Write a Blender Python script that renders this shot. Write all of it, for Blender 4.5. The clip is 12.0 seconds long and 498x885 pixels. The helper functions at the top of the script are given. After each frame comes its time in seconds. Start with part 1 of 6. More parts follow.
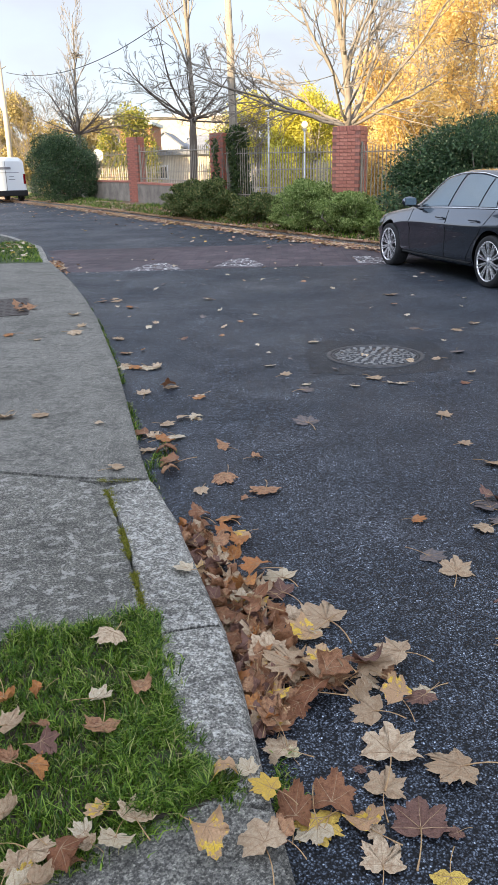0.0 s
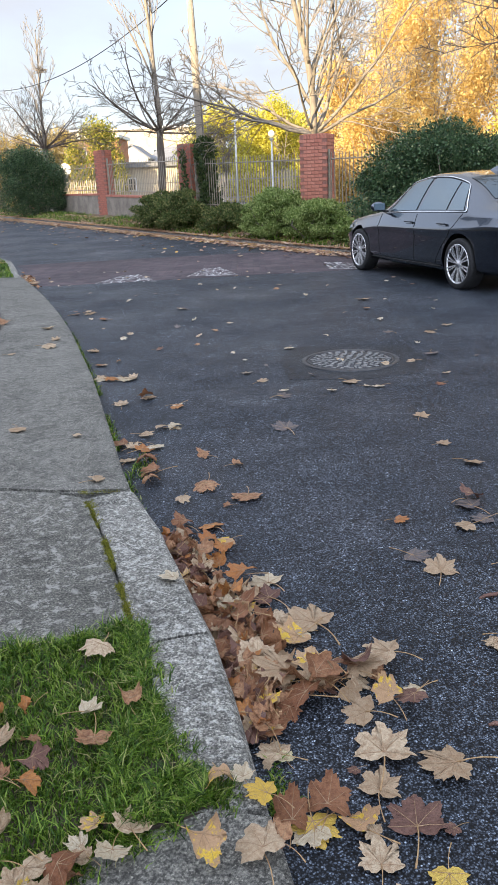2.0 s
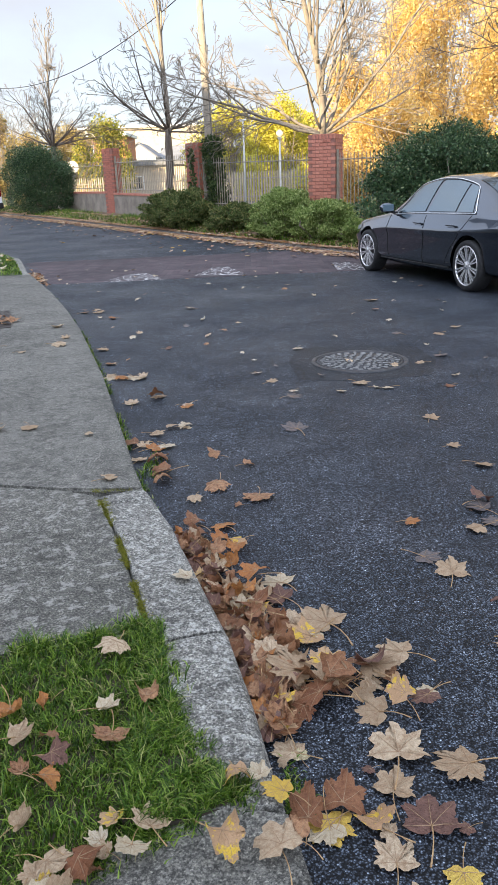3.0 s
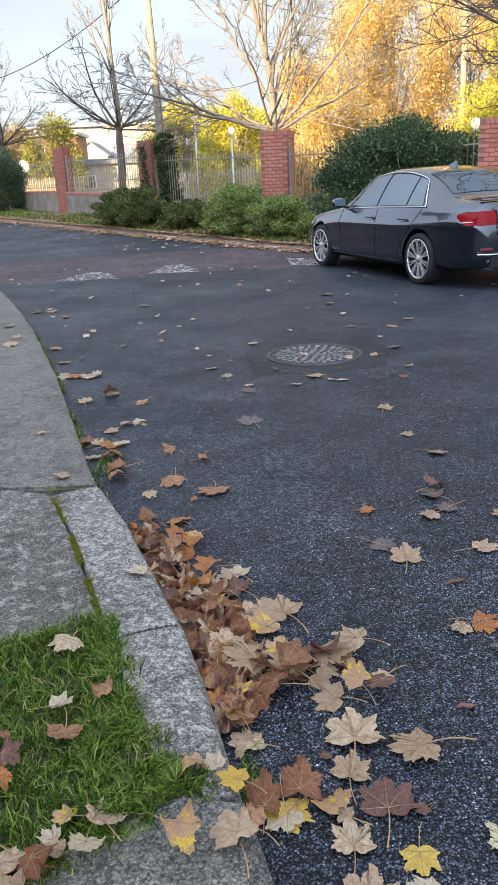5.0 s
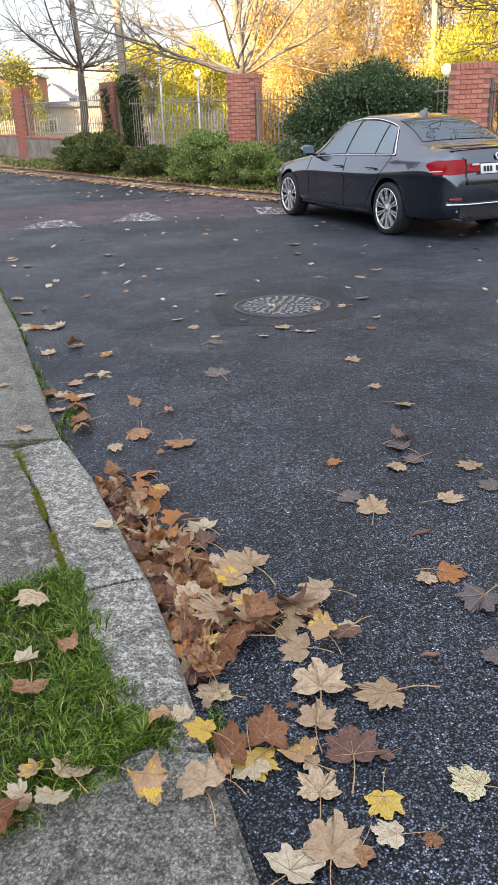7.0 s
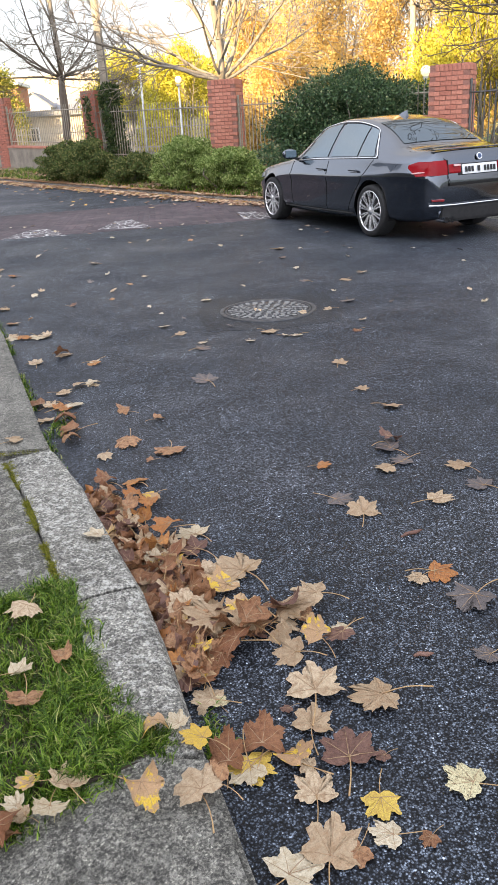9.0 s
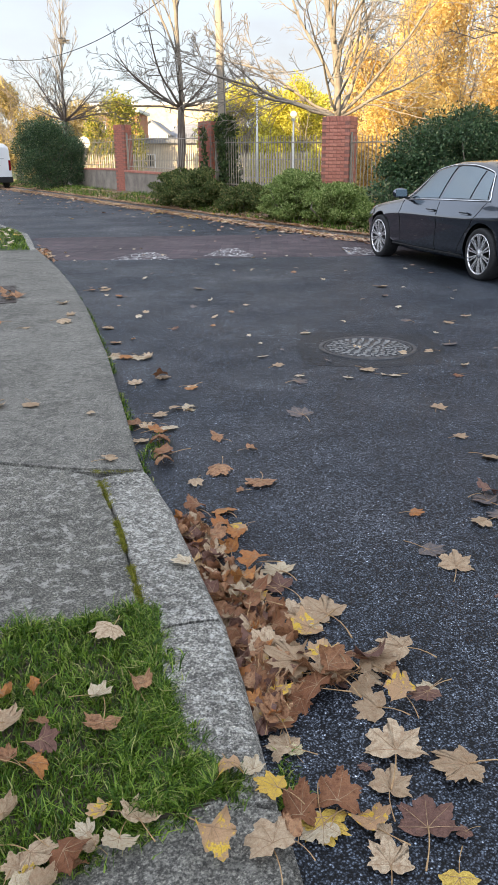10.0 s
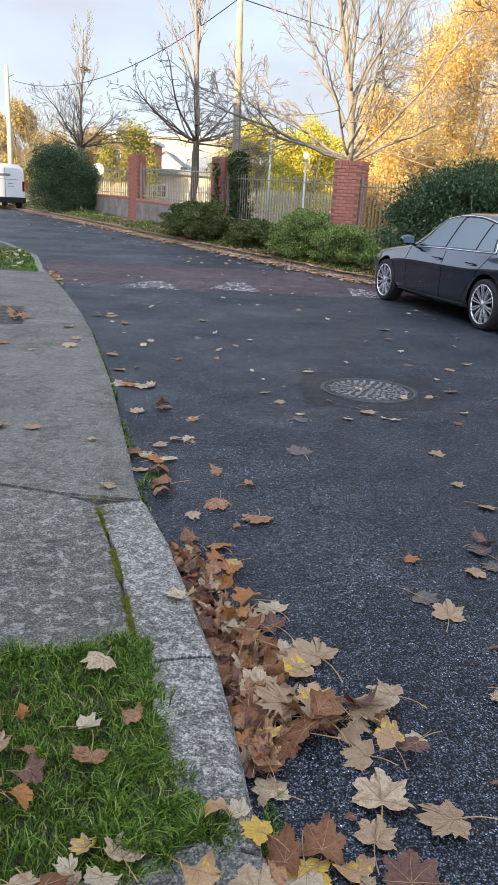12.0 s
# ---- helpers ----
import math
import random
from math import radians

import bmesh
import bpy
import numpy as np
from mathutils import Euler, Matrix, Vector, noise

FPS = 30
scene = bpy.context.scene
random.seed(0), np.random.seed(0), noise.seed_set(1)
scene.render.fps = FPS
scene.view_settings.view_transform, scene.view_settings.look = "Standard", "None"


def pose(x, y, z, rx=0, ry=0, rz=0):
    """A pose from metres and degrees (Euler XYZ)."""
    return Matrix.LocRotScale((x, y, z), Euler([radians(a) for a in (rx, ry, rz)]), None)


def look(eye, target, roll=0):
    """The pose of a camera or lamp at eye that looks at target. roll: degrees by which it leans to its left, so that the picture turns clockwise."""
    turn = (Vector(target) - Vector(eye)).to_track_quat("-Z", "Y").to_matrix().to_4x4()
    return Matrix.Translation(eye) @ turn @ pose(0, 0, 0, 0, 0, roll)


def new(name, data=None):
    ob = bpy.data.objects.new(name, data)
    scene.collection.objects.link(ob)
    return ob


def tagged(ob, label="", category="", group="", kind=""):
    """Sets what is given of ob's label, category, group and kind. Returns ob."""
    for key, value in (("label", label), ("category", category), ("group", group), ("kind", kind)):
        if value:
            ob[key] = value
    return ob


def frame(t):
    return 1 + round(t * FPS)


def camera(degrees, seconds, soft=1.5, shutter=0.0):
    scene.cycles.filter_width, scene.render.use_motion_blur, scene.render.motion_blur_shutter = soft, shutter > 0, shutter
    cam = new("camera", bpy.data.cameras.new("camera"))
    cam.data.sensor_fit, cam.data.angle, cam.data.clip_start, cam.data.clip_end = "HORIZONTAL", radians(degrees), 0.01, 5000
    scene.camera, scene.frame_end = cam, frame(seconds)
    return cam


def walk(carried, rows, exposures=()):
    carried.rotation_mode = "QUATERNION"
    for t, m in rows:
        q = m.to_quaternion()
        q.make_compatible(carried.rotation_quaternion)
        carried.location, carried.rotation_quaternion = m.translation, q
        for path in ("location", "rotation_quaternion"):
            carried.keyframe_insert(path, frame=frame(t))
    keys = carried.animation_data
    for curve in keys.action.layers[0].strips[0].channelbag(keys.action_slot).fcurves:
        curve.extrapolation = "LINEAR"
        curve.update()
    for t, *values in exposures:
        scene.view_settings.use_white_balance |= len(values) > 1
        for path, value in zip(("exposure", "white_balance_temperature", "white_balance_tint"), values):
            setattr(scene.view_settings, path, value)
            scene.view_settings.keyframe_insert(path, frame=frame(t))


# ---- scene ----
cam = camera(35.5, 12.0, soft=1.0)

PATH = [
    (0, (0.048, -0.088, 1.499), (-0.04, 1.798, 0.837), -1.3),
    (0.5, (0.033, -0.089, 1.495), (-0.049, 1.801, 0.846), -1.9),
    (1, (0.034, -0.091, 1.491), (-0.045, 1.802, 0.85), -2.4),
    (1.5, (0.039, -0.095, 1.491), (-0.011, 1.8, 0.852), -2.6),
    (2, (0.033, -0.093, 1.489), (0.004, 1.801, 0.847), -2.7),
    (2.5, (0.024, -0.096, 1.497), (-0.004, 1.798, 0.856), -2.7),
    (3, (-0.006, -0.111, 1.503), (-0.045, 1.783, 0.859), -2.2),
    (3.2, (-0.014, -0.129, 1.512), (-0.098, 1.77, 0.889), -2.3),
    (4.8, (0.011, -0.105, 1.473), (0.011, 1.791, 0.836), -2.7),
    (5, (0.028, -0.108, 1.474), (0.088, 1.782, 0.822), -2.8),
    (5.5, (0.014, -0.096, 1.469), (0.131, 1.776, 0.777), -2.3),
    (6, (0.002, -0.068, 1.464), (0.098, 1.787, 0.723), -1.9),
    (6.5, (0.015, -0.065, 1.462), (0.114, 1.78, 0.698), -1.6),
    (7, (0.034, -0.077, 1.461), (0.169, 1.765, 0.692), -2.1),
    (8.8, (0.039, -0.07, 1.463), (0.225, 1.765, 0.688), -3.3),
    (9, (0.039, -0.085, 1.469), (0.199, 1.758, 0.709), -3.3),
    (9.5, (0.006, -0.064, 1.493), (0.05, 1.8, 0.769), -1.9),
    (10, (-0.007, -0.046, 1.487), (-0.056, 1.833, 0.803), -0.5),
    (10.5, (-0.012, -0.054, 1.501), (-0.06, 1.841, 0.864), 0.1),
    (11, (-0.013, -0.058, 1.498), (-0.036, 1.845, 0.882), 0.7),
    (11.5, (-0.014, -0.046, 1.498), (-0.013, 1.857, 0.881), 1.4),
    (12, (-0.041, -0.059, 1.513), (-0.076, 1.847, 0.907), 3.2),
]
walk(cam, [(t, look(eye, target, roll)) for t, eye, target, roll in PATH], exposures=[(0, 2.23, 6030, 13), (3.2, 2.26, 6030, 13), (4.8, 2.26, 5980, 13), (5.5, 2.27, 6130, 13), (6.5, 2.38, 6430, 13), (7.2, 2.48, 6530, 14), (8.8, 2.61, 6630, 14), (9.5, 2.38, 6580, 14), (10, 2.24, 6280, 12), (10.5, 2.19, 6030, 13), (12, 2.12, 5980, 13)])

# ---- world, sun ----
SUN_AZ = (0.6, 0.8)      # the way the sunlight travels over the ground
SUN_EL = 19.0
world = bpy.data.worlds.new("world")
scene.world = world
world.use_nodes = True
wt = world.node_tree
wt.nodes.clear()
w_out = wt.nodes.new("ShaderNodeOutputWorld")
w_bg = wt.nodes.new("ShaderNodeBackground")
w_sky = wt.nodes.new("ShaderNodeTexSky")
w_sky.sky_type = 'NISHITA'
w_sky.sun_disc = False
w_sky.sun_elevation = radians(SUN_EL)
w_sky.sun_rotation = math.atan2(-SUN_AZ[0], -SUN_AZ[1])
w_sky.dust_density = 1.5
w_bg.inputs["Strength"].default_value = 0.108
# broken bright cloud over the blue
w_tc = wt.nodes.new("ShaderNodeTexCoord")
w_map = wt.nodes.new("ShaderNodeMapping")
w_map.inputs["Scale"].default_value = (1.0, 1.0, 2.2)
w_map.inputs["Location"].default_value = (0.35, 0.1, 0.2)
w_no = wt.nodes.new("ShaderNodeTexNoise")
w_no.inputs["Scale"].default_value = 2.3
w_no.inputs["Detail"].default_value = 7.0
w_no.inputs["Roughness"].default_value = 0.5
w_ramp = wt.nodes.new("ShaderNodeValToRGB")
w_ramp.color_ramp.elements[0].color = (0.78, 0.78, 0.78, 1)
w_ramp.color_ramp.elements[0].position = 0.38
w_ramp.color_ramp.elements[1].position = 0.60
w_mix = wt.nodes.new("ShaderNodeMixRGB")
# the cloud is brightest round the low sun and greyer on the far side
w_dot = wt.nodes.new("ShaderNodeVectorMath")
w_dot.operation = 'DOT_PRODUCT'
w_dot.inputs[1].default_value = (-SUN_AZ[0], -SUN_AZ[1], 0.34)
w_side = wt.nodes.new("ShaderNodeMapRange")
w_side.interpolation_type = 'SMOOTHSTEP'
w_side.inputs["From Min"].default_value = -0.7
w_side.inputs["From Max"].default_value = 0.95
w_cloud = wt.nodes.new("ShaderNodeMixRGB")
w_cloud.inputs["Color1"].default_value = (1.52, 1.53, 1.54, 1)
w_cloud.inputs["Color2"].default_value = (4.5, 4.85, 5.4, 1)
wt.links.new(w_tc.outputs["Generated"], w_map.inputs["Vector"])
wt.links.new(w_map.outputs["Vector"], w_no.inputs["Vector"])
wt.links.new(w_no.outputs["Fac"], w_ramp.inputs["Fac"])
wt.links.new(w_tc.outputs["Generated"], w_dot.inputs[0])
wt.links.new(w_dot.outputs["Value"], w_side.inputs["Value"])
wt.links.new(w_side.outputs["Result"], w_cloud.inputs["Fac"])
wt.links.new(w_cloud.outputs["Color"], w_mix.inputs["Color2"])
wt.links.new(w_ramp.outputs["Color"], w_mix.inputs["Fac"])
wt.links.new(w_sky.outputs["Color"], w_mix.inputs["Color1"])
wt.links.new(w_mix.outputs["Color"], w_bg.inputs["Color"])
wt.links.new(w_bg.outputs["Background"], w_out.inputs["Surface"])

sun_data = bpy.data.lights.new("sun", 'SUN')
sun_data.energy = 3.3
sun_data.angle = radians(0.6)
sun_data.color = (1.0, 0.77, 0.43)
sun = new("sun", sun_data)
sun.matrix_world = look((0, 0, 0), (SUN_AZ[0], SUN_AZ[1], -math.tan(radians(SUN_EL))))

# ---- materials ----


class Nodes:
    """A small builder for one node material."""

    def __init__(self, name):
        self.mat = bpy.data.materials.new(name)
        self.mat.use_nodes = True
        self.t = self.mat.node_tree
        self.t.nodes.clear()
        self.out = self.t.nodes.new("ShaderNodeOutputMaterial")
        self.b = self.t.nodes.new("ShaderNodeBsdfPrincipled")
        self.t.links.new(self.b.outputs[0], self.out.inputs[0])
        self.tc = self.t.nodes.new("ShaderNodeTexCoord")

    def add(self, kind):
        return self.t.nodes.new(kind)

    def link(self, a, b):
        self.t.links.new(a, b)

    def noise(self, scale, detail=4.0, rough=0.55, stretch=None):
        n = self.add("ShaderNodeTexNoise")
        n.inputs["Scale"].default_value = scale
        n.inputs["Detail"].default_value = detail
        n.inputs["Roughness"].default_value = rough
        if stretch:
            m = self.add("ShaderNodeMapping")
            m.inputs["Scale"].default_value = stretch
            self.link(self.tc.outputs["Object"], m.inputs["Vector"])
            self.link(m.outputs["Vector"], n.inputs["Vector"])
        else:
            self.link(self.tc.outputs["Object"], n.inputs["Vector"])
        return n.outputs["Fac"]

    def cells(self, scale, feature='F1', out="Distance"):
        n = self.add("ShaderNodeTexVoronoi")
        n.feature = feature
        n.inputs["Scale"].default_value = scale
        self.link(self.tc.outputs["Object"], n.inputs["Vector"])
        return n.outputs[out]

    def ramp(self, fac, stops):
        r = self.add("ShaderNodeValToRGB")
        els = r.color_ramp.elements
        while len(els) < len(stops):
            els.new(0.5)
        for e, (p, c) in zip(els, stops):
            e.position = p
            e.color = (*c, 1) if len(c) == 3 else c
        self.link(fac, r.inputs["Fac"])
        return r.outputs["Color"]

    def mix(self, a, b, fac, mode='MIX'):
        m = self.add("ShaderNodeMixRGB")
        m.blend_type = mode
        for sock, v in (("Fac", fac), ("Color1", a), ("Color2", b)):
            if isinstance(v, (int, float)):
                m.inputs[sock].default_value = v
            elif isinstance(v, tuple):
                m.inputs[sock].default_value = (*v, 1)
            else:
                self.link(v, m.inputs[sock])
        return m.outputs["Color"]

    def bump(self, height, strength, dist, prev=None):
        n = self.add("ShaderNodeBump")
        n.inputs["Strength"].default_value = strength
        n.inputs["Distance"].default_value = dist
        self.link(height, n.inputs["Height"])
        if prev is not None:
            self.link(prev, n.inputs["Normal"])
        return n.outputs["Normal"]

    def set(self, color=None, rough=None, metal=None, normal=None, **more):
        for sock, v in (("Base Color", color), ("Roughness", rough), ("Metallic", metal), ("Normal", normal)):
            if v is None:
                continue
            if isinstance(v, (int, float)):
                self.b.inputs[sock].default_value = v
            elif isinstance(v, tuple):
                self.b.inputs[sock].default_value = (*v, 1)
            else:
                self.link(v, self.b.inputs[sock])
        for k, v in more.items():
            self.b.inputs["IOR" if k == "ior" else "Coat IOR" if k == "coat_ior" else k.replace("_", " ").title()].default_value = v
        return self.mat

    def rand(self):
        return self.add("ShaderNodeObjectInfo").outputs["Random"]

    def island(self):
        return self.add("ShaderNodeNewGeometry").outputs["Random Per Island"]


def simple(name, a, b, scale=6.0, rough=0.7, metal=0.0, bump=0.0, dist=0.004, fine=60.0):
    n = Nodes(name)
    col = n.ramp(n.noise(scale), [(0.32, a), (0.68, b)])
    col = n.mix(col, n.ramp(n.noise(fine, 2), [(0.3, (0.72, 0.72, 0.72)), (0.7, (1.12, 1.12, 1.12))]), 0.7, 'MULTIPLY')
    nor = n.bump(n.noise(fine, 3), bump, dist) if bump else None
    return n.set(col, rough, metal, nor)


def asphalt_material(name="asphalt", shade=1.0):
    """Stone chips in dark binder, with worn lighter lanes, damp darker patches and painted sheen."""
    n = Nodes(name)
    stone = n.cells(165.0)
    # dark binder, deepened to stand for shadow in the pits between chips
    col = n.ramp(stone, [(a, tuple(shade * k for k in c)) for a, c in ((0.0, (0.090, 0.108, 0.138)), (0.36, (0.070, 0.084, 0.108)), (0.53, (0.013, 0.016, 0.022)), (0.76, (0.003, 0.004, 0.006)))])
    tone = n.ramp(n.cells(165.0, 'F1', "Color"), [(0.05, (0.4, 0.4, 0.41)), (0.5, (0.85, 0.85, 0.85)), (0.82, (1.15, 1.15, 1.15)), (0.96, (4.0, 3.85, 3.6))])
    col = n.mix(col, tone, 0.95, 'MULTIPLY')
    grit = n.ramp(n.noise(80.0, 7, 0.85), [(0.43, (0.22, 0.22, 0.23)), (0.5, (0.9, 0.9, 0.9)), (0.57, (2.6, 2.6, 2.55))])
    col = n.mix(col, grit, 0.95, 'MULTIPLY')
    col = n.mix(col, n.ramp(n.noise(30.0, 6, 0.85), [(0.42, (0.35, 0.35, 0.37)), (0.5, (0.92, 0.92, 0.92)), (0.58, (1.85, 1.83, 1.8))]), 0.75, 'MULTIPLY')
    col = n.mix(col, n.ramp(n.noise(9.0, 9, 0.82), [(0.41, (0.42, 0.43, 0.45)), (0.5, (1.0, 1.0, 1.0)), (0.60, (1.6, 1.58, 1.55))]), 0.5, 'MULTIPLY')
    col = n.mix(col, n.ramp(n.noise(0.45, 5, 0.6), [(0.34, (0.66, 0.72, 0.78)), (0.5, (1.0, 1.0, 1.0)), (0.64, (1.6, 1.5, 1.4))]), 0.85, 'MULTIPLY')
    # paler blotches put the road's wet sheen into the colour
    col = n.mix(col, n.ramp(n.noise(3.0, 6, 0.7), [(0.38, (0.66, 0.67, 0.70)), (0.50, (1.0, 1.0, 1.0)), (0.64, (1.6, 1.58, 1.55))]), 0.7, 'MULTIPLY')
    inv = n.ramp(stone, [(0.0, (1, 1, 1)), (0.7, (0, 0, 0))])
    nor = n.bump(inv, 0.6, 0.004)
    rough = n.ramp(n.noise(0.8, 5), [(0.3, (0.44, 0.44, 0.44)), (0.7, (0.64, 0.64, 0.64))])
    n.b.inputs["Specular IOR Level"].default_value = 0.22
    return n.set(col, rough, 0.0, nor)


def concrete_material(name, a, b, pale, lichen, fleck=11.0, relief=0.9):
    """Weathered concrete or stone: aggregate specks, pits, lichen blots and broad stains."""
    n = Nodes(name)
    col = n.ramp(n.noise(1.9, 7, 0.62), [(0.3, a), (0.7, b)])
    speck = n.ramp(n.cells(240.0, 'F1', "Color"), [(0.05, (0.38, 0.38, 0.38)), (0.35, (0.8, 0.8, 0.8)), (0.7, (1.15, 1.15, 1.15)), (0.93, (2.1, 2.1, 2.05))])
    col = n.mix(col, speck, 0.9, 'MULTIPLY')
    grit = n.ramp(n.noise(120.0, 5, 0.7), [(0.43, (0.42, 0.42, 0.41)), (0.50, (0.95, 0.95, 0.95)), (0.58, (1.8, 1.8, 1.74))])
    col = n.mix(col, grit, 0.85, 'MULTIPLY')
    blot = n.ramp(n.noise(20.0, 9, 0.82), [(0.42, (0.45, 0.45, 0.44)), (0.50, (1.0, 1.0, 1.0)), (0.60, (1.5, 1.5, 1.45))])
    col = n.mix(col, blot, 0.5, 'MULTIPLY')
    patch = n.ramp(n.noise(fleck, 10, 0.8), [(0.54, (0, 0, 0)), (0.56, (1, 1, 1))])
    col = n.mix(col, pale, n.mix((0, 0, 0), patch, lichen))
    dark = n.ramp(n.noise(5.0, 8, 0.72), [(0.36, (0.4, 0.4, 0.39)), (0.52, (1, 1, 1))])
    col = n.mix(col, dark, 0.6, 'MULTIPLY')
    nor = n.bump(n.noise(70.0, 6, 0.8), relief, 0.008)
    nor = n.bump(n.noise(5.0, 4), relief / 3, 0.012, nor)
    return n.set(col, 0.88, 0.0, nor)


def leafy(name, stops, rough=0.5, through_light=0.35):
    n = Nodes(name)
    col = n.ramp(n.island(), stops)
    n.b.inputs["Specular IOR Level"].default_value = 0.3
    n.set(col, rough)
    tr = n.add("ShaderNodeBsdfTranslucent")
    n.link(col, tr.inputs["Color"])
    mx = n.add("ShaderNodeMixShader")
    mx.inputs[0].default_value = through_light
    n.link(n.b.outputs[0], mx.inputs[1])
    n.link(tr.outputs[0], mx.inputs[2])
    n.link(mx.outputs[0], n.out.inputs[0])
    return n.mat


def dead_leaf(name, a, b, c, spot, blotch=None, fleck=None):
    n = Nodes(name)
    base = n.mix(a, b, n.rand())
    col = n.mix(base, c, n.ramp(n.noise(blotch[0] if blotch else 9.0, 6, 0.62), [(blotch[1] if blotch else 0.42, (0, 0, 0)), (blotch[2] if blotch else 0.70, (1, 1, 1))]))
    fs, f0, f1 = fleck or (70.0, 0.62, 0.72)
    col = n.mix(col, spot, n.ramp(n.noise(fs, 3), [(f0, (0, 0, 0)), (f1, (0.8, 0.8, 0.8))]))
    col = n.mix(col, n.ramp(n.noise(34.0, 4, 0.7), [(0.35, (0.72, 0.70, 0.68)), (0.65, (1.12, 1.12, 1.12))]), 0.7, 'MULTIPLY')
    nor = n.bump(n.noise(24.0, 4), 0.5, 0.02)
    n.b.inputs["Specular IOR Level"].default_value = 0.4
    n.set(col, 0.48, 0.0, nor)
    tr = n.add("ShaderNodeBsdfTranslucent")
    n.link(col, tr.inputs["Color"])
    mx = n.add("ShaderNodeMixShader")
    mx.inputs[0].default_value = 0.15
    n.link(n.b.outputs[0], mx.inputs[1])
    n.link(tr.outputs[0], mx.inputs[2])
    n.link(mx.outputs[0], n.out.inputs[0])
    return n.mat


def brick_material(name, a, b, c):
    n = Nodes(name)
    col = n.ramp(n.rand(), [(0.0, a), (0.5, b), (1.0, c)])
    col = n.mix(col, n.ramp(n.noise(22.0, 5), [(0.3, (0.68, 0.66, 0.66)), (0.7, (1.15, 1.13, 1.1))]), 0.85, 'MULTIPLY')
    return n.set(col, 0.85, 0.0, n.bump(n.noise(90.0, 4), 0.5, 0.003))


def bark_material(name, a, b):
    n = Nodes(name)
    col = n.ramp(n.noise(9.0, 6, 0.65, (1, 1, 0.25)), [(0.3, a), (0.7, b)])
    return n.set(col, 0.9, 0.0, n.bump(n.noise(22.0, 6, 0.7, (1, 1, 0.2)), 0.7, 0.02))


ASPHALT = asphalt_material()
ASPHALT_PATCH = asphalt_material("asphalt_repair", 0.6)
PAVE = concrete_material("pavement_concrete", (0.115, 0.110, 0.097), (0.19, 0.183, 0.163), (0.40, 0.385, 0.345), 0.3, 38.0)
PAVE_OLD = concrete_material("lichen_concrete", (0.10, 0.096, 0.083), (0.165, 0.158, 0.139), (0.44, 0.425, 0.385), 0.6, 24.0)
GRANITE = concrete_material("kerb_stone", (0.175, 0.168, 0.150), (0.255, 0.246, 0.224), (0.56, 0.55, 0.51), 0.62, 40.0)
GRANITE_WORN = concrete_material("worn_kerb_stone", (0.175, 0.168, 0.150), (0.255, 0.246, 0.224), (0.56, 0.55, 0.51), 0.62, 40.0, 0.12)
SOIL = simple("soil", (0.035, 0.026, 0.018), (0.07, 0.055, 0.036), 9, 0.95, 0, 0.6, 0.01)
MULCH = simple("leafy_mulch", (0.10, 0.065, 0.038), (0.26, 0.17, 0.10), 5, 0.95, 0, 0.7, 0.015, 45)
TURF = simple("turf", (0.035, 0.055, 0.018), (0.07, 0.10, 0.03), 3, 0.95, 0, 0.6, 0.02, 40)
BRICK = brick_material("red_brick", (0.44, 0.165, 0.115), (0.50, 0.20, 0.14), (0.55, 0.235, 0.165))
BRICK_FAR = brick_material("red_brick_cap", (0.38, 0.135, 0.095), (0.45, 0.17, 0.12), (0.50, 0.20, 0.14))
MORTAR = simple("mortar", (0.27, 0.125, 0.095), (0.36, 0.18, 0.14), 14, 0.95, 0, 0.3)
RENDER_WALL = simple("weathered_render", (0.20, 0.17, 0.14), (0.36, 0.31, 0.25), 2.2, 0.9, 0, 0.4, 0.01, 30)
GALV = simple("galvanised_steel", (0.27, 0.24, 0.19), (0.40, 0.36, 0.29), 7, 0.6, 0.15)
GALV_DARK = simple("dull_steel", (0.10, 0.10, 0.10), (0.18, 0.18, 0.17), 7, 0.6, 0.3)
BARK = bark_material("grey_bark", (0.15, 0.125, 0.10), (0.30, 0.26, 0.21))
# darker bark, with the shade on trunks and limbs put into its tone
BARK_DARK = bark_material("dark_bark", (0.085, 0.068, 0.056), (0.18, 0.145, 0.115))
TIMBER_POLE = bark_material("pole_timber", (0.26, 0.22, 0.17), (0.40, 0.35, 0.28))
HEDGE = leafy("laurel_leaf", [(0.0, (0.020, 0.046, 0.020)), (0.5, (0.058, 0.110, 0.046)), (0.9, (0.115, 0.18, 0.075)), (1.0, (0.32, 0.33, 0.17))], 0.32, 0.2)
SHRUB = leafy("shrub_leaf", [(0.0, (0.10, 0.15, 0.035)), (0.55, (0.24, 0.33, 0.09)), (1.0, (0.52, 0.58, 0.24))], 0.55, 0.4)
SHRUB_DARK = leafy("juniper_leaf", [(0.0, (0.05, 0.075, 0.022)), (0.6, (0.115, 0.16, 0.045)), (1.0, (0.30, 0.28, 0.11))], 0.6, 0.4)
IVY = leafy("ivy_leaf", [(0.0, (0.03, 0.055, 0.018)), (0.6, (0.065, 0.11, 0.035)), (1.0, (0.15, 0.17, 0.06))], 0.4, 0.2)
GOLD = leafy("golden_leaf", [(0.0, (0.50, 0.33, 0.10)), (0.5, (0.70, 0.51, 0.18)), (1.0, (0.84, 0.69, 0.33))], 0.6, 0.45)
YELLOW = leafy("yellow_green_leaf", [(0.0, (0.32, 0.29, 0.035)), (0.5, (0.58, 0.53, 0.07)), (1.0, (0.74, 0.68, 0.14))], 0.6, 0.45)
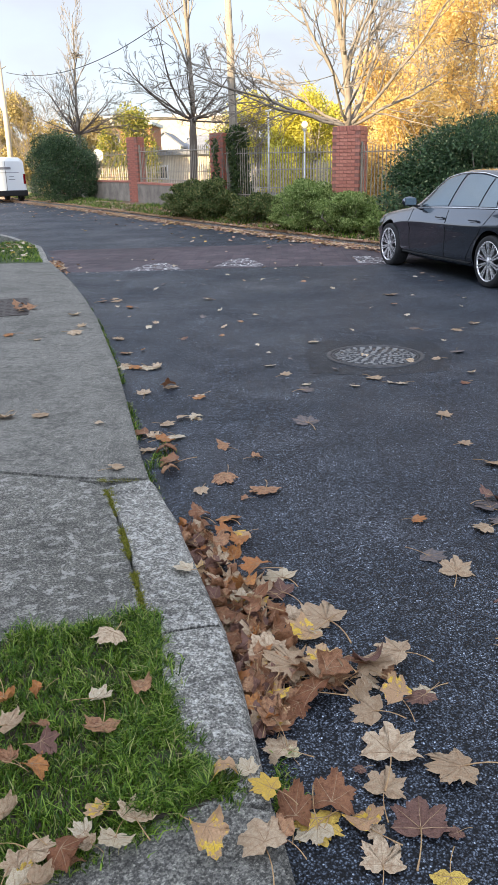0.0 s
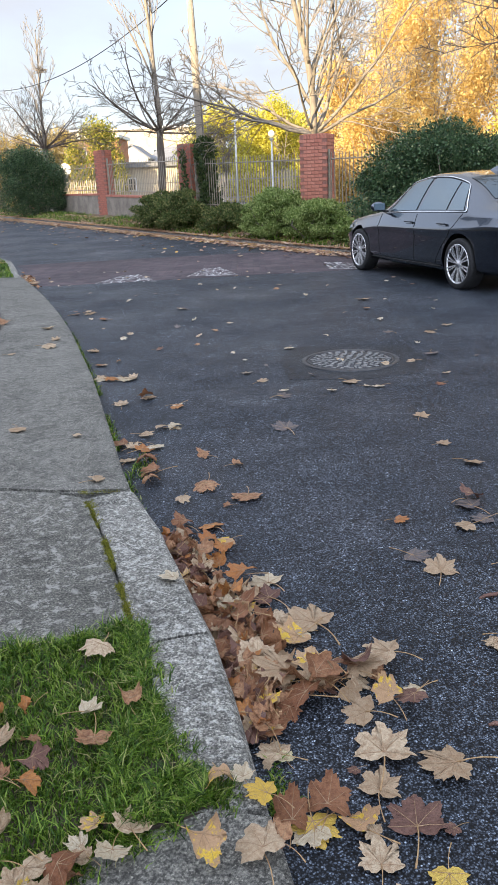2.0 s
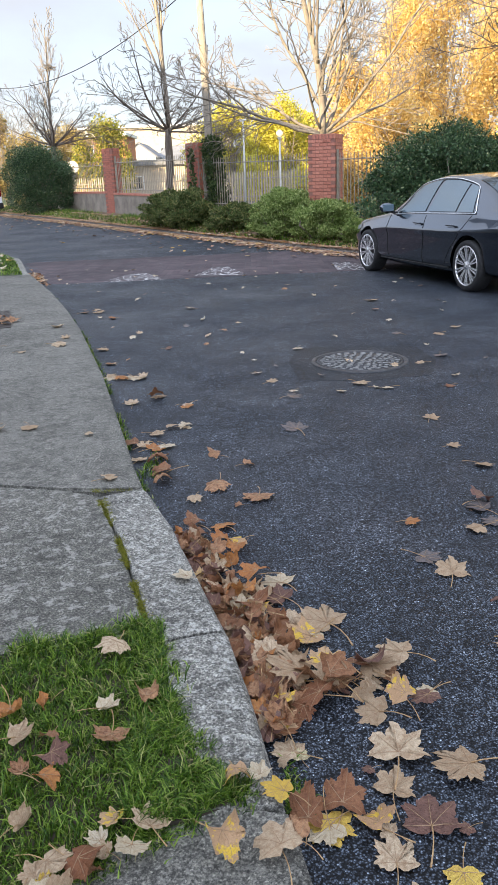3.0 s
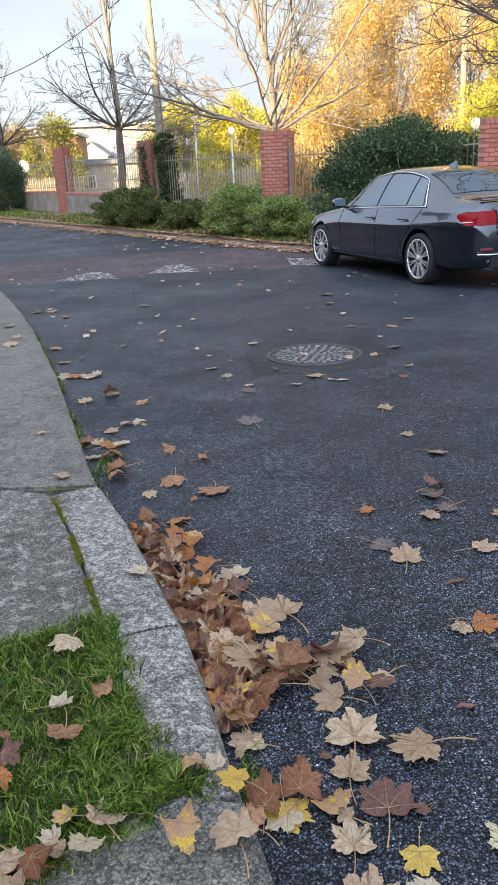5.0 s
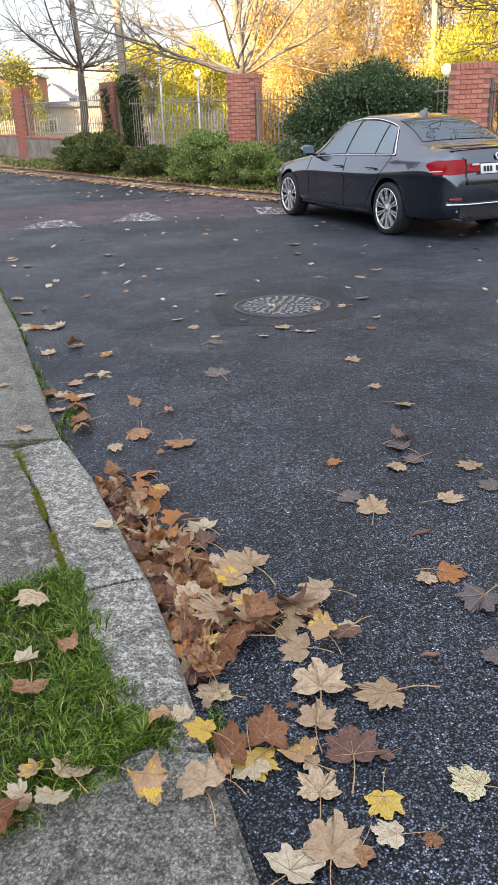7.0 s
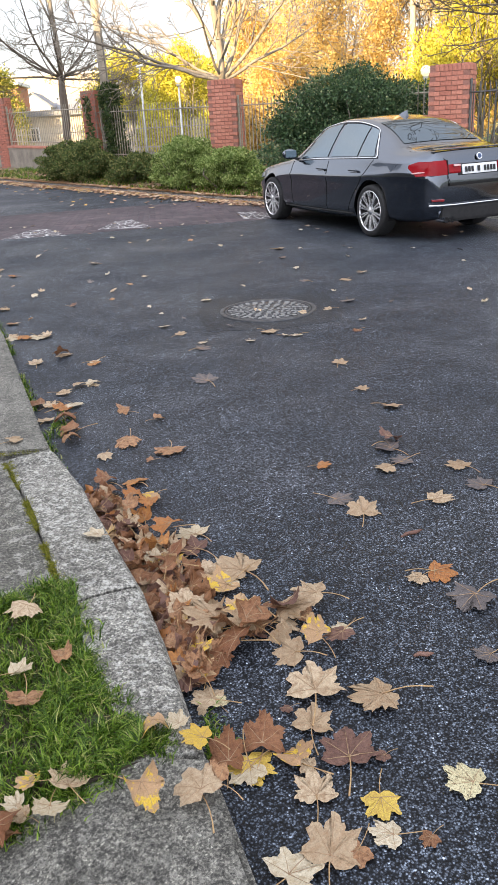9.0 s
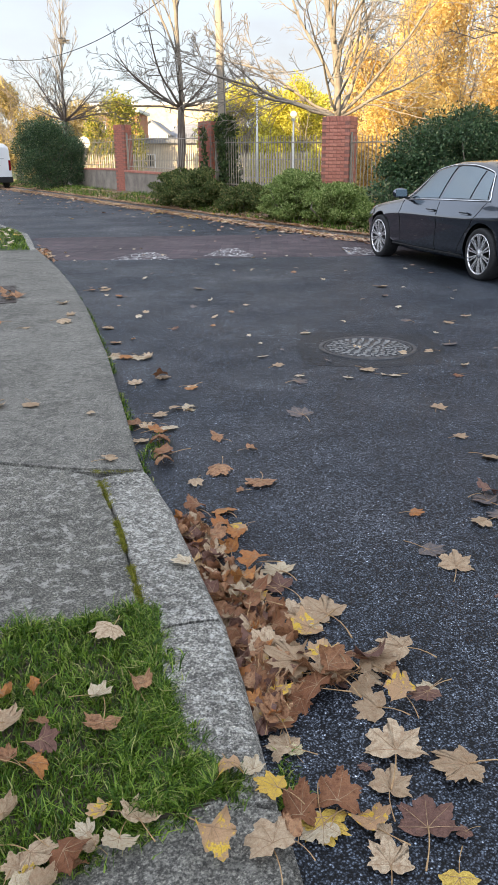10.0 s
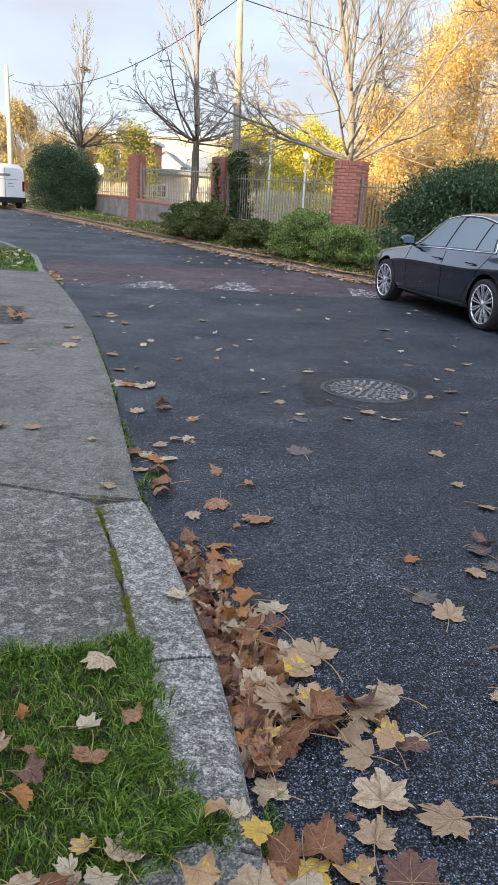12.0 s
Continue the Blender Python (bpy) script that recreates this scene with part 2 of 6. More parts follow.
GREEN = leafy("autumn_green_leaf", [(0.0, (0.10, 0.13, 0.025)), (0.5, (0.27, 0.28, 0.05)), (1.0, (0.55, 0.44, 0.09))], 0.6, 0.4)
GRASS = leafy("grass_blade", [(0.0, (0.018, 0.046, 0.005)), (0.45, (0.070, 0.148, 0.011)), (0.88, (0.25, 0.36, 0.05)), (1.0, (0.42, 0.37, 0.17))], 0.42, 0.3)
OLIVE = leafy("olive_autumn_leaf", [(0.0, (0.20, 0.15, 0.05)), (0.5, (0.36, 0.28, 0.10)), (1.0, (0.54, 0.43, 0.18))], 0.6, 0.35)
MOSS = leafy("moss", [(0.0, (0.09, 0.10, 0.012)), (1.0, (0.26, 0.25, 0.035))], 0.9, 0.2)
LEAF_TAN = dead_leaf("dead_leaf_tan", (0.43, 0.315, 0.20), (0.63, 0.50, 0.345), (0.36, 0.23, 0.13), (0.17, 0.09, 0.05))
LEAF_PALE = dead_leaf("dead_leaf_pale", (0.60, 0.51, 0.36), (0.70, 0.62, 0.47), (0.48, 0.37, 0.23), (0.22, 0.13, 0.07))
LEAF_BROWN = dead_leaf("dead_leaf_brown", (0.24, 0.098, 0.043), (0.50, 0.285, 0.15), (0.16, 0.060, 0.027), (0.09, 0.04, 0.025))
LEAF_DARK = dead_leaf("dead_leaf_dark", (0.155, 0.078, 0.058), (0.25, 0.135, 0.10), (0.11, 0.052, 0.04), (0.06, 0.03, 0.02))
LEAF_YELLOW = dead_leaf("dead_leaf_yellow", (0.66, 0.44, 0.06), (0.74, 0.55, 0.12), (0.52, 0.33, 0.08), (0.20, 0.09, 0.02))
LEAF_ORANGE = dead_leaf("dead_leaf_orange", (0.42, 0.16, 0.045), (0.54, 0.25, 0.075), (0.30, 0.11, 0.04), (0.14, 0.05, 0.02))
LEAF_MIXED = dead_leaf("dead_leaf_blotched", (0.46, 0.28, 0.15), (0.62, 0.44, 0.26), (0.74, 0.50, 0.06), (0.16, 0.07, 0.03), (4.0, 0.53, 0.58))
LEAF_SPOTTED = dead_leaf("dead_leaf_spotted", (0.66, 0.60, 0.36), (0.72, 0.66, 0.42), (0.56, 0.47, 0.28), (0.05, 0.04, 0.03), None, (26.0, 0.58, 0.62))
LEAF_GREY = dead_leaf("dead_leaf_wet", (0.135, 0.118, 0.118), (0.19, 0.165, 0.16), (0.10, 0.085, 0.085), (0.06, 0.05, 0.05))
STALK = simple("leaf_stalk", (0.30, 0.17, 0.08), (0.48, 0.33, 0.16), 20, 0.6)

# ---- helpers of this scene ----


def smooth_step(a, b, x):
    u = min(1.0, max(0.0, (x - a) / (b - a)))
    return u * u * (3 - 2 * u)


def rise(y):
    """Height of the road: flat near by, lifting a little further on."""
    return 0.28 * smooth_step(15, 33, y)


def along(pts, y):
    """x of a line given as (y, x) points, smoothly between them."""
    ys = [p[0] for p in pts]
    if y <= ys[0]:
        return pts[0][1]
    for (y0, x0), (y1, x1) in zip(pts, pts[1:]):
        if y <= y1:
            return x0 + (x1 - x0) * (y - y0) / (y1 - y0)
    return pts[-1][1]


def mesh_of(name, verts, faces, smooth=False):
    me = bpy.data.meshes.new(name)
    me.from_pydata([tuple(v) for v in verts], [], faces)
    if smooth:
        me.polygons.foreach_set("use_smooth", [True] * len(me.polygons))
    me.update()
    return me


def part(name, shape, material, parent=None, label="", at=None):
    """Links a bmesh or a mesh as one object under a thing."""
    if isinstance(shape, bmesh.types.BMesh):
        me = bpy.data.meshes.new(name)
        bmesh.ops.recalc_face_normals(shape, faces=shape.faces[:])
        shape.to_mesh(me)
        shape.free()
    else:
        me = shape
    if material is not None and not me.materials:
        me.materials.append(material)
    ob = new(name, me)
    if parent is not None:
        ob.parent = parent
    if at is not None:
        ob.matrix_basis = at
    return tagged(ob, label)


def thing(name, m, label, category, group="", kind=""):
    e = new(name)
    e.empty_display_size = 0.2
    e.matrix_basis = m
    return tagged(e, label, category, group, kind)


def box(bm, sx, sy, sz, m=None, bevel=0.0, seg=2):
    """A box with its base centre at the origin of m, with bevelled edges."""
    made = bmesh.ops.create_cube(bm, size=1.0)["verts"]
    bmesh.ops.transform(bm, verts=made, matrix=Matrix.Diagonal((sx, sy, sz, 1)) @ Matrix.Translation((0, 0, 0.5)))
    if bevel:
        edges = list({e for v in made for e in v.link_edges})
        made = bmesh.ops.bevel(bm, geom=edges, offset=bevel, segments=seg, affect='EDGES', profile=0.6)["verts"]
    if m is not None:
        bmesh.ops.transform(bm, verts=made, matrix=m)
    return made


def tube(pts, radii, sides=8, cap=True):
    """Verts and faces of a tapered tube along points."""
    verts, faces = [], []
    pts = [Vector(p) for p in pts]
    ref = Vector((0.37, 0.61, 0.7))
    for i, p in enumerate(pts):
        d = (pts[min(i + 1, len(pts) - 1)] - pts[max(i - 1, 0)]).normalized()
        u = d.cross(ref)
        if u.length < 1e-3:
            u = d.cross(Vector((1, 0, 0)))
        u.normalize()
        w = d.cross(u)
        for k in range(sides):
            a = 2 * math.pi * k / sides
            verts.append(p + (u * math.cos(a) + w * math.sin(a)) * radii[i])
    for i in range(len(pts) - 1):
        for k in range(sides):
            a, b = i * sides + k, i * sides + (k + 1) % sides
            faces.append((a, b, b + sides, a + sides))
    if cap:
        faces.append(tuple(range(sides))[::-1])
        faces.append(tuple(range((len(pts) - 1) * sides, len(pts) * sides)))
    return verts, faces


def joined(pieces):
    verts, faces = [], []
    for v, f in pieces:
        o = len(verts)
        verts.extend(v)
        faces.extend(tuple(i + o for i in face) for face in f)
    return verts, faces


def leaf_cloud(rng, centres, radii, count, size, shell=0.55, flat=0.0, droop=0.0):
    """Verts and faces of many small pointed leaves filling uneven lobes."""
    centres, radii = np.array(centres, float), np.array(radii, float)
    vol = radii.prod(axis=1) ** (2 / 3)
    pick = rng.choice(len(centres), size=count, p=vol / vol.sum())
    d = rng.normal(size=(count, 3))
    d /= np.linalg.norm(d, axis=1)[:, None]
    r = shell + (1 - shell) * rng.random(count) ** 0.6
    r *= 1 + 0.10 * rng.normal(size=count)
    pos = centres[pick] + d * radii[pick] * r[:, None]
    ax = d * 0.7 + rng.normal(size=(count, 3)) * 0.7
    ax[:, 2] -= droop
    ax /= np.linalg.norm(ax, axis=1)[:, None]
    side = np.cross(ax, rng.normal(size=(count, 3)))
    side /= np.linalg.norm(side, axis=1)[:, None]
    s = size * (0.6 + 0.8 * rng.random(count))[:, None]
    nrm = np.cross(ax, side)
    quad = np.stack([pos, pos + ax * s * 0.5 + side * s * 0.28 + nrm * s * 0.06, pos + ax * s, pos + ax * s * 0.5 - side * s * 0.28 + nrm * s * 0.06], 1)
    return quad.reshape(-1, 3), [(4 * i, 4 * i + 1, 4 * i + 2, 4 * i + 3) for i in range(count)]


# ---- ground, road, pavement ----
# (y, x) of the kerb beside the pavement, and of the kerb on the far side of the road
NEAR_KERB = [(-25, 1.6), (-3, 0.95), (0.0, 0.33), (0.8, 0.14), (1.22, 0.05), (1.44, -0.005), (1.71, -0.06), (2.07, -0.14), (2.36, -0.235), (2.88, -0.395), (3.3, -0.555), (3.42, -0.62), (4.0, -0.77),
             (4.94, -1.02), (5.8, -1.25), (6.63, -1.50), (7.8, -1.85), (9.12, -2.29), (10.7, -2.86), (12.44, -3.55), (13.6, -4.02), (14.9, -4.45), (16.2, -4.9), (18.5, -6.2), (21, -8.0), (26, -12.0), (36, -20), (50, -30)]
FAR_KERB = [(-25, 9.0), (0, 8.2), (6, 7.0), (10, 5.35), (13, 3.6), (15.6, 1.95), (16.65, 1.25), (18.66, 0.06), (20.85, -1.41), (23.5, -3.25), (27.1, -5.66), (32.6, -9.1), (38.1, -12.0), (44.7, -15.6), (50, -18.5)]
PAVE_Z = 0.10


def strip(name, ys, left, right, height, columns, material):
    verts, faces = [], []
    for y in ys:
        a, b = left(y), right(y)
        for k in range(columns + 1):
            x = a + (b - a) * k / columns
            verts.append((x, y, height(x, y)))
    n = columns + 1
    for i in range(len(ys) - 1):
        for k in range(columns):
            o = i * n + k
            faces.append((o, o + 1, o + 1 + n, o + n))
    return part(name, mesh_of(name, verts, faces, True), material)


def steps(a, b, d):
    n = max(2, int(round((b - a) / d)))
    return [a + (b - a) * i / n for i in range(n + 1)]


def ground_height(x, y):
    return rise(y) - 0.06


ground_ys = [-3000, -600, -120, -30] + steps(-25, 60, 2.5) + [90, 160, 400, 1200, 4000]
ground_xs = [-4000, -900, -200, -60] + steps(-40, 40, 4) + [60, 200, 900, 4000]
gv = [(x, y, ground_height(x, y)) for y in ground_ys for x in ground_xs]
gn = len(ground_xs)
gf = [(j * gn + i, j * gn + i + 1, (j + 1) * gn + i + 1, (j + 1) * gn + i) for j in range(len(ground_ys) - 1) for i in range(gn - 1)]
tagged(part("ground", mesh_of("ground", gv, gf, True), TURF), "dull green rough grass ground around the road", "ground", kind="structure")

road = strip("road", steps(-25, 50, 0.5), lambda y: along(NEAR_KERB, y) - 0.02, lambda y: along(FAR_KERB, y) + 0.05, lambda x, y: rise(y), 24, ASPHALT)
tagged(road, "dark grey worn asphalt road with damp sheen", "road", kind="structure")


def kerb_run(name, pts, width, y0, y1, length, height, material, side, parent, gap=0.008, first=None):
    """A line of separate kerb stones with rounded top edges along a line."""
    y = y0
    rng = random.Random(name)
    while y < y1 - 0.05:
        e = min(y + length * rng.uniform(0.9, 1.1), y1)
        if first and y == y0:
            e = first
        bm = bmesh.new()
        rows = []
        cnt = max(3, int((e - y) / 0.15))
        stops = [0.0, 0.012] + [(e - y - gap) * i / cnt for i in range(1, cnt)] + [e - y - gap - 0.012, e - y - gap]
        for i, run in enumerate(stops):
            yy = y + gap / 2 + run
            dip = 0.009 if i in (0, len(stops) - 1) else 0.0
            x = along(pts, yy)
            dx = (along(pts, yy + 0.15) - along(pts, yy - 0.15)) / 0.3
            nrm = Vector((side, -side * dx, 0)).normalized()
            base = Vector((x, yy, rise(yy)))
            w = width
            r = 0.022
            # outer foot, outer face, rounded edge, top, inner edge, inner foot
            prof = [(0.012, -0.08), (0.004, height - r * 1.6), (-0.004, height - r * 0.7), (-r * 0.7, height - 0.004), (-r * 1.8, height + 0.001), (-w * 0.5, height + 0.004), (-w + 0.006, height + 0.001), (-w, height - 0.006), (-w, -0.08)]
            rows.append([bm.verts.new(base + nrm * (a + 0.003 * rng.uniform(-1, 1)) + Vector((0, 0, b - (dip if b > 0 else 0.0) + 0.002 * rng.uniform(-1, 1)))) for a, b in prof])
        for a, b in zip(rows, rows[1:]):
            for k in range(len(a) - 1):
                bm.faces.new((a[k], a[k + 1], b[k + 1], b[k]))
        bm.faces.new(rows[0])
        bm.faces.new(rows[-1][::-1])
        for f in bm.faces:
            f.smooth = True
        part("kerb_stone", bm, material, parent).data.set_sharp_from_angle(angle=radians(30))
        y = e


kerb = thing("kerb", pose(0, 0, 0), "pale grey worn stone kerb with lichen along the pavement", "kerb", kind="structure")
kerb_run("mid", NEAR_KERB, 0.23, 1.35, 3.36, 1.2, PAVE_Z + 0.012, GRANITE, 1, kerb, 0.014, first=2.10)
far_kerb = thing("far_kerb", pose(0, 0, 0), "low grey kerb half buried in leaves along the verge", "kerb", kind="structure")
kerb_run("far", FAR_KERB, 0.14, 3.0, 48.0, 0.95, 0.075, GRANITE_WORN, -1, far_kerb)


def slab(name, outline, top, bottom, material, bevel=0.008):
    bm = bmesh.new()
    f = bm.faces.new([bm.verts.new((x, y, top)) for x, y in outline])
    out = bmesh.ops.extrude_face_region(bm, geom=[f])["geom"]
    for v in out:
        if isinstance(v, bmesh.types.BMVert):
            v.co.z = bottom
    bmesh.ops.recalc_face_normals(bm, faces=bm.faces[:])
    edges = [e for e in bm.edges if all(abs(v.co.z - top) < 1e-6 for v in e.verts)]
    bmesh.ops.bevel(bm, geom=edges, offset=bevel, segments=2, affect='EDGES')
    bmesh.ops.triangulate(bm, faces=[f for f in bm.faces if len(f.verts) > 4])
    return bm


pavement = thing("pavement", pose(0, 0, 0), "weathered grey concrete pavement with dark joints", "pavement", kind="structure")
# slab that runs on past the dropped end of the kerb stones
edge = [(along(NEAR_KERB, y), y) for y in steps(3.375, 13.1, 0.35)]
part("concrete_slab", slab("s", [(-8.5, 4.35), (-1.9, 3.60), (-1.35, 3.475), (-0.99, 3.40)] + edge + [(-9.5, 12.95)], PAVE_Z, -0.08, PAVE, 0.014), PAVE, pavement)
part("concrete_slab", slab("s", [(-0.83, 2.0), (-0.56, 2.06), (-0.405, 2.12), (-0.462, 2.3), (-0.605, 2.75), (-0.80, 3.30), (-0.99, 3.385), (-1.35, 3.46), (-1.9, 3.585), (-8.5, 4.33), (-8.5, 1.3), (-1.6, 1.86)], PAVE_Z, -0.08, PAVE_OLD), PAVE_OLD, pavement)
part("concrete_slab", slab("s", [(0.022, 1.335), (-0.10, 1.36), (-0.24, 1.31), (-0.38, 1.235), (-0.55, 1.1), (-0.75, 0.8), (-1.2, -1.2), (-1.5, -14), (1.25, -14), (0.95, -3.0), (0.33, 0.0), (0.14, 0.8), (0.05, 1.22)], PAVE_Z + 0.006, -0.08, PAVE, 0.018), PAVE, pavement)

verge = strip("verge", steps(2, 50, 0.6), lambda y: along(FAR_KERB, y) + 0.10, lambda y: along(FAR_KERB, y) + 3.2, lambda x, y: rise(y) + 0.055 + 0.135 * smooth_step(0.05, 1.2, x - along(FAR_KERB, y)) + 0.01 * math.sin(3 * x + 2 * y) * smooth_step(0.1, 0.6, x - along(FAR_KERB, y)), 10, MULCH)
tagged(verge, "earth verge with weeds and fallen leaves", "verge", kind="structure")
island = strip("grass_island", steps(13.1, 17.5, 0.3), lambda y: along(NEAR_KERB, y) - 6, lambda y: along(NEAR_KERB, y) - 0.12, lambda x, y: 0.10, 6, TURF)
tagged(island, "small patch of green grass beyond the pavement", "grass verge", kind="structure")
kerb_run("isl", NEAR_KERB, 0.14, 13.1, 26, 0.95, 0.10, GRANITE_WORN, 1, kerb)
bed = slab("lawn", [(-0.30, 1.62), (-0.36, 2.0), (-0.43, 2.11), (-0.56, 2.05), (-0.83, 1.985), (-1.6, 1.85), (-6.5, 1.40), (-6.5, -14.0), (-1.52, -14.0), (-1.21, -1.2), (-0.76, 0.8), (-0.56, 1.1), (-0.39, 1.225), (-0.25, 1.30), (-0.13, 1.37), (-0.2, 1.5)], PAVE_Z - 0.012, -0.08, SOIL)
SPILL = [(-0.29, 1.70), (-0.265, 1.60), (-0.19, 1.49), (-0.09, 1.365), (-0.12, 1.335), (-0.25, 1.29), (-0.36, 1.30), (-0.40, 1.6), (-0.42, 2.12), (-0.36, 2.13), (-0.325, 1.9)]
spill = slab("spill", SPILL, PAVE_Z + 0.019, 0.0, SOIL, 0.006)
tagged(part("soil_edge", spill, SOIL), "dark soil spilling over the kerb edge", "soil", kind="structure")
tagged(part("lawn_bed", bed, SOIL), "dark soil bed beneath the grass corner", "soil", kind="structure")

# plain unseen house fronts, added to close the street behind and beside the walk and keep the sun off the road
bm = bmesh.new()
box(bm, 8, 58, 11.4, pose(-19.0, -5.0, -0.1))
GREY_RENDER = simple("grey_render", (0.16, 0.155, 0.15), (0.24, 0.235, 0.23), 3, 0.9)
tagged(part("wall_west", bm, GREY_RENDER), "plain grey unseen block added to shade the road", "wall", kind="structure")
bm = bmesh.new()
rv = [bm.verts.new(v) for v in ((-14.7, -34, 11.3), (-19, -34, 14.3), (-23.3, -34, 11.3), (-14.7, 24, 11.3), (-19, 24, 14.3), (-23.3, 24, 11.3))]
for f in ((0, 1, 2), (3, 5, 4), (0, 3, 4, 1), (1, 4, 5, 2), (0, 2, 5, 3)):
    bm.faces.new([rv[i] for i in f])
tagged(part("roof_west", bm, GALV_DARK), "plain dark unseen roof shape added to shade the road", "roof", kind="structure")
# unseen block on top, added so its shade covers the pillar and car
bm = bmesh.new()
box(bm, 8.4, 21, 4.6, pose(-19.0, -23.5, 12.4))
tagged(part("wall_west_upper", bm, GREY_RENDER), "plain unseen upper block added to lengthen the shade", "wall", kind="structure")

# ---- boundary: pillars, low wall, fence ----
# (x, y, top, size, turn) of the brick pillars
PILLARS = [(-10.1, 38.2, 2.95, 0.46, -26), (-5.27, 30.1, 2.70, 0.47, -27), (-1.72, 24.0, 2.52, 0.46, -26), (1.62, 19.0, 2.38, 0.65, -22), (5.16, 14.2, 2.20, 0.68, -31), (8.2, 8.2, 2.16, 0.60, -31)]


def brick_mesh(l, w, h):
    bm = bmesh.new()
    box(bm, l, w, h, None, 0.004, 1)
    me = bpy.data.meshes.new("brick")
    bm.to_mesh(me)
    bm.free()
    me.materials.append(BRICK)
    return me


def brick_pillar(x, y, top, size, turn, whole):
    base = rise(y) + 0.02
    p = thing("brick_pillar", pose(x, y, base, 0, 0, turn), "square red brick pillar with an upright top course", "pillar", "brick pillars")
    h = top - base
    bm = bmesh.new()
    box(bm, size - 0.022, size - 0.022, h - 0.010)
    part("mortar_core", bm, MORTAR, p)
    rng = random.Random(int(1000 * y))
    course, soldier = 0.075, 0.115
    rows = int((h - soldier) / course)
    length = (size - 0.1025) / round((size - 0.1025) / 0.18)
    full = brick_mesh(length - 0.010, 0.1025, 0.065)
    upright = brick_mesh(0.065, 0.1025, soldier - 0.008)
    loose = []
    for k in range(rows + 1):
        last = k == rows
        z = h - soldier if last else h - soldier - (k + 1) * course
        for sidek in range(4):
            span = size - 0.1025
            step = 0.075 if last else length
            n = int(round(span / step))
            step = span / n
            for i in range(n):
                u = -size / 2 + (0.1025 if (k + sidek) % 2 else 0.0) + step * (i + 0.5)
                m = pose(0, 0, 0, 0, 0, 90 * sidek) @ pose(u, -size / 2 + 0.1025 / 2 + 0.002 * rng.uniform(-1, 1), z + 0.005, 0, 0, rng.uniform(-0.5, 0.5))
                if whole:
                    part("brick", upright if last else full, None, p, "", m)
                else:
                    loose.append((m, upright if last else full))
    if loose:
        pieces = []
        for m, me in loose:
            pieces.append(([m @ v.co for v in me.vertices], [tuple(f.vertices) for f in me.polygons]))
        tagged(part("brick_courses", mesh_of("brick_courses", *joined(pieces)), BRICK_FAR, p), kind="stuff")
    return p


for q in PILLARS[:3] + PILLARS[5:]:
    brick_pillar(*q, False)


def fence_line(i):
    a, b = Vector(PILLARS[i][:2]), Vector(PILLARS[i + 1][:2])
    return a, b, (b - a).normalized(), (b - a).length


def low_wall(i, height):
    """Rendered dwarf wall with a brick coping between two pillars."""
    a, b, d, n = fence_line(i)
    ang = math.degrees(math.atan2(d.y, d.x))
    w = thing("boundary_wall", pose(0, 0, 0), "low weathered rendered wall with a red brick coping", "wall", "boundary walls")
    mid = (a + b) / 2
    za, zb = rise(a.y), rise(b.y)
    pitch = -math.degrees(math.atan2(zb - za, n))
    m = pose(mid.x, mid.y, (za + zb) / 2, 0, pitch, ang)
    bm = bmesh.new()
    box(bm, n - 0.5, 0.22, height, m, 0.01)
    part("wall_face", bm, RENDER_WALL, w)
    count = int((n - 0.5) / 0.225)
    me = brick_mesh(0.215, 0.27, 0.068)
    for k in range(count):
        part("coping_brick", me, None, w, "", m @ pose(-(n - 0.5) / 2 + (k + 0.5) * (n - 0.5) / count, 0, height))


def railing(i, base, top, pitch, material):
    """Upright pointed bars between two rails, with end posts."""
    a, b, d, n = fence_line(i)
    f = thing("fence", pose(0, 0, 0), "tall galvanised steel railing with pointed bars", "fence", "steel railings")
    ang = math.atan2(d.y, d.x)
    h = top - base
    bm = bmesh.new()
    box(bm, 0.019, 0.012, h - 0.05, None)
    tip = [v for v in bm.verts if v.co.z > h * 0.5]
    ext = bmesh.ops.extrude_face_region(bm, geom=[fc for fc in bm.faces if all(v in tip for v in fc.verts)])["geom"]
    for v in ext:
        if isinstance(v, bmesh.types.BMVert):
            v.co = Vector((v.co.x * 0.15, v.co.y * 0.3, h))
    bar = bpy.data.meshes.new("bar")
    bm.to_mesh(bar)
    bm.free()
    bar.materials.append(material)
    rng = random.Random(i)
    count = int((n - 0.6) / pitch)
    for k in range(count):
        u = 0.3 + (n - 0.6) * (k + 0.5) / count
        p = a + d * u
        z = rise(a.y) + (rise(b.y) - rise(a.y)) * u / n
        part("bar", bar, None, f, "", pose(p.x, p.y, z + base, rng.uniform(-0.6, 0.6), rng.uniform(-0.6, 0.6), math.degrees(ang)))
    for zz in (base + 0.12, top - 0.16):
        pa, pb = a + d * 0.26, b - d * 0.26
        part("rail", mesh_of("rail", *tube([(pa.x, pa.y, rise(a.y) + zz), (pb.x, pb.y, rise(b.y) + zz)], [0.014, 0.014], 6)), material, f)
    for u in (0.40, n - 0.40):
        p = a + d * u
        bm = bmesh.new()
        box(bm, 0.05, 0.05, h + 0.06, pose(p.x, p.y, rise(p.y) + base, 0, 0, math.degrees(ang)), 0.005)
        part("post", bm, material, f)


low_wall(0, 0.88)
low_wall(1, 0.84)
low_wall(2, 0.55)
low_wall(3, 0.52)
low_wall(4, 0.50)
railing(0, 0.95, 2.05, 0.15, GALV)
railing(1, 0.91, 2.10, 0.14, GALV)
railing(2, 0.60, 1.97, 0.125, GALV)
railing(3, 0.58, 1.95, 0.12, GALV)
railing(4, 0.56, 1.90, 0.12, GALV_DARK)

